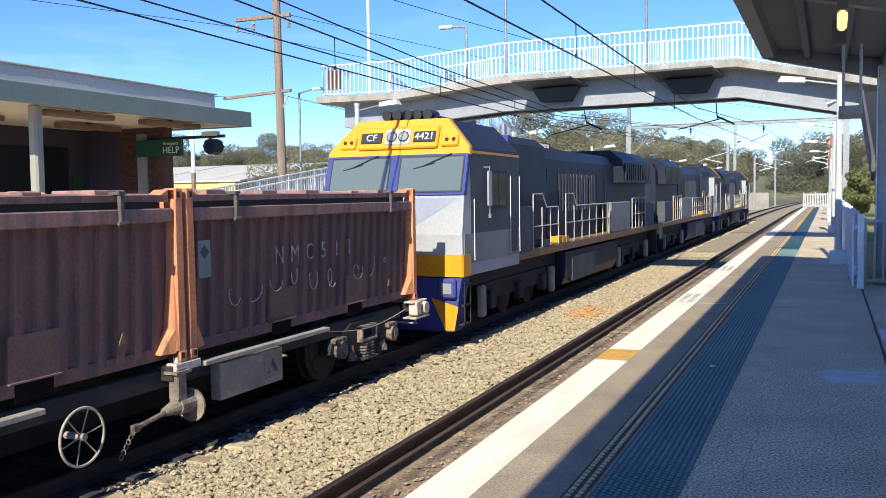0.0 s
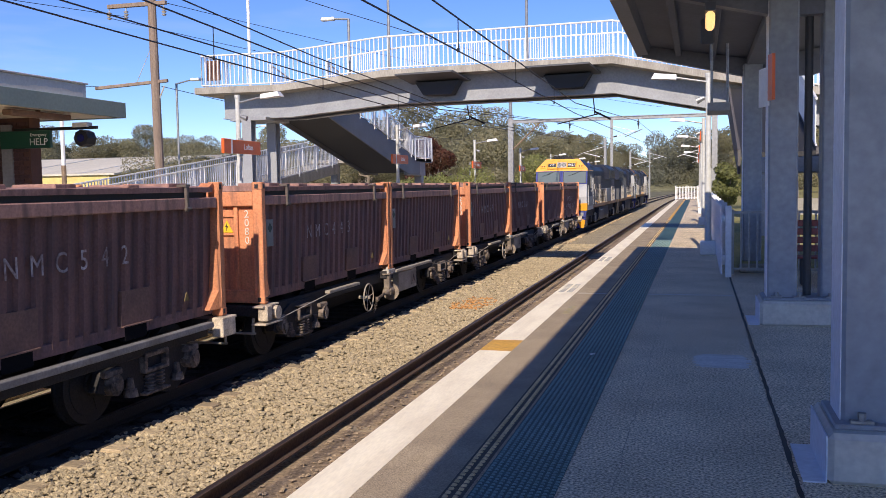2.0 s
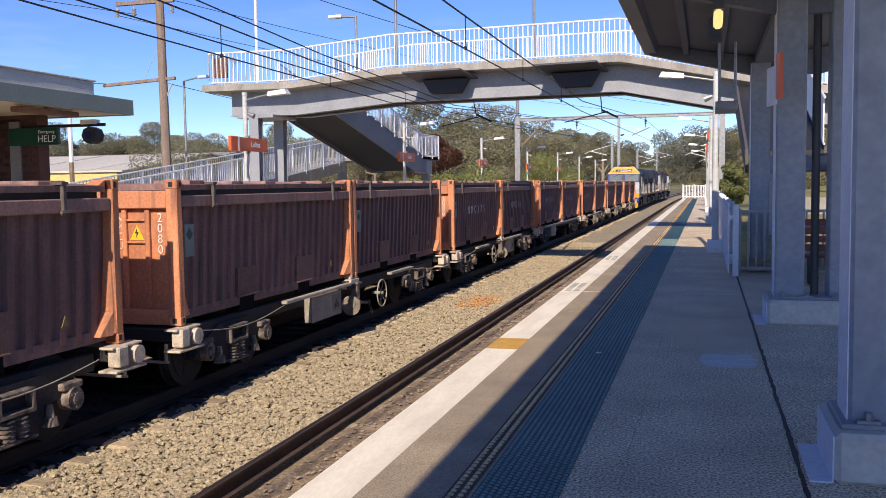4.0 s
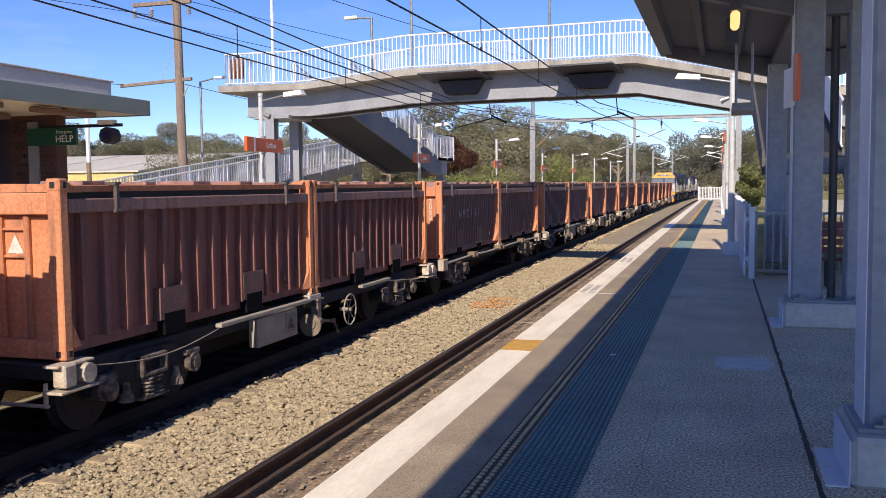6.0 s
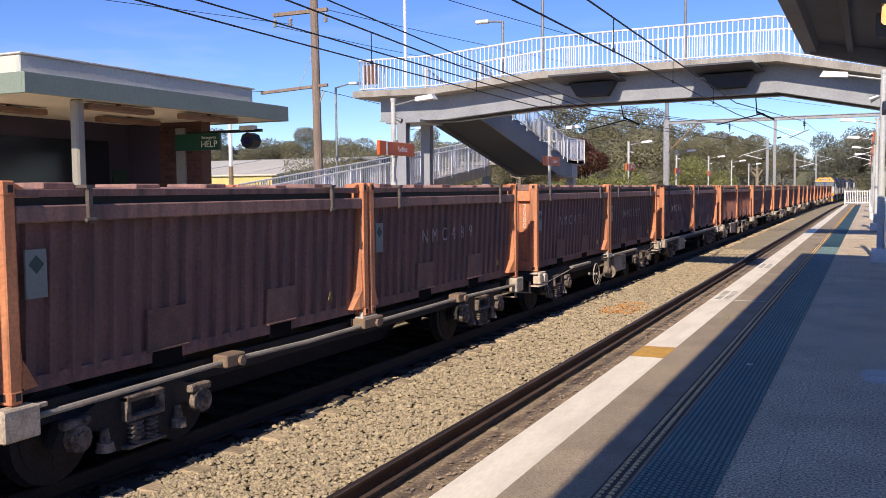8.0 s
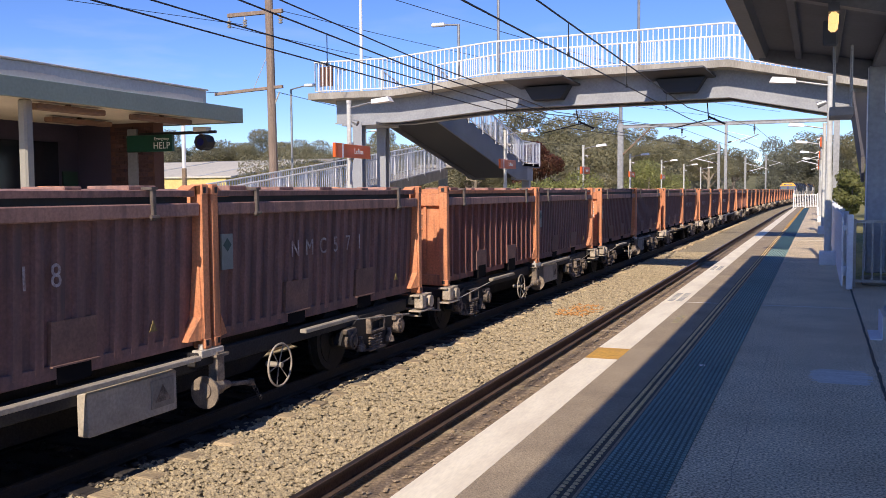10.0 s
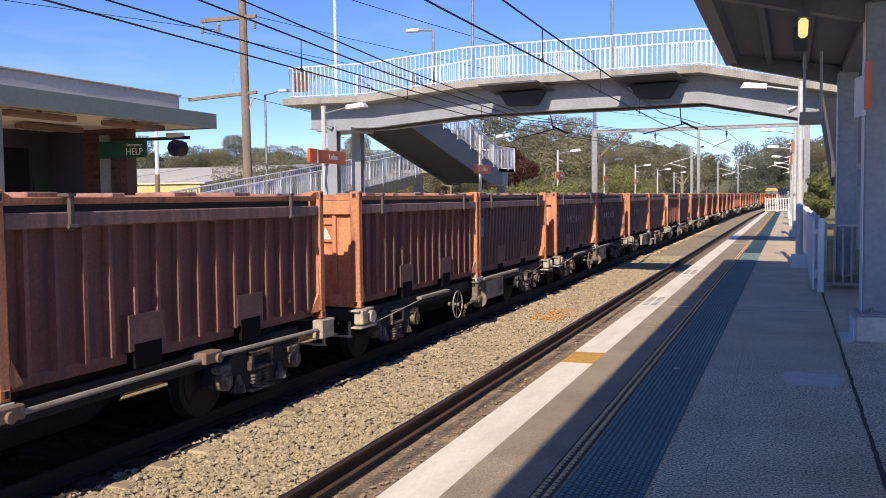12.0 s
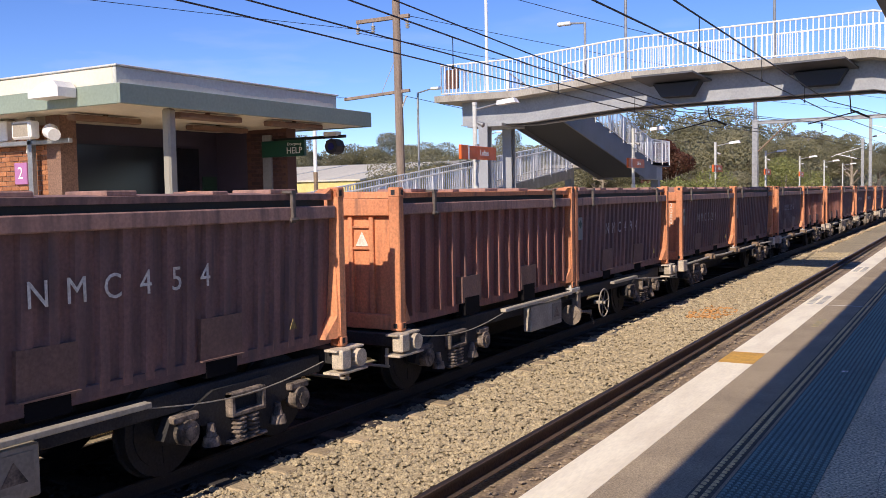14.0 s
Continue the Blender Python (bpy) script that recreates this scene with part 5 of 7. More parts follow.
            part("handrail_mid", Shape().tube((sx * 1.42, ya, deck + 0.5), (sx * 1.42, yb, deck + 0.5), 0.014, 6), LIGHT_METAL, w)
        part("walkway_panel", Shape().chamfer(min(sx * 1.25, sx * 1.42), max(sx * 1.25, sx * 1.42), 12.7, 15.6, deck, deck + 0.95, 0.03), LOCO_SILVER, w, "silver-grey walkway cabinet")
        for yy in (5.2, 7.0):
            part("walkway_step", Shape().chamfer(min(sx * 1.1, sx * 1.43), max(sx * 1.1, sx * 1.43), yy, yy + 0.6, deck, deck + 0.16, 0.015), LOCO_YELLOW if yy > 6 else LOCO_CAB_SIDE, w)
        part("gang_box", Shape().chamfer(min(sx * 1.36, sx * 1.45), max(sx * 1.36, sx * 1.45), 3.42, 4.32, deck - 0.05, deck + 0.98, 0.02), LOCO_CAB_SIDE, w, "dark grey box beside the cab")
        for k in range(14):
            part("louvre", Shape().box(min(sx * 1.045, sx * 1.062), max(sx * 1.045, sx * 1.062), 8.0 + k * 0.3, 8.14 + k * 0.3, 2.2, 3.2), LOCO_CAB_SIDE, w)
        part("underframe_box", Shape().chamfer(min(sx * 1.28, sx * 1.4), max(sx * 1.28, sx * 1.4), 8.0, 10.6, 0.35, 1.0, 0.03), LOCO_CAB_SIDE, w, "grey riveted tank side")
        part("side_locker", Shape().chamfer(min(sx * 1.05, sx * 1.4), max(sx * 1.05, sx * 1.4), 18.5, 20.3, deck, deck + 0.85, 0.02), LOCO_CAB_SIDE, w, "grey walkway locker")
        part("side_locker", Shape().chamfer(min(sx * 1.05, sx * 1.4), max(sx * 1.05, sx * 1.4), 3.35, 4.1, deck, deck + 0.9, 0.02), LOCO_SIDE, w)
        # bogies
        for yb in (4.1, 17.0):
            s = Shape().prism([(yb - 2.6, 0.35), (yb - 2.4, 0.85), (yb + 2.4, 0.85), (yb + 2.6, 0.35), (yb + 2.1, 0.3), (yb + 1.6, 0.5), (yb - 1.6, 0.5), (yb - 2.1, 0.3)], "x", sx * 1.0, sx * 1.14)
            part("bogie_frame", s, WAGON_DARK, w)
            for k in (-1.85, 0, 1.85):
                s = Shape().chamfer(min(sx * 1.1, sx * 1.26), max(sx * 1.1, sx * 1.26), yb + k - 0.17, yb + k + 0.17, 0.32, 0.72, 0.03)
                part("axle_box", s, WAGON_DARK, w)
            for k in (-2.5, 2.5):
                part("sand_pipe", Shape().chamfer(min(sx * 1.15, sx * 1.3), max(sx * 1.15, sx * 1.3), yb + k - 0.12, yb + k + 0.12, 0.22, 0.86, 0.04), WAGON_GREY, w, "pale sandbox cover")
        part("fuel_tank", Shape().prism([(sx * 0.2, 0.25), (sx * 1.25, 0.3), (sx * 1.38, 0.55), (sx * 1.38, 1.15), (sx * 0.2, 1.15)], "y", 7.4, 13.6), LOCO_SIDE, w, "grey fuel tank")
    for yb in (4.1, 17.0):
        for k in (-1.85, 0, 1.85):
            build_wheelset(w, yb + k, 0.51)
    part("coupler", Shape().chamfer(-0.14, 0.14, -0.55, 0.1, 0.72, 0.98, 0.03), WAGON_DARK, w)
    part("rear_coupler", Shape().chamfer(-0.14, 0.14, 20.8, 21.5, 0.72, 0.98, 0.03), WAGON_DARK, w)
    part("rear_pilot", Shape().chamfer(-1.4, 1.4, 20.75, 20.95, 0.3, deck, 0.02), WAGON_DARK, w, "dark end plate")
    return w


# wagon by wagon from the locomotive backwards: style, and whether its two containers are of the ribbed red kind
STYLES = ["wheel", "wheel", "wheel", "rail", "wheel", "wheel_turned", "wheel", "belly", "wheel_turned", "rail", "wheel", "belly", "wheel",
          "wheel", "wheel_turned", "wheel", "wheel", "belly", "belly", "wheel_turned", "wheel", "wheel"]
RIBBED = {(8, 0), (8, 1), (13, 0), (16, 0), (17, 1), (19, 0)}
NUMBERS = {(0, 1): "NMC511", (1, 0): "NMC553", (1, 1): "NMC569", (18, 0): "NMC521", (19, 1): "NMC494", (2, 0): "NMC443", (3, 1): "NMC542", (3, 0): "NMC499", (4, 0): "NMC375", (4, 1): "NMC467", (7, 0): "NMC151", (9, 0): "NMC551", (10, 1): "NMC527",
           (10, 0): "NMC473", (11, 1): "NMC489", (14, 1): "NMC571", (14, 0): "NMC418", (15, 1): "NMC555", (15, 0): "NMC848", (17, 0): "NMC396", (20, 1): "NMC454"}
TRAIN = []                                             # (thing, metres from the rear corner of the first wagon to its origin, height)
wagons = {}
proto_c = {}
for k, style in enumerate(STYLES):
    if style not in wagons:
        wagons[style] = build_wagon(style)
        wg = wagons[style]
    else:
        wg = copy_thing(wagons[style], pose(0, 0, 0))
    TRAIN.append((wg, -k * PITCH + 5.89, RAIL_Z))
    for j in (0, 1):
        ribbed = (k, j) in RIBBED
        if ribbed not in proto_c:
            c = proto_c[ribbed] = build_container(ribbed)
        else:
            c = copy_thing(proto_c[ribbed], pose(0, 0, 0))
        TRAIN.append((c, -k * PITCH - 0.07 + C_LEN / 2 + j * (C_LEN + 0.06), C_Z))
for k in range(len(STYLES)):
    for j in (0, 1):
        c = TRAIN[3 * k + 1 + j][0]
        ribbed = (k, j) in RIBBED
        tagged(c, "red-brown ribbed steel container with a flat lid" if ribbed else "dirty dark brown corrugated container with orange corner posts")
        text = NUMBERS.get((k, j))
        if text and not ribbed:
            for n, sign in enumerate(text):
                words(sign, 0.32, STENCIL_BRIGHT if text in ("NMC454", "NMC555", "NMC375", "NMC551") else STENCIL, pose(1.130, -0.12 + (n - 2.5) * 0.37, 1.0, 90, 0, 90), c, "letter", squash=0.9)
# pale chalk scrawl of loops and strokes that say nothing
sr = random.Random(31)
for k in range(9):
    yc, zc = -2.1 + k * 0.46 + (0.35 if k > 5 else 0), 0.62 + sr.uniform(-0.05, 0.08)
    tall, wide = sr.uniform(0.16, 0.27), sr.uniform(0.03, 0.13)
    turn, start = (sr.uniform(0.5, 2.2), sr.uniform(0, 6.2))
    pts = [(1.108, yc + wide * math.cos(start + turn * math.pi * i / 12) + 0.012 * i, zc + tall * 0.6 * math.sin(start + turn * math.pi * i / 12)) for i in range(13)]
    part("chalk_stroke", Shape().path(pts, 0.009, 5), STENCIL, TRAIN[2][0], "pale unreadable chalk scrawl")
loco = build_loco()
for k in range(3):
    lo = loco if k == 0 else copy_thing(loco, pose(0, 0, 0))
    TRAIN.append((lo, 13.4 + k * 21.9 + (21.3 if k else 0), RAIL_Z))
tagged(TRAIN[-1][0], "dark grey and yellow leading diesel locomotive")


def motions():
    """The train rolls through the station; every wheel turns with it."""
    times = [i * 0.5 for i in range(29)]
    fine = [i / FPS for i in range(14 * FPS + 1)]
    way = [travelled(t) for t in fine]
    for ob, off, z in TRAIN:
        rows, turned = [], ob.name.startswith("locomotive.")
        for t in times:
            x, y, h = track(travelled(t) + off, FAR_X)
            rows.append((t, pose(x, y, z, 0, 0, math.degrees(h) + (180 if turned else 0))))
        walk(ob, rows)
        for ch in list(ob.children):
            if ch.name.startswith("wheelset"):
                x, y, r = ch.location
                walk(ch, [(t, pose(x, y, r, (math.degrees((d - way[0]) / r) if turned else -math.degrees((d - way[0]) / r)) % 360, 0, 0)) for t, d in zip(fine, way)])

# ---------------------------------------------------------------- railings
BALUSTERS = {}


def railing(parent, pts, height, spacing, material, size=0.016, mid=None, foot=0.06, post_every=0):
    """Top and bottom rails along a broken line of foot points, and single balusters between them."""
    key = (round(height, 2), material.name, size)
    if key not in BALUSTERS:
        BALUSTERS[key] = Shape().box(-size / 2, size / 2, -size / 2, size / 2, foot, height).mesh("baluster", material)
    pts = [Vector(q) for q in pts]
    for zz, r in ((height, 0.028), (foot, 0.02)) + (((mid, 0.02),) if mid else ()):
        s = Shape()
        s.path([q + Vector((0, 0, zz)) for q in pts], r, 6)
        part("rail", s, material, parent)
    for a, b in zip(pts, pts[1:]):
        n = max(1, round((b - a).length / spacing))
        for i in range(n):
            q = a.lerp(b, i / n)
            part("baluster", BALUSTERS[key], None, parent, m=pose(*q))
        if post_every:
            for i in range(0, n, post_every):
                q = a.lerp(b, i / n)
                part("post", Shape().box(-0.03, 0.03, -0.03, 0.03, -0.1, height + 0.02), material, parent, m=pose(*q))


# ---------------------------------------------------------------- footbridge
BY0, BY1 = 27.0, 29.3
DECK = [(-16.0, 4.97), (-12.9, 4.95), (-9.43, 5.23), (-2.41, 5.28), (1.08, 4.56), (7.5, 3.3)]
bridge = thing("footbridge", pose(0, 0, 0), "grey steel footbridge with white railings over the tracks", "footbridge")
# darker steels and board: shade under the bridge put into their colour
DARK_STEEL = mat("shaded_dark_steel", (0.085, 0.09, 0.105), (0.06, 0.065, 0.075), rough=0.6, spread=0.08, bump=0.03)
SHADE_STEEL = mat("shaded_stair_steel", (0.15, 0.16, 0.185), (0.12, 0.13, 0.15), rough=0.6, spread=0.08, bump=0.03)
DARK_BOARD = mat("shaded_dark_board", (0.035, 0.04, 0.05), rough=0.8, spread=0.06)
BRIDGE_CONCRETE = mat("stained_deck_concrete", (0.40, 0.375, 0.33), (0.27, 0.25, 0.215), rough=0.9, s1=1.2, s2=18, stretch=(2, 2, 0.5), spread=0.2, bump=0.15)
s = Shape()
s.prism([(x, z) for x, z in DECK] + [(x, z - 0.21) for x, z in reversed(DECK)], "y", BY0, BY1)
part("deck", s, BRIDGE_CONCRETE, bridge, "stained concrete deck edge")
for y0, y1 in ((BY0 + 0.70, BY0 + 0.75), (BY1 - 0.5, BY1 - 0.45)):
    s = Shape()
    g2 = [(-15.3, 4.97)] + DECK[1:]
    s.prism([(x, z - 0.205) for x, z in g2] + [(x, z - 0.98) for x, z in reversed(g2)], "y", y0, y1)
    part("girder", s, GREY_STEEL, bridge, "grey painted steel girder")
    s = Shape()
    for (xa, za), (xb, zb) in zip(g2, g2[1:]):
        s.add([(xa, y0 - 0.11, za - 1.01), (xb, y0 - 0.11, zb - 1.01), (xb, y1 + 0.11, zb - 1.01), (xa, y1 + 0.11, za - 1.01),
               (xa, y0 - 0.11, za - 0.98), (xb, y0 - 0.11, zb - 0.98), (xb, y1 + 0.11, zb - 0.98), (xa, y1 + 0.11, za - 0.98)],
              [(0, 1, 2, 3), (4, 5, 6, 7), (0, 1, 5, 4), (2, 3, 7, 6), (1, 2, 6, 5), (3, 0, 4, 7)])
    part("flange", s, GREY_STEEL, bridge)
for x in np.arange(-15, 6.5, 1.75):
    z = float(np.interp(x, [q[0] for q in DECK], [q[1] for q in DECK]))
    part("cross_beam", Shape().box(x - 0.05, x + 0.05, BY0 + 0.77, BY1 - 0.52, z - 0.42, z - 0.21), GREY_STEEL, bridge)
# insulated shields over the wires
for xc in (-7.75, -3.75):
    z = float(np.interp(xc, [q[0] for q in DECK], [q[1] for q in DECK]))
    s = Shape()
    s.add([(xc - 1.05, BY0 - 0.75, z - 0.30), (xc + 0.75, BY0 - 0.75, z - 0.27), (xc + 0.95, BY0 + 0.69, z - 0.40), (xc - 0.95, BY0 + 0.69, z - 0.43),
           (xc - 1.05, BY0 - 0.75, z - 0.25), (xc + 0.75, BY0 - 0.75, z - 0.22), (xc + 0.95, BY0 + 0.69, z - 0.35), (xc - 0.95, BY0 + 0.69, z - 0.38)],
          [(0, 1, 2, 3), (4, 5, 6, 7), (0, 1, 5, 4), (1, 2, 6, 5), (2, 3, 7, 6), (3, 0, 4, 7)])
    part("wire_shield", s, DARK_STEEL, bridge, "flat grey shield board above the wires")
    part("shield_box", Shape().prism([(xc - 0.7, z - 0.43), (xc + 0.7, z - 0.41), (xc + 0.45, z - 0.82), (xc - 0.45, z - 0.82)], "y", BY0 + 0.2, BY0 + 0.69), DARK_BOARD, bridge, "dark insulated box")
railing(bridge, [(x, BY0 + 0.06, z) for x, z in [(-15.75, 4.97)] + DECK[1:]], 1.02, 0.148, WHITE_STEEL, 0.028)
railing(bridge, [(-15.75, BY0 + 0.06, 4.97), (-15.75, BY1 - 0.1, 4.97)], 1.02, 0.2, WHITE_STEEL, 0.028)
railing(bridge, [(x, BY1 - 0.06, z) for x, z in [(-12.2, 4.96)] + DECK[2:]], 1.02, 0.148, WHITE_STEEL, 0.028)
for x, zt, r, m2 in ((-15.05, 9.5, 0.055, WHITE_STEEL), (-9.93, 9.5, 0.05, GALV), (-5.29, 9.5, 0.045, GALV)):
    part("mast", Shape().tube((x, BY1 - 0.2, 4.7), (x, BY1 - 0.2, zt), r, 8), m2, bridge, "slender mast on the bridge")
s = Shape().tube((-11.5, BY1 + 0.2, 4.4), (-11.5, BY1 + 0.2, 7.35), 0.05, 8).tube((-11.5, BY1 + 0.2, 7.33), (-12.1, BY1 + 0.2, 7.38), 0.035, 8)
part("lamp_mast", s, GALV, bridge)
part("lamp_head", Shape().chamfer(-12.5, -12.0, BY1 + 0.1, BY1 + 0.3, 7.32, 7.44, 0.03), LAMP_GLASS, bridge, "white street lamp head")
part("notice_board", Shape().chamfer(-15.65, -15.15, BY0 + 0.2, BY0 + 0.24, 5.2, 5.85, 0.01), mat("brown_notice", (0.20, 0.11, 0.08), rough=0.6), bridge, "brown notice board")
for x, y, w in ((-14.3, 27.45, 0.34), (-14.15, 28.95, 0.34), (-11.9, 28.95, 0.0)):
    if w:
        s = Shape()
        s.box(x - w / 2, x + w / 2, y - w / 2, y - w / 2 + 0.03, 0, 3.97).box(x - w / 2, x + w / 2, y + w / 2 - 0.03, y + w / 2, 0, 3.97).box(x - 0.012, x + 0.012, y - w / 2 + 0.03, y + w / 2 - 0.03, 0, 3.97)
        part("column", s, GREY_STEEL, bridge, "grey steel column")
part("pier_cap", Shape().chamfer(-14.9, -13.6, 27.3, 29.1, 3.86, 3.97, 0.01), GREY_STEEL, bridge)
# flight from the deck to the landing, and the ramp below it
LY, LZ = 39.4, 2.9
X0, X1 = -14.4, -12.3
for x in (X0, X1 - 0.06):
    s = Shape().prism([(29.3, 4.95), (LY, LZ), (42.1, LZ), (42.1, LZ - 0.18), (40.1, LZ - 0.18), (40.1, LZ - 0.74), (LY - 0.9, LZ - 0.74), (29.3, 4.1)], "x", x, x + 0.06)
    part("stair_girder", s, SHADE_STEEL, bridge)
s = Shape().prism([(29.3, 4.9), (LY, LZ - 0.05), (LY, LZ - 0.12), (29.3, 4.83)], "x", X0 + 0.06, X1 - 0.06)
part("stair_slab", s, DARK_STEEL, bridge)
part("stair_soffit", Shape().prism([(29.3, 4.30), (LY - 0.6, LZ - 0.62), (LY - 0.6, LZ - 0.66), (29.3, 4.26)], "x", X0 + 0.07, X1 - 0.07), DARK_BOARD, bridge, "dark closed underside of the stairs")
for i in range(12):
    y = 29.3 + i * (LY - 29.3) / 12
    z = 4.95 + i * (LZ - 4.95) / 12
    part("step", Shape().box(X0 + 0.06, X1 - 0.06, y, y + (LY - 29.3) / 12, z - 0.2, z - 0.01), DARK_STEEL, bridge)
part("landing", Shape().chamfer(-17.5, X1, LY, 42.1, LZ - 0.16, LZ, 0.02), BRIDGE_CONCRETE, bridge)
part("landing_beam", Shape().chamfer(X1 - 0.3, X1 - 0.1, LY - 0.8, 41.3, LZ - 0.78, LZ - 0.16, 0.01), GREY_STEEL, bridge)
for x, y in ((-12.6, 40.9), (-16.8, 40.9)):
    part("column", Shape().box(x - 0.17, x + 0.17, y - 0.17, y + 0.17, -1.6, LZ - 0.16), GREY_STEEL, bridge)
railing(bridge, [(X1, 29.4, 4.95), (X1, LY, LZ), (X1, 42.05, LZ), (-17.4, 42.05, LZ)], 0.98, 0.16, WHITE_STEEL, 0.024, post_every=10)
railing(bridge, [(X0, 29.4, 4.95), (X0, LY, LZ)], 0.98, 0.16, WHITE_STEEL, 0.024, post_every=10)
RAMP = [(10.0, -0.68), (22.15, 0.72), (29.7, 1.58), (LY, 2.70)]
s = Shape().prism(RAMP + [(y, z - 0.42) for y, z in reversed(RAMP)], "x", -17.5, -16.0)
part("ramp", s, BRIDGE_CONCRETE, bridge, "pale concrete ramp")
for x in (-16.02, -17.48):
    railing(bridge, [(x, y, z) for y, z in RAMP], 1.05, 0.15, WHITE_STEEL, 0.026, post_every=12)
for y, z in ((16, -0.1), (24, 0.8), (33, 1.8)):
    part("ramp_pier", Shape().box(-17.0, -16.5, y - 0.2, y + 0.2, -1.6, z), BRIDGE_CONCRETE, bridge)
# flight on the near side, coming down towards the platform building
s = Shape()
for x in (0.78, 2.3):
    s.prism([(27.0, 4.25), (20.0, 2.25), (20.0, 1.75), (27.0, 3.5)], "x", x, x + 0.06)
part("stair_girder", s, mat("brown_grey_stringer", (0.10, 0.09, 0.085), rough=0.7), bridge, "dark brown stair stringer")
# slab coloured black to stand for the shade of its underside
part("stair_slab", Shape().prism([(27.0, 4.2), (20.0, 2.2), (20.0, 2.1), (27.0, 4.1)], "x", 0.84, 2.3), BLACK, bridge)
part("landing", Shape().chamfer(0.95, 3.6, 18.4, 20.0, 1.75, 2.05, 0.02), GREY_STEEL, bridge)
s = Shape().prism([(18.6, 2.0), (14.2, 0.2), (14.2, 0.0), (14.7, 0.0), (18.9, 1.7)], "x", 2.2, 3.5)
part("lower_flight", s, GREY_STEEL, bridge)
railing(bridge, [(2.2, 18.5, 1.9), (2.2, 14.3, 0.2)], 1.0, 0.16, WHITE_STEEL, 0.024)
railing(bridge, [(2.3, 27.0, 4.25), (2.3, 20.0, 2.25)], 1.0, 0.16, WHITE_STEEL, 0.024)
for x, y in ((3.2, 19.2), (1.9, 28.2), (6.8, 28.2)):
    zc = 1.8 if y < 20 else float(np.interp(x, [q[0] for q in DECK], [q[1] for q in DECK])) - 1.0
    part("column", Shape().box(x - 0.16, x + 0.16, y - 0.16, y + 0.16, -0.01, zc), GREY_STEEL, bridge)


# ---------------------------------------------------------------- lamp posts and station signs
def build_lamp(arm):
    """A platform lamp post, arm towards +x or -x."""
    lp = thing("platform_lamp", pose(0, 0, 0), "white-topped galvanised platform lamp post with one arm", "lamp post", "platform lamps")
    part("base", Shape().chamfer(-0.17, 0.17, -0.17, 0.17, 0, 0.3, 0.02), WHITE_STEEL, lp, "pale base box")
    part("pole", Shape().tube((0, 0, 0.2), (0, 0, 1.9), 0.075, 12).tube((0, 0, 1.9), (0, 0, 3.9), 0.06, 12).tube((0, 0, 3.9), (0, 0, 3.98), 0.07, 12), ROOF_METAL, lp)
    part("arm", Shape().tube((0, 0, 3.78), (arm * 0.75, 0, 3.92), 0.025, 8), GALV, lp)
    hd = Shape()
    hd.add([(arm * 0.68, -0.1, 3.86), (arm * 0.68, 0.1, 3.86), (arm * 0.68, 0.08, 3.97), (arm * 0.68, -0.08, 3.97), (arm * 1.22, -0.14, 3.90), (arm * 1.22, 0.14, 3.90), (arm * 1.15, 0.1, 4.02), (arm * 1.15, -0.1, 4.02)],
           [(0, 1, 2, 3), (4, 5, 6, 7), (0, 1, 5, 4), (1, 2, 6, 5), (2, 3, 7, 6), (3, 0, 4, 7)])
    part("lamp_head", hd, WHITE_STEEL, lp, "white lamp head")
    part("speaker", Shape().tube((arm * 0.08, 0, 3.45), (arm * 0.25, 0, 3.38), 0.04, 8, 0.07), GALV, lp)
    return lp


def build_station_sign():
    sg = thing("station_sign", pose(0, 0, 0), "orange station name board with white letters", "sign", "station name boards")
    part("board", Shape().chamfer(-0.02, 0.03, -0.62, 0.92, 2.5, 2.84, 0.008), ORANGE_SIGN, sg)
    part("end_wing", Shape().chamfer(-0.02, 0.06, -1.05, -0.66, 2.49, 2.85, 0.01), ORANGE_SIGN, sg)
    part("stripe", Shape().box(0.0, 0.064, -0.70, -0.63, 2.49, 2.85), WHITE_INK, sg, "white stripe")
    words("Loftus", 0.2, WHITE_INK, pose(0.034, 0.25, 2.67, 90, 0, 90), sg)
    part("bracket", Shape().tube((-0.06, 0, 2.45), (-0.06, 0, 2.9), 0.07, 10), GALV, sg)
    return sg


lamp_l = build_lamp(1)
sign_f = build_station_sign()
for n in range(7):
    m = pose(-11.2, 20.93 + 12.66 * n, 0)
    if n == 0:
        lamp_l.matrix_basis = m
        sign_f.matrix_basis = pose(-11.09, 20.93, 0)
    else:
        copy_thing(lamp_l, m)
        if n < 5:
            copy_thing(sign_f, pose(-11.09, 20.93 + 12.66 * n, 0))
lamp_r = build_lamp(-1)
for n, y in enumerate((21.0, 35.5, 48.2, 60.8, 73.5)):
    m = pose(0.2 - 0.03 * n, y, 0)
    if n == 0:
        lamp_r.matrix_basis = m
    else:
        copy_thing(lamp_r, m)
    if n:
        copy_thing(sign_f, pose(0.09 - 0.03 * n, y, 0.6, 0, 0, 180))


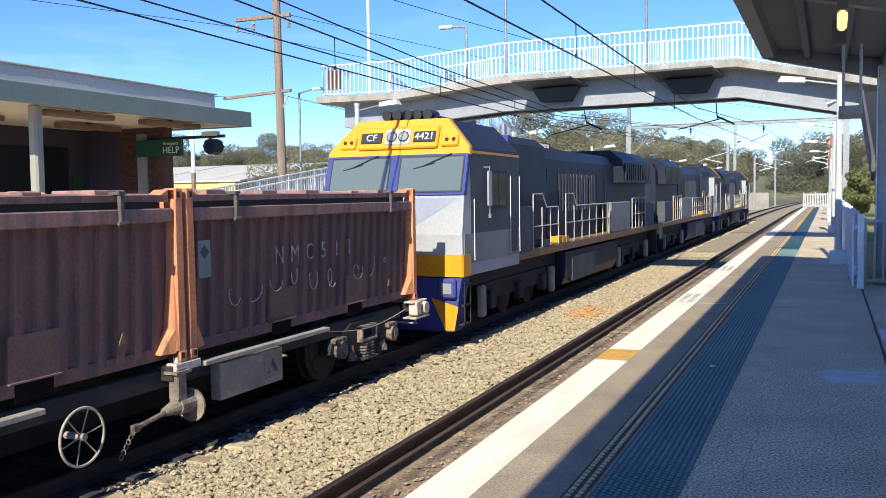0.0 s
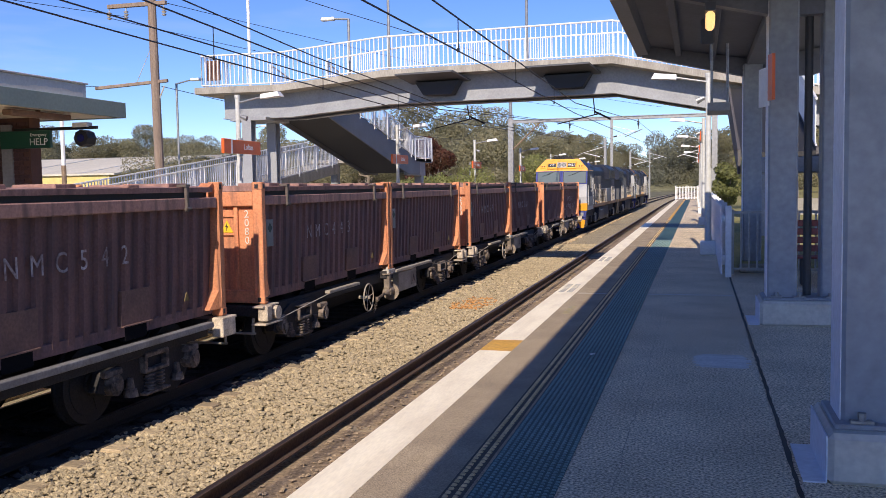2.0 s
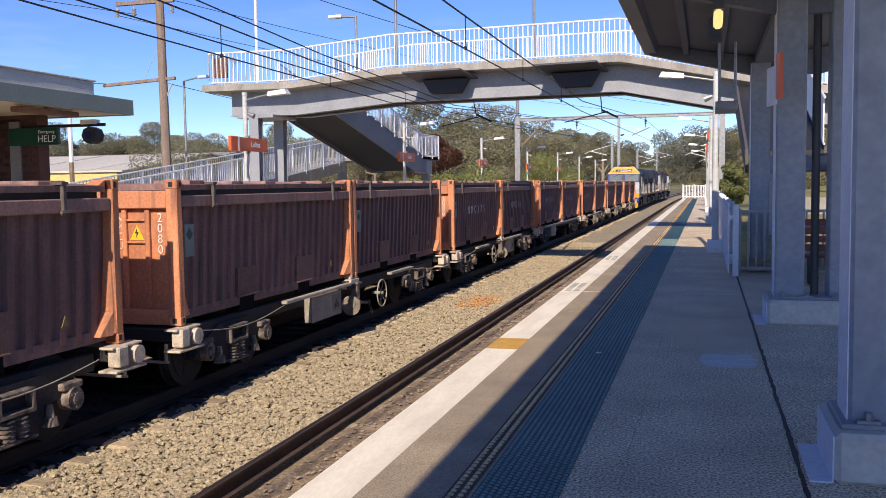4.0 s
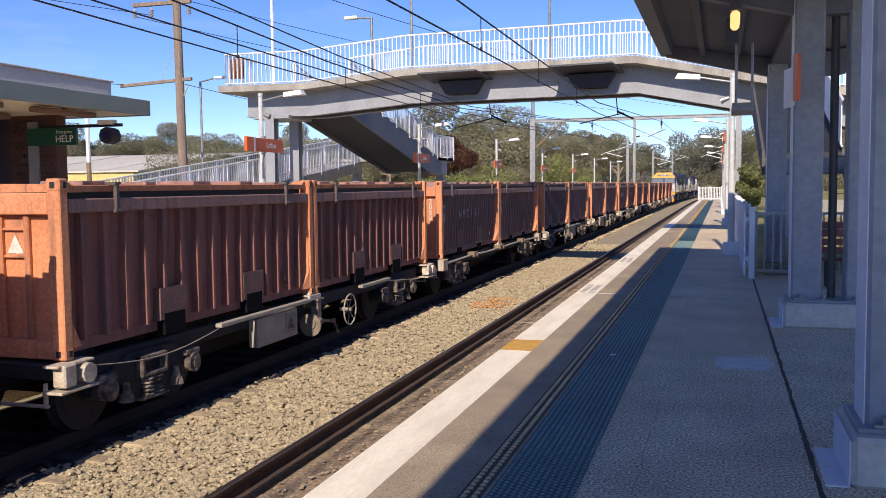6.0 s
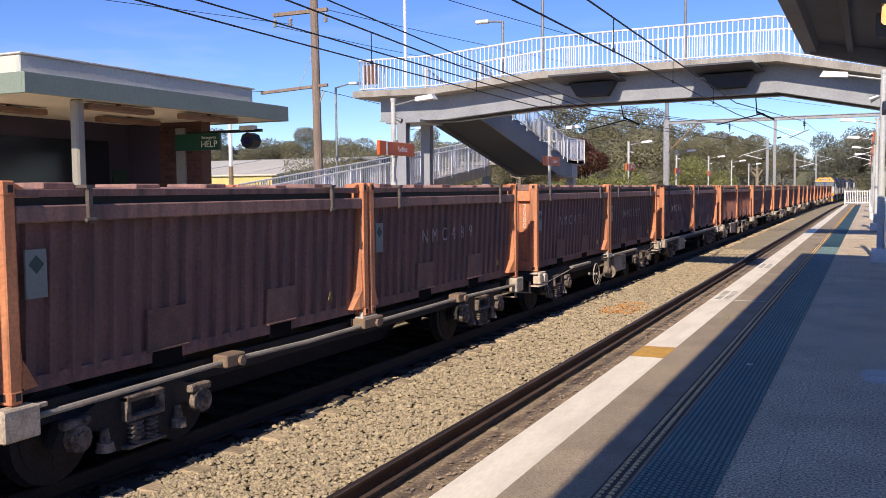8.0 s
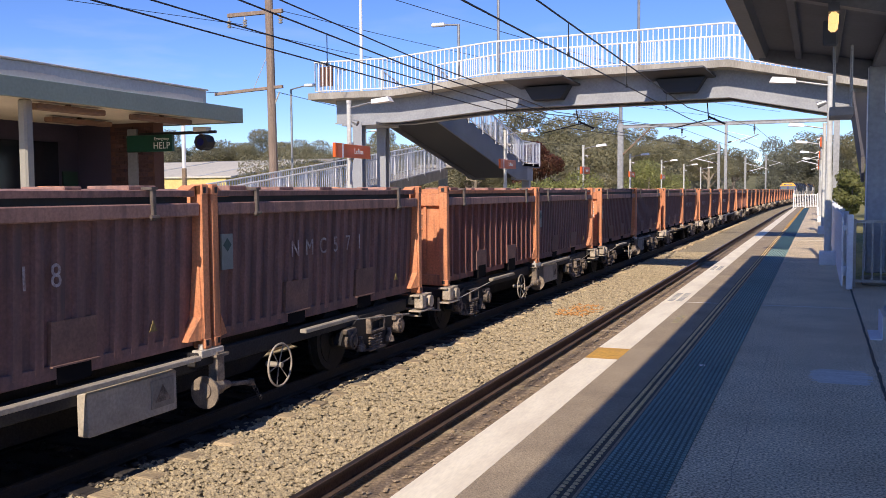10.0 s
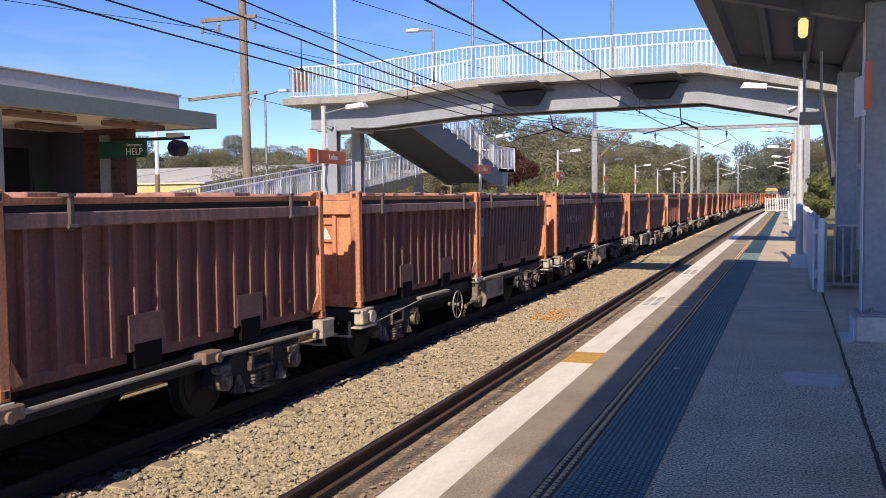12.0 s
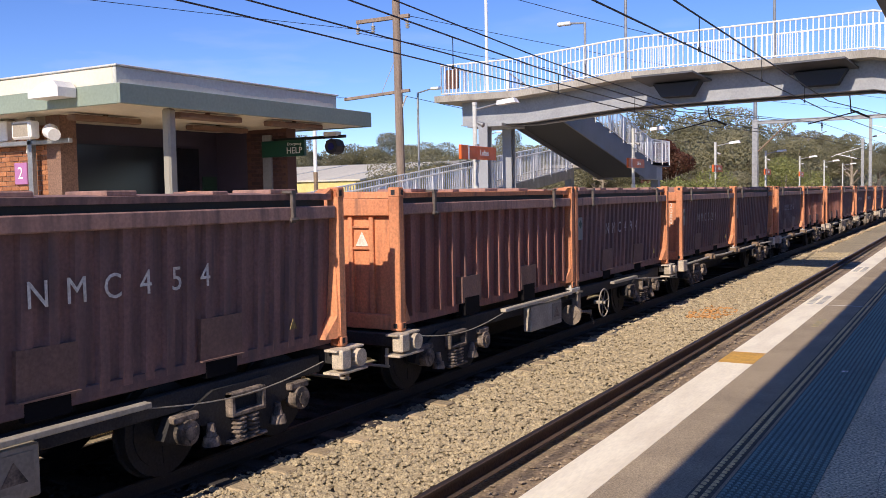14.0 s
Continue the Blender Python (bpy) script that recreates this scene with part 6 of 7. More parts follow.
# ---------------------------------------------------------------- overhead line
def gantry(y, x0, x1, zt, label):
    gt = thing("overhead_gantry", pose(0, y, 0), label, "gantry", "overhead line gantries")
    for x in (x0, x1):
        s = Shape().box(x - 0.16, x + 0.16, -0.15, -0.12, -1.5, zt + 0.1).box(x - 0.16, x + 0.16, 0.12, 0.15, -1.5, zt + 0.1).box(x - 0.012, x + 0.012, -0.12, 0.12, -1.5, zt + 0.1)
        part("mast", s, GALV, gt, "galvanised steel mast")
    part("mast_top", Shape().tube((x0, 0, zt + 0.1), (x0, 0, zt + 5.0), 0.11, 8), GALV, gt, "slender mast extension")
    part("beam", Shape().chamfer(x0 - 0.1, x1 + 0.1, -0.12, 0.12, zt - 0.16, zt + 0.0, 0.01).chamfer(x0 - 0.1, x1 + 0.1, -0.16, 0.16, zt + 0.0, zt + 0.05, 0.01), GALV, gt)
    part("brace", Shape().tube((x0, 0, zt - 1.9), (x0 + 1.9, 0, zt - 0.1), 0.05, 8), LOCO_RUST, gt, "rust-stained brace")
    for x in (FAR_X, NEAR_X):
        s = Shape().tube((x, 0, zt - 0.1), (x, 0, zt - 0.75), 0.03, 6).tube((x - 0.8, 0, zt - 1.2), (x + 0.25, 0, zt - 0.75), 0.028, 6)
        part("registration_arm", s, GALV, gt)
        s = Shape()
        for k in range(3):
            s.tube((x, 0, zt - 0.30 - k * 0.09), (x, 0, zt - 0.36 - k * 0.09), 0.075, 10, 0.05)
        part("insulator", s, BLACK, gt)
    return gt


gantry(56.3, -11.3, 0.9, 5.6, "galvanised portal gantry carrying the overhead wires")


def cantilever_mast(x, y, zt, label, side):
    c = thing("cantilever_mast", pose(x, y, 0), label, "mast", "overhead line masts")
    part("mast", Shape().box(-0.15, 0.15, -0.15, 0.15, -1.6, zt), GALV, c)
    s = Shape().tube((0, 0, zt - 2.4), (side * 2.6, 0, zt - 1.7), 0.05, 6).tube((0, 0, zt - 1.0), (side * 2.6, 0, zt - 1.7), 0.035, 6).tube((side * 2.6, 0, zt - 1.7), (side * 3.3, 0, zt - 2.0), 0.03, 6)
    part("bracket", s, WHITE_STEEL, c, "pale cantilever bracket")
    part("insulator", Shape().tube((side * 0.2, 0, zt - 2.3), (side * 0.6, 0, zt - 2.2), 0.09, 8), BLACK, c)
    return c


cantilever_mast(-9.75, 108, 9.3, "tall concrete-grey overhead line mast with brackets", 1)
cantilever_mast(-10.9, 112, 7.1, "overhead line mast with brackets", -1)
cantilever_mast(-10.6, 150, 6.8, "distant overhead line mast with brackets", 1)
cantilever_mast(2.2, 158, 6.8, "distant overhead line mast with brackets", -1)
cantilever_mast(-9.6, 190, 8.6, "distant overhead line mast beside the curve", 1)
cantilever_mast(0.6, 125, 7.0, "distant overhead line mast beside the line", -1)


def wire(name, pts, r, label, sag=0.0):
    s, out = Shape(), []
    for a, b in zip(pts, pts[1:]):
        n = 8 if sag else 1
        for i in range(n):
            q = Vector(a).lerp(Vector(b), i / n)
            q.z -= sag * 4 * (i / n) * (1 - i / n)
            out.append(q)
    out.append(Vector(pts[-1]))
    s.path(out, r, 5)
    return solid(name, s, CABLE, label, "overhead wire", "overhead wires")


def at_y(x, pts):
    return [(track(y, x)[0], track(y, x)[1], z) for y, z in pts]


contact = [(-60, 3.9), (-20, 3.85), (8, 3.80), (27, 3.62), (56.3, 4.4), (118, 5.0), (170, 5.2), (260, 5.2)]
wire("contact_wire", at_y(FAR_X, contact), 0.012, "dark contact wire above the freight track")
wire("contact_wire", at_y(FAR_X, [(y, z + 0.2) for y, z in contact[:4]] + contact[4:]), 0.012, "dark second wire above the freight track")
wire("catenary_wire", at_y(FAR_X, [(-60, 5.4), (-20, 5.0), (8, 4.45), (17, 4.12), (27, 3.95), (56.3, 5.3), (118, 6.0), (260, 6.0)]), 0.014, "dark catenary wire dipping under the footbridge")
wire("catenary_wire", at_y(FAR_X + 0.25, [(-60, 5.5), (-20, 5.1), (8, 4.6), (17, 4.22), (27, 4.0), (56.3, 5.3)]), 0.012, "dark feeder wire dipping under the footbridge")
wire("contact_wire", at_y(NEAR_X, [(-60, 3.6), (9, 3.62), (27, 3.68), (56.3, 4.2), (118, 4.9), (260, 4.9)]), 0.012, "dark contact wire above the platform track")
wire("catenary_wire", at_y(NEAR_X, [(-60, 5.2), (-20, 4.6), (12, 4.14), (27, 3.98), (56.3, 5.3), (118, 6.0), (260, 6.0)]), 0.014, "dark catenary wire above the platform track")
for x, zl in ((FAR_X, (4.0, 3.9)), (NEAR_X, (3.9, 3.7))):
    for y in (13.5, 18.0, 23.0):
        za = float(np.interp(y, [8, 17, 27], [4.45, 4.12, 3.95])) if x == FAR_X else float(np.interp(y, [12, 27], [4.14, 3.98]))
        zb = float(np.interp(y, [8, 27], [3.80, 3.62])) if x == FAR_X else 3.65
        solid("dropper", Shape().tube((x, y, za), (x, y, zb), 0.008, 5).tube((x, y, zb - 0.03), (x, y, zb + 0.03), 0.022, 6), CABLE, "thin dropper between the overhead wires", "dropper", "droppers")
for x in (FAR_X, NEAR_X):
    s = Shape().tube((x - 0.9, BY1 + 0.3, 3.55), (x + 0.5, BY1 + 0.3, 3.85), 0.018, 6).tube((x + 0.3, BY1 + 0.3, 3.9), (x + 0.8, BY1 + 0.3, 3.65), 0.03, 8)
    s.tube((x + 0.3, BY1 - 0.1, 4.3), (x + 0.3, BY1 + 0.3, 3.8), 0.018, 6)
    solid("wire_support", s, BLACK, "black insulated wire support under the bridge", "wire support", "wire supports")


# ---------------------------------------------------------------- timber pole and street lamps behind the far platform
pole = thing("timber_pole", pose(-20.0, 31.0, 0), "weathered timber power pole with two cross arms", "power pole")
part("pole", Shape().tube((0.05, 0, -1.7), (-0.1, 0, 11.5), 0.19, 12, 0.15), WOOD_POLE, pole)
part("cross_arm", Shape().chamfer(-2.7, 0.5, -0.06, 0.06, -0.06, 0.06, 0.01, pose(0, 0, 5.77, 0, -2.8, 0)), WOOD_POLE, pole)
part("cross_arm", Shape().chamfer(-2.0, 0.55, -0.07, 0.07, 8.65, 8.80, 0.01), WOOD_POLE, pole)
part("arm_brace", Shape().tube((0.35, 0, 5.6), (0.0, 0, 4.9), 0.03, 6).tube((-0.1, 0, 7.2), (-0.9, 0, 5.68), 0.012, 5), LIGHT_METAL, pole)
for x in (-1.95, -1.2, 0.45):
    s = Shape().tube((x, 0, 8.66), (x, 0, 8.3), 0.02, 6)
    for k in range(3):
        s.tube((x, 0, 8.5 - k * 0.1), (x, 0, 8.44 - k * 0.1), 0.1, 10, 0.06)
    part("insulator", s, LIGHT_METAL, pole, "pale hanging insulator")
for k, (a, b) in enumerate((((-21.95, 31, 8.3), (-8, 75, 7.5)), ((-19.6, 31, 8.75), (-3, 80, 8.0)), ((-21.2, 31, 8.3), (-40, -30, 8.2)), ((-22.5, 31, 5.7), (-46, -10, 5.5)), ((-19.8, 31, 5.6), (-14, 60, 4.6)), ((-17, 12, 8.6), (-4, 60, 7.4)))):
    wire("power_line", [a, b], 0.012, "thin dark power line from the timber pole", 0.4)
for x, y, zt, d in ((-21.6, 35.0, 6.2, 1), (-31.0, 60.0, 6.0, 1), (-13.0, 52.5, 3.0, 0)):
    sl = thing("street_lamp", pose(x, y, 0), "slim grey street lamp post", "street lamp", "street lamps")
    part("pole", Shape().tube((0, 0, -1.6), (0, 0, zt), 0.05, 8), GALV, sl)
    if d:
        part("arm", Shape().tube((0, 0, zt - 0.02), (0.75, 0, zt + 0.12), 0.03, 6), GALV, sl)
        part("lamp_head", Shape().chamfer(0.7, 1.25, -0.1, 0.1, zt + 0.06, zt + 0.18, 0.03), WHITE_STEEL, sl, "white lamp head")
# tall pole with a red band seen past the building
rp = thing("signal_post", pose(-18.05, 23.0, 0), "thin white post with a red lower part", "post")
part("post", Shape().tube((0, 0, 2.4), (0, 0, 3.9), 0.06, 8), WHITE_STEEL, rp)
part("lower_post", Shape().tube((0, 0, -1.6), (0, 0, 2.4), 0.07, 8), LOCO_RUST, rp)

# ---------------------------------------------------------------- station building on the far platform
bld = thing("station_building", pose(0, 0, 0), "low brick station building with a deep flat canopy", "building", kind="structure")
part("soffit", Shape().box(-16.8, -11.02, 9.42, 15.93, 3.08, 3.12), CREAM, bld, "cream canopy soffit")
for q in ((-11.06, -11.0, 9.4, 15.95), (-16.9, -11.06, 9.4, 9.46), (-16.9, -11.06, 15.89, 15.95)):
    part("fascia", Shape().chamfer(*q, 3.06, 3.36, 0.006), GREEN_FASCIA, bld, "green-grey fascia board")
part("roof", Shape().box(-16.85, -11.05, 9.45, 15.9, 3.3, 3.37), ROOF_METAL, bld)
# ends keep the cream, the track side gets the shaded copy
for q in ((-11.2, -11.12, 9.44, 14.9), (-16.9, -11.2, 9.44, 9.52), (-16.9, -11.2, 14.82, 14.9)):
    part("parapet", Shape().chamfer(*q, 3.36, 3.62, 0.01), CREAM if q[0] < -12 else SHADED_PARAPET, bld, "pale parapet upstand")
fr = random.Random(14)
s, prev = Shape(), None
for k in range(38):
    y = 9.46 + k * 0.144
    row = [(-11.114, y, 3.366), (-11.114, y, 3.45 + 0.03 * math.sin(y * 1.9) + fr.uniform(-0.015, 0.015))]
    if prev:
        s.add(prev + row[::-1], [(0, 1, 2, 3)])
    prev = row
part("flashing", s, CREAM, bld, "wavy pale roof flashing")
part("parapet_cap", Shape().chamfer(-16.9, -11.08, 9.41, 14.93, 3.62, 3.65, 0.008), ROOF_METAL, bld)
part("roof_vent", Shape().chamfer(-12.2, -11.8, 14.95, 15.3, 3.36, 3.52, 0.03), WHITE_STEEL, bld)
part("post", Shape().chamfer(-11.385, -11.215, 10.535, 10.705, 0, 3.08, 0.03), mat("beige_post", (0.30, 0.285, 0.24), rough=0.7, spread=0.06), bld, "beige canopy post")
for x, y, lx, ly in ((-11.4, 11.6, 0.11, 1.5), (-11.4, 13.9, 0.11, 1.55), (-12.9, 10.7, 0.11, 1.4), (-13.1, 13.6, 0.11, 1.55)):
    part("light_batten", Shape().chamfer(x - lx, x + lx, y - ly / 2, y + ly / 2, 2.95, 3.045, 0.02).box(x - 0.03, x + 0.03, y - 0.03, y + 0.03, 3.045, 3.08), WOOD_BATTEN, bld, "brown fluorescent light batten")
# walls: brick end wall, dark waiting area, brick pier
part("back_wall", Shape().box(-16.8, -16.6, 10.3, 15.4, 0, 3.08), BRICK, bld)
# inner and cross walls coloured near black for the shade below the canopy
part("inner_wall", Shape().box(-14.9, -14.7, 10.3, 15.3, 0, 3.08), mat("shaded_inner_wall", (0.055, 0.046, 0.08), (0.042, 0.035, 0.06), rough=0.6, spread=0.1), bld, "dark brick wall of the waiting area")
part("dark_glazing", Shape().box(-14.68, -14.66, 10.5, 14.6, 0.6, 2.7), DARK_VOID, bld, "dark window")
part("doorway", Shape().box(-14.68, -14.64, 14.7, 15.1, 0.0, 2.1), mat("green_door", (0.02, 0.055, 0.035), rough=0.5, spread=0.1), bld, "green door edge")
part("mortar_wall", Shape().box(-16.8, -13.52, 10.2, 10.42, 0, 3.08), MORTAR, bld)
part("wall_end", Shape().box(-13.78, -13.42, 10.17, 10.5, 0, 3.08), mat("brown_pier", (0.24, 0.14, 0.095), (0.19, 0.11, 0.08), rough=0.9), bld)
part("cross_wall", Shape().box(-14.9, -13.76, 15.2, 15.4, 0, 3.08), mat("shaded_cross_wall", (0.055, 0.046, 0.08), (0.042, 0.035, 0.06), rough=0.6), bld)
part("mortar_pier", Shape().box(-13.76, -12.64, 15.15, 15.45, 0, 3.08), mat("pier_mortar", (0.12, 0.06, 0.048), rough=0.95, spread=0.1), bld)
part("pier_panel", Shape().box(-13.27, -13.03, 15.09, 15.15, 0, 2.95), GREY_STEEL, bld)
# fittings on the near end
part("end_post", Shape().chamfer(-14.05, -13.93, 9.98, 10.08, 0, 3.06, 0.01), GALV, bld, "grey steel end post")
part("end_bar", Shape().chamfer(-15.6, -12.95, 9.98, 10.06, 2.58, 2.66, 0.01), GALV, bld)
part("platform_number", Shape().chamfer(-14.62, -14.28, 10.12, 10.16, 1.92, 2.3, 0.01), PURPLE_SIGN, bld, "purple platform number plate")
words("2", 0.3, WHITE_INK, pose(-14.45, 10.115, 2.11, 90, 0, 0), bld)
part("meter_box", Shape().chamfer(-15.2, -14.62, 10.0, 10.2, 2.68, 3.04, 0.02), WHITE_STEEL, bld, "white wall box")
fl = part("floodlight", Shape().chamfer(-14.0, -13.5, 9.66, 9.86, 2.66, 2.96, 0.03), WHITE_STEEL, bld, "white floodlight")
part("floodlight_glass", Shape().box(-13.94, -13.56, 9.655, 9.66, 2.70, 2.92), WAGON_GREY, fl)
part("camera_dome", Shape().tube((-13.3, 9.9, 2.78), (-13.0, 9.75, 2.70), 0.13, 12, 0.10), WHITE_STEEL, bld, "white security camera")
part("small_box", Shape().chamfer(-14.25, -14.1, 10.1, 10.2, 2.45, 2.6, 0.01), CREAM, bld)
part("roof_lamp", Shape().prism([(-12.66, 3.2), (-11.95, 3.2), (-11.95, 3.34), (-12.05, 3.44), (-12.3, 3.43), (-12.66, 3.3)], "y", 9.05, 9.38), WHITE_STEEL, bld, "white curved lamp on the fascia")
# emergency help point
hp = thing("help_point", pose(0, 0, 0), "dark green emergency help sign on an arm", "help sign")
part("arm", Shape().chamfer(-12.9, -11.02, 15.02, 15.08, 2.80, 2.86, 0.008), BLACK, hp)
part("sign", Shape().chamfer(-13.2, -12.04, 14.98, 15.06, 2.47, 2.81, 0.01), GREEN_SIGN, hp)
words("HELP", 0.19, WHITE_INK, pose(-12.30, 14.976, 2.585, 90), hp)
words("Emergency", 0.085, WHITE_INK, pose(-12.30, 14.976, 2.725, 90), hp)
part("camera", Shape().chamfer(-11.52, -11.18, 14.96, 15.12, 2.84, 2.93, 0.01), CREAM, hp)
part("beacon", Shape().tube((-11.3, 14.92, 2.63), (-11.3, 15.18, 2.63), 0.16, 8), BLACK, hp, "black round beacon housing")
part("beacon_lens", Shape().tube((-11.3, 14.905, 2.63), (-11.3, 14.92, 2.63), 0.075, 16), BLUE_LENS, hp, "blue beacon lens")
# pale shed and yard behind
shed = thing("shed", pose(-57, 76, -1.6), "pale-roofed yellow industrial shed", "shed")
part("wall", Shape().prism([(-11.9, 0), (12.2, 0), (12.2, 5.4), (2, 6.3), (-11.9, 4.56)], "x", -22, 11), SHED_WALL, shed)
part("roof", Shape().prism([(-12, 4.55), (2, 6.35), (13, 5.4), (13, 5.52), (2, 6.5), (-12, 4.7)], "x", -22.6, 11.6), SHED_ROOF, shed, "pale fawn metal roof")
for x in (-16.0, -8.0, 0.0, 8.0):
    a, b = Vector((x, -12, 4.66)), Vector((x, 2, 6.52))
    part("roof_light", Shape().tube(a, b, 0.09, 4), ROOF_METAL, shed, "pale strip along the roof slope")
part("gutter", Shape().box(-22.6, 11.6, -12.1, -12.0, 4.58, 4.72), SHED_ROOF, shed, "pale eaves gutter")
back = thing("shed", pose(-70, 98, -1.6), "long low shed with a dull grey roof", "shed")
part("wall", Shape().box(-30, 16, -5, 5, 0, 6.6), SHED_WALL, back)
part("roof", Shape().prism([(-5.5, 6.5), (0, 7.3), (5.5, 6.5), (5.5, 6.6), (0, 7.42), (-5.5, 6.6)], "x", -30.5, 16.5), CONCRETE_LIGHT, back, "dull grey sheet roof")

# ---------------------------------------------------------------- near canopy, columns and fences
can = thing("platform_canopy", pose(0, 0, 0), "grey steel platform canopy on paired columns", "canopy", kind="structure")
CY0, CY1 = -4.0, 17.2
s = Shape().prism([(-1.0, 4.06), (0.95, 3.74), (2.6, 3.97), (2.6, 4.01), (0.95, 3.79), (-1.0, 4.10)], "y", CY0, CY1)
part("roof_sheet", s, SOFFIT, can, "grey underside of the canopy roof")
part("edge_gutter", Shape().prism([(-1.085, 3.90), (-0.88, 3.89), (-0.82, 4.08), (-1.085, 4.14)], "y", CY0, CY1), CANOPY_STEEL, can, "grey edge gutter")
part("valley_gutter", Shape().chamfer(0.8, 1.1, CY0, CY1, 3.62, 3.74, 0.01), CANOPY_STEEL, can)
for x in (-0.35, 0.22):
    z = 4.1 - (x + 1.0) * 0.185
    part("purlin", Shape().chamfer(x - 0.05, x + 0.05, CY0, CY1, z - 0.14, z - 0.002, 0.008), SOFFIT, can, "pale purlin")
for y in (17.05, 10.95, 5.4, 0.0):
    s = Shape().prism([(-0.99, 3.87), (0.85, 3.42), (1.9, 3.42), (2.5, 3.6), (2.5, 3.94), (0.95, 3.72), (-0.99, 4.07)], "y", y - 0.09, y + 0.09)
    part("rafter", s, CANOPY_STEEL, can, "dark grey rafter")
PLINTH = mat("rendered_plinth", (0.64, 0.60, 0.52), (0.54, 0.50, 0.43), rough=0.85, s1=2, s2=25, spread=0.1, bump=0.1)
PALE_STRIP = mat("pale_paint_and_lit_side", (0.74, 0.77, 0.82), (0.64, 0.67, 0.72), rough=0.6, s1=3, s2=20, spread=0.08, bump=0.03)
COLUMN_PAINT = mat("mottled_grey_column", (0.25, 0.285, 0.33), (0.33, 0.37, 0.41), rough=0.5, s1=2.6, s2=14, spread=0.12, bump=0.05, amount=0.62)
for y in (5.45, 11.0, 17.0):
    col = part("column", Shape().chamfer(0.745, 1.06, y - 0.20, y + 0.20, 0.2, 3.64, 0.02), COLUMN_PAINT, can, "mottled grey box column")
    part("column", Shape().chamfer(1.31, 1.52, y - 0.15, y + 0.15, 0.2, 3.64, 0.02), COLUMN_PAINT, can)
    part("downpipe", Shape().tube((1.187, y + 0.05, 0.1), (1.187, y + 0.05, 3.62), 0.045, 12), DARK_STEEL, can, "dark downpipe")
    # pale sheets on column and plinth sides carry light from the open side
    part("edge_strip", Shape().box(0.739, 0.745, y - 0.18, y + 0.18, 0.27, 3.62), PALE_STRIP, can)
    if y < 13:
        part("plinth", Shape().chamfer(0.66, 2.0, y - 0.38, y + 0.38, -0.01, 0.27, 0.03), PLINTH, can, "rendered concrete plinth")
        part("plinth_side", Shape().box(0.652, 0.66, y - 0.35, y + 0.35, 0.0, 0.25), PALE_STRIP, can, "plinth side, coloured paler for the light on it")
        part("painted_pad", Shape().box(0.54, 0.652, y - 0.36, y + 0.36, -0.002, 0.006), PALE_STRIP, can, "pale painted pad")
        part("base_plate", Shape().chamfer(0.70, 1.85, y - 0.28, y + 0.28, 0.27, 0.30, 0.006), GREY_STEEL, can)
        for bx in (0.84, 1.08, 1.4):
            part("anchor_bolt", Shape().tube((bx, y - 0.25, 0.29), (bx, y - 0.25, 0.36), 0.022, 6).chamfer(bx - 0.06, bx + 0.06, y - 0.27, y - 0.23, 0.30, 0.32, 0.004), GALV, can)
    else:
        part("footing", Shape().chamfer(0.70, 1.2, y - 0.28, y + 0.28, -0.01, 0.12, 0.02), CONCRETE_LIGHT, can)
tl = thing("canopy_lamp", pose(0.12, 10.9, 3.35), "lit amber lamp under the canopy", "lamp")
part("tube", Shape().chamfer(-0.05, 0.05, -0.3, 0.3, 0.0, 0.13, 0.03), GLOW_TUBE, tl, "glowing amber tube")
part("bracket", Shape().box(-0.055, 0.055, -0.32, 0.32, 0.13, 0.22).box(-0.02, 0.02, -0.1, 0.1, 0.22, 0.36), SOFFIT, tl)
jb = solid("junction_box", Shape().chamfer(0.02, 0.2, 12.9, 13.0, 3.45, 3.78, 0.02), SOFFIT, "pale grey junction box on the rafter", "junction box")
hs = thing("hanging_sign", pose(0.28, 14.0, 0), "dark hanging sign box below the canopy", "sign")
part("hanger", Shape().tube((-0.10, 0, 2.72), (-0.10, 0, 3.75), 0.02, 6), GALV, hs)
part("hanger", Shape().tube((0.12, 0, 2.72), (0.12, 0, 3.6), 0.02, 6), GALV, hs)
part("box", Shape().chamfer(-0.16, 0.14, -0.45, 0.45, 2.60, 2.72, 0.01), GREY_STEEL, hs)
ws = thing("column_sign", pose(0.70, 10.45, 2.65, 0, 0, 13), "orange and white sign fixed to the column", "sign")
part("panel", Shape().box(-0.02, 0.0, -0.1, 0.22, -0.25, 0.16), WHITE_STEEL, ws)
part("orange_edge", Shape().box(-0.02, 0.012, -0.25, -0.1, -0.2, 0.28), ORANGE_SIGN, ws, "orange edge")
part("bracket", Shape().box(0.0, 0.06, 0.08, 0.2, -0.05, 0.05), GALV, ws)
# white paling fence behind the platform
pal = thing("paling_fence", pose(0.37, 0, 0), "white painted paling fence behind the platform", "fence")
PAL = Shape().prism([(-0.07, 0.06), (0.07, 0.06), (0.07, 1.17), (0.0, 1.22), (-0.07, 1.17)], "x", -0.012, 0.012).mesh("paling", PALE_STRIP)
for i in range(150):
    part("paling", PAL, None, pal, m=pose(0, 15.9 + i * 0.15, 0))
for z in (0.3, 0.95):
    part("fence_rail", Shape().box(0.014, 0.06, 15.85, 38.4, z, z + 0.08), PALE_STRIP, pal)
for i in range(10):
    part("fence_post", Shape().chamfer(0.06, 0.16, 15.9 + i * 2.45, 16.0 + i * 2.45, 0, 1.2, 0.01), PALE_STRIP, pal)
sf = thing("steel_fence", pose(0, 16.45, 0), "galvanised steel bar fence", "fence")
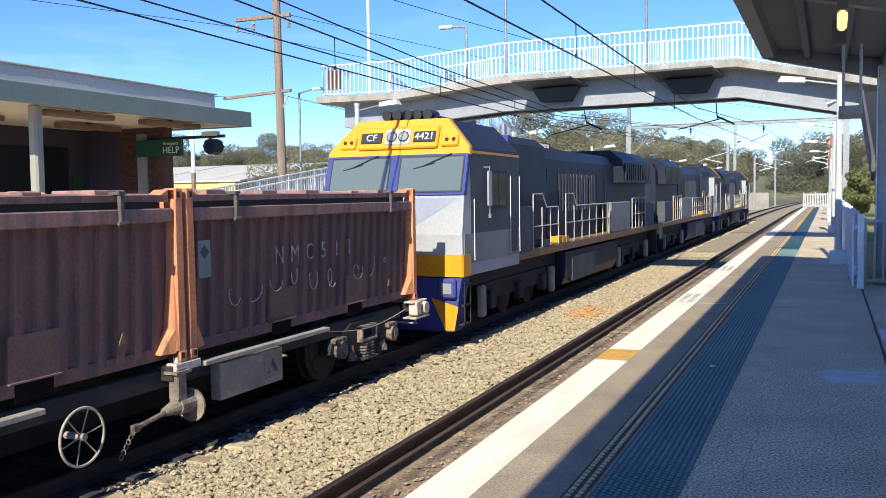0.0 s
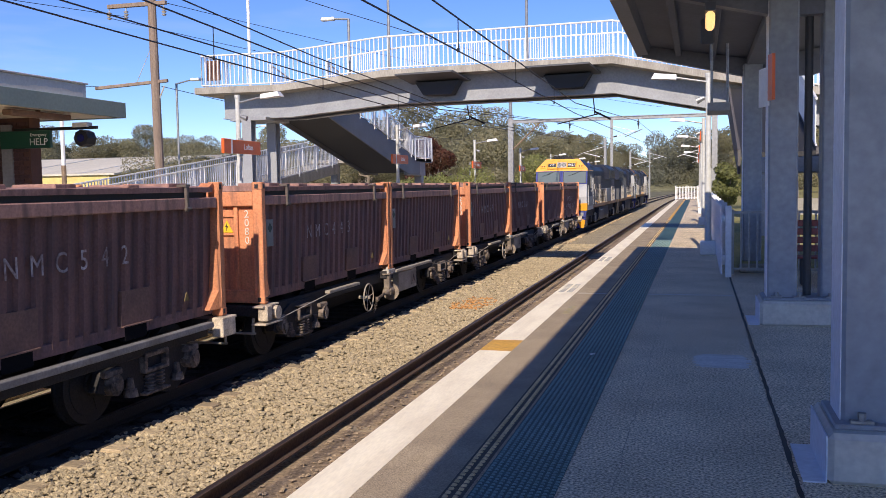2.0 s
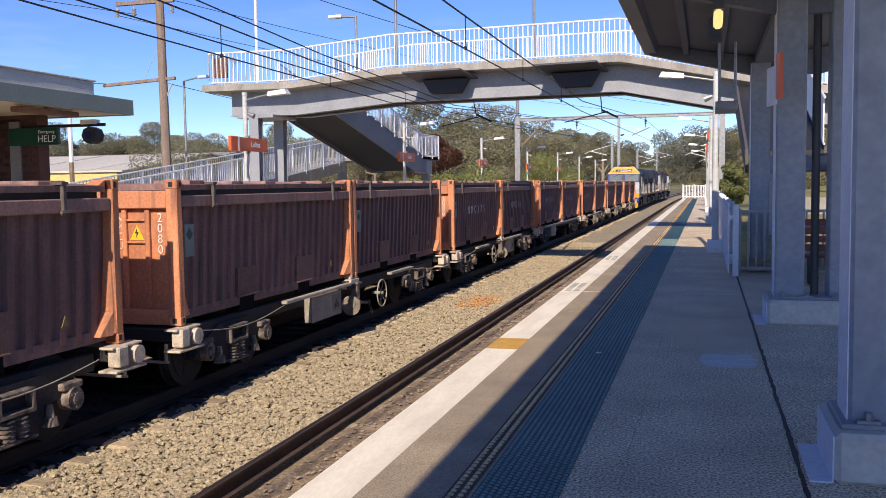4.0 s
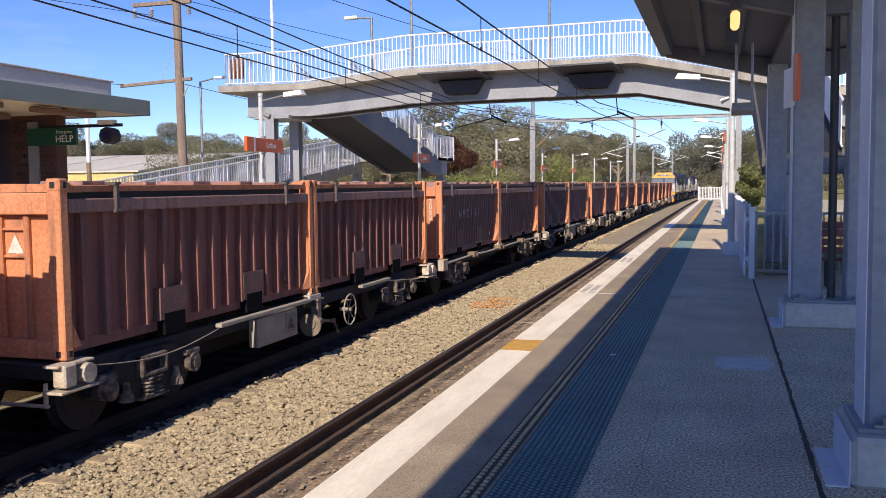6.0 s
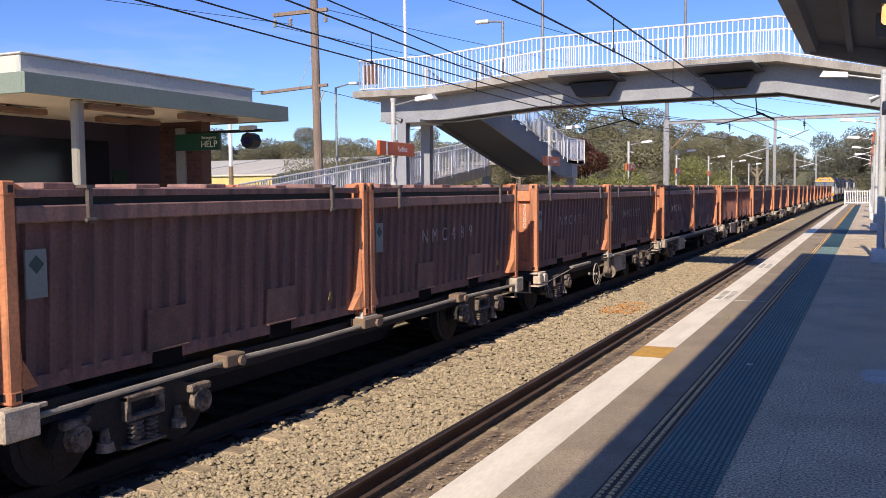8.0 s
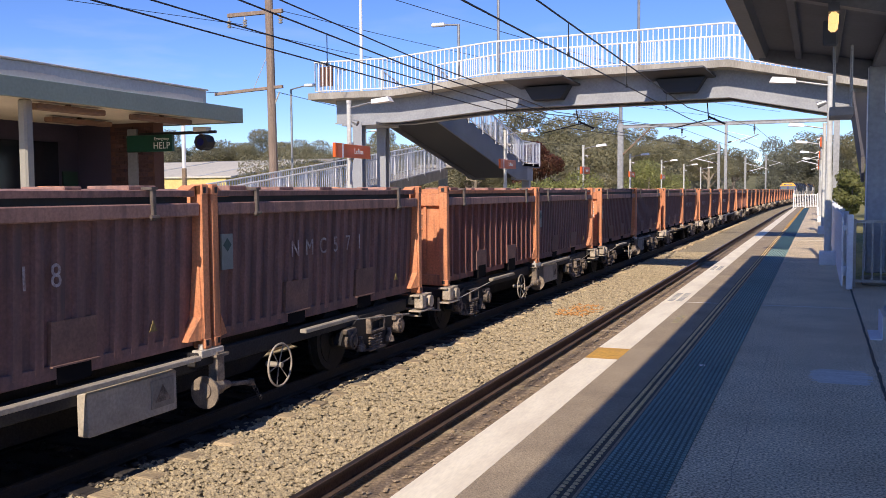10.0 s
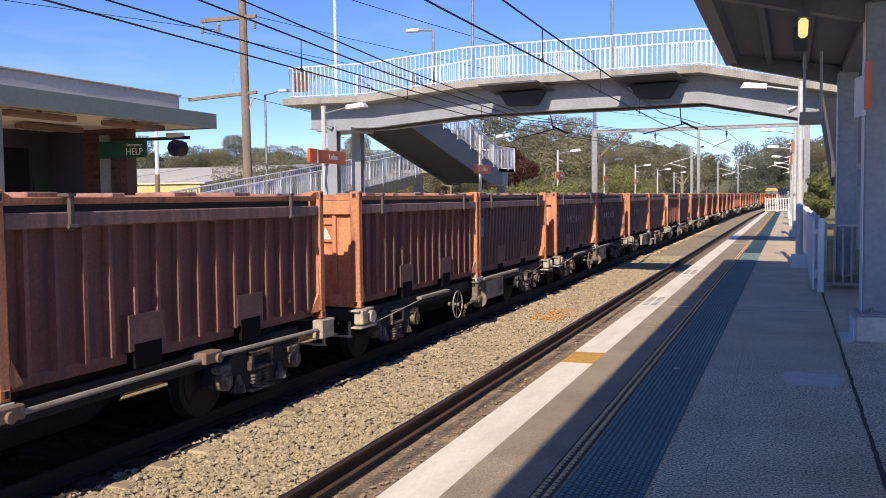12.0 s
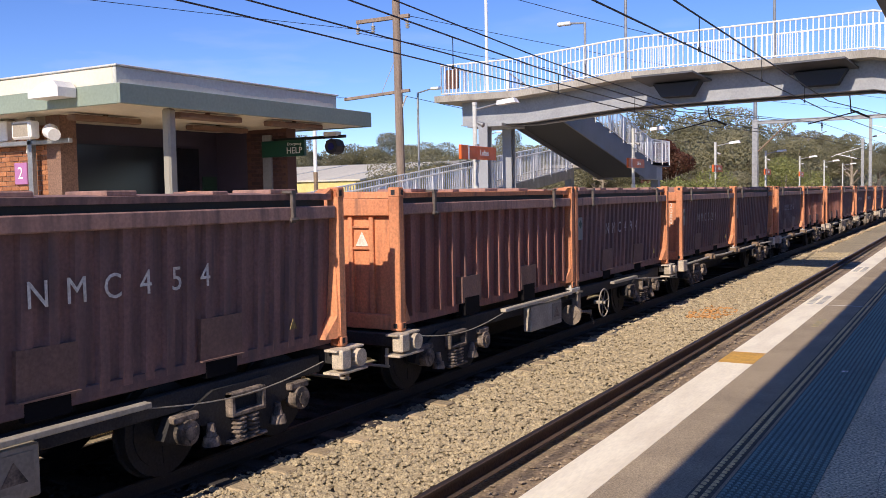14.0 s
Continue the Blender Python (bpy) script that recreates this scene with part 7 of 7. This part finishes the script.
for z in (0.07, 1.05):
    part("fence_rail", Shape().box(0.55, 5.0, -0.02, 0.02, z, z + 0.045), GALV, sf)
FB = Shape().box(-0.014, 0.014, -0.012, 0.012, 0.1, 1.06).mesh("fence_bar", GALV)
for i in range(33):
    part("fence_bar", FB, None, sf, m=pose(0.57 + i * 0.133, 0, 0))
part("fence_post", Shape().box(0.53, 0.59, -0.03, 0.03, 0, 1.12), GALV, sf)
# bench, distant wall and grass beyond the fence
bn = thing("platform_bench", pose(2.4, 14.8, 0), "dark red slatted platform bench", "bench")
RED_SLAT = mat("dark_red_slat", (0.16, 0.03, 0.03), rough=0.5)
for k in range(4):
    part("back_slat", Shape().chamfer(-1.0, 1.0, 0.28, 0.32, 0.5 + k * 0.13, 0.6 + k * 0.13, 0.01), RED_SLAT, bn)
for k in range(3):
    part("seat_slat", Shape().chamfer(-1.0, 1.0, -0.15 + k * 0.14, -0.03 + k * 0.14, 0.42, 0.45, 0.01), RED_SLAT, bn)
for x in (-0.85, 0.85):
    part("leg", Shape().box(x - 0.03, x + 0.03, -0.15, 0.32, 0, 0.42), BLACK, bn)
s = Shape()
s.add([(0.55, 17.6, -0.02), (9, 17.6, -0.05), (160, 17.6, 1.5), (160, 200, 2.5), (9, 200, 0.6), (1.0, 90, 0.2), (9, -30, -0.1), (160, -30, 1.5)],
      [(0, 1, 4, 5), (1, 2, 3, 4), (6, 7, 2, 1)])
solid("grass_bank", s, GRASS, "dry yellow grass behind the station", "grass", kind="structure")

s = Shape()
s.add([(-1.2, 91, -1.57), (28, 91, -0.6), (34, 182, 0.4), (4.2, 182, -1.45), (1.0, 135, -1.5)], [(0, 1, 2, 3, 4)])
solid("grass_verge", s, GRASS, "dry grass verge beside the curving track", "grass", kind="structure")

# ---------------------------------------------------------------- trees
def leaf_cloud(rs, blobs, n, size, squash=0.75):
    """Small leaf faces scattered through uneven clumps."""
    w = np.array([b[3] ** 2 for b in blobs])
    pick = rs.choice(len(blobs), n, p=w / w.sum())
    c = np.array([b[:3] for b in blobs])[pick]
    r = np.array([b[3] for b in blobs])[pick]
    d = rs.normal(size=(n, 3))
    d /= np.linalg.norm(d, axis=1)[:, None]
    rad = r * (0.75 + 0.3 * rs.rand(n))
    ctr = c + d * rad[:, None] * np.array([1, 1, squash])
    nrm = d + 0.45 * rs.normal(size=(n, 3))
    u = np.cross(nrm, rs.normal(size=(n, 3)))
    u /= np.linalg.norm(u, axis=1)[:, None] + 1e-9
    v = np.cross(u, nrm)
    v /= np.linalg.norm(v, axis=1)[:, None] + 1e-9
    s = size * (0.5 + rs.rand(n))[:, None]
    P = np.stack([ctr - u * s * 0.55 - v * s * 0.1, ctr + v * s * 0.55, ctr + u * s * 0.6 - v * s * 0.3], 1).reshape(-1, 3)
    F = np.arange(3 * n).reshape(-1, 3)
    return P, F


def cloud_mesh(name, P, F, material):
    me = bpy.data.meshes.new(name)
    me.from_pydata(P.tolist(), [], F.tolist())
    me.materials.append(material)
    return me


def build_tree(seed, h, spread, material, leaf=0.34, n=1500, label="grey-green eucalypt tree with an open crown"):
    rs = np.random.RandomState(seed)
    t = thing("tree", pose(0, 0, 0), label, "tree", "trees behind the station")
    s = Shape()
    top = Vector((rs.uniform(-0.4, 0.4), rs.uniform(-0.4, 0.4), h * 0.72))
    s.tube((0, 0, -0.5), top * 0.5, 0.03 * h, 8, 0.02 * h).tube(top * 0.5, top, 0.02 * h, 7, 0.008 * h)
    blobs = []
    for k in range(9):
        a = rs.rand() * 6.283
        rr = spread * (0.35 + 0.65 * rs.rand())
        z = h * (0.42 + 0.5 * rs.rand())
        rr *= 1.15 - 0.7 * abs(z / h - 0.62)
        e = Vector((rr * math.cos(a), rr * math.sin(a), z))
        s.tube(top * (0.35 + 0.4 * rs.rand()), e, 0.011 * h, 5, 0.004 * h)
        blobs.append((*e, spread * (0.28 + 0.25 * rs.rand())))
    blobs.append((*top, spread * 0.45))
    blobs.append((0, 0, h * 0.86, spread * 0.38))
    part("trunk", s, BARK, t, "pale trunk and limbs")
    P, F = leaf_cloud(rs, blobs, n if n > 8000 else 2 * n, leaf)
    part("crown", cloud_mesh("crown", P, F, material), None, t, "uneven leafy crown")
    return t


protos = [build_tree(100 + i, hh, sp, LEAF, 0.185, 15000) for i, (hh, sp) in enumerate(((13, 4.6), (11, 4.0), (15, 5.0), (9, 3.8), (12, 5.4)))]
trs = random.Random(8)
spots = []
for row, (y, zb) in enumerate(((104, -1.55), (122, -1.55), (142, -1.55), (166, -1.55))):
    x = -140
    while x < 34:
        if not ((-13.5 if y < 130 else -12.5) < x < (3.5 if y < 130 else 2.5)):
            spots.append((x + trs.uniform(-1.5, 1.5), y + trs.uniform(-6, 6) + (16 if y < 110 and -108 < x < -48 else 0), zb))
        x += trs.uniform(5.0, 8.0)
for k, (x, y, z) in enumerate(spots):
    q = protos[k % 5]
    near = x > -52
    hgt = trs.uniform(0.78, 0.98) if not near else trs.uniform(0.72, 0.98)
    if x > -18 or -95 < x < -46 and y < 150:
        hgt *= 0.72
    hgt *= 1.0 + 0.004 * (y - 104)
    m = pose(x, y, z, 0, 0, trs.uniform(0, 360))
    if k < 5:
        protos[k].matrix_basis = m
        protos[k].scale = (hgt * 1.1, hgt * 1.1, hgt)
    else:
        c = copy_thing(q, m)
        c.scale = (hgt * 1.15, hgt * 1.15, hgt)
# woods on the rising ground behind, too many to count
rs = np.random.RandomState(77)
blobs = []
for k in range(1300):
    x = rs.uniform(-260, 110)
    y = rs.uniform(184, 250)
    if -18 < x < 30:
        y += 165
    hill = (6 if y < 260 else 15) + 4.4 * math.exp(-((x + 26) / 38) ** 2) + 2.2 * math.sin(x * 0.06 + 0.8) - 0.004 * abs(x)
    blobs.append((x, y, rs.uniform(0.1, 1.0) * hill, rs.uniform(2.2, 4.6) * (1.0 if y < 260 else 1.35)))
P, F = leaf_cloud(rs, blobs, 480000, 0.5, 0.8)
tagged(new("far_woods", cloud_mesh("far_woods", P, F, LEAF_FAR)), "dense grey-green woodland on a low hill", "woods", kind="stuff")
s = Shape()
xs = list(range(-420, 421, 14))
for x in xs:
    s.v += [(x, 345, -1.7), (x, 400, 4.5 + 4 * math.exp(-((x + 26) / 42) ** 2)), (x, 520, 4.0)]
for i in range(len(xs) - 1):
    for j in range(2):
        s.f.append((3 * i + j, 3 * i + 3 + j, 3 * i + 4 + j, 3 * i + 1 + j))
solid("hill", s, mat("wooded_hill", (0.17, 0.165, 0.09), (0.12, 0.125, 0.065), rough=1, s1=0.05, s2=0.6, spread=0.4), "low wooded hill beyond the station", "hill", kind="structure")
# nearer bushes and small trees
for k, (x, y, z, h, sp, mt, lab, lf, n) in enumerate((
        (-14.6, 50.0, -1.2, 5.6, 1.7, LEAF_RED, "small tree with dark red leaves", 0.10, 6000),
        (-13.2, 47.0, -1.4, 3.6, 2.2, LEAF_BRIGHT, "light green bush beside the platform", 0.10, 6000),
        (-12.6, 58.0, -1.4, 4.0, 2.4, LEAF, "grey-green bush beside the line", 0.11, 6000),
        (-16.5, 64.0, -1.4, 6.5, 3.2, LEAF, "grey-green eucalypt behind the ramp", 0.13, 7500),
        (-21.0, 78.0, -1.4, 9.8, 4.2, LEAF, "tall grey-green eucalypt with open crown", 0.15, 7000),
        (-27.0, 88.0, -1.4, 12.5, 4.8, LEAF, "tall grey-green eucalypt with open crown", 0.17, 7000),
        (-25.5, 41.0, -1.5, 5.3, 2.6, LEAF, "sparse grey-green tree behind the ramp", 0.085, 1700),
        (-29.0, 48.0, -1.5, 5.6, 3.0, LEAF, "sparse grey-green tree behind the ramp", 0.085, 1900),
        (-15.5, 90.0, -1.4, 6.0, 3.4, LEAF_BRIGHT, "mid-green shrub along the line", 0.14, 5000),
        (0.95, 38.0, -0.2, 2.5, 0.75, LEAF_BRIGHT, "light green garden shrub behind the fence", 0.1, 1500),
        (2.3, 41.0, -0.2, 3.2, 1.2, LEAF_BRIGHT, "light green garden shrub behind the fence", 0.12, 1400),
        (5.0, 52.0, 0.0, 6.0, 2.6, LEAF, "dark green tree behind the station", 0.12, 5000),
        (9.0, 64.0, 0.0, 8.0, 3.6, LEAF, "dark green tree behind the station", 0.14, 5000),
        (4.5, 95.0, 0.0, 6.5, 3.4, LEAF, "dark green tree beyond the platform", 0.15, 5000))):
    b = build_tree(300 + k, h, sp, mt, lf, n, lab)
    b.matrix_basis = pose(x, y, z)
# pale masonry and pipe fence beyond the end of the far platform
solid("garden_wall", Shape().chamfer(-13.0, -8.5, 150, 150.4, -1.6, 1.2, 0.05), CONCRETE_LIGHT, "low pale stone wall beside the curve", "wall")
solid("yard_fence", Shape().box(2.5, 30, 44, 44.1, -0.2, 0.8), CONCRETE_LIGHT, "low pale wall across the yard", "fence")

# bricks of the sunlit end wall and of the pier, laid course by course
BR = Shape().chamfer(-0.115, 0.115, -0.02, 0.012, -0.038, 0.038, 0.004).mesh("brick", BRICK)
for r in range(34):
    for c in range(12):
        x = -16.6 + c * 0.24 + (0.12 if r % 2 else 0) + 0.1
        z = 0.05 + r * 0.086
        if x < -13.65 and z > 1.4:
            part("brick", BR, None, bld, m=pose(x, 10.2, z))
# pier bricks: darker copy of the wall brick, canopy shade in the colour
BRD = Shape().chamfer(-0.115, 0.115, -0.02, 0.012, -0.038, 0.038, 0.004).mesh("brick", mat("shaded_maroon_brick", (0.095, 0.047, 0.045), (0.07, 0.038, 0.04), rough=0.85, rand=0.25))
for r in range(18):
    for c in range(4):
        x = -13.64 + c * 0.24 + (0.12 if r % 2 else 0)
        z = 1.5 + r * 0.086
        if x < -12.74:
            part("brick", BRD, None, bld, m=pose(x, 15.15, z))


motions()
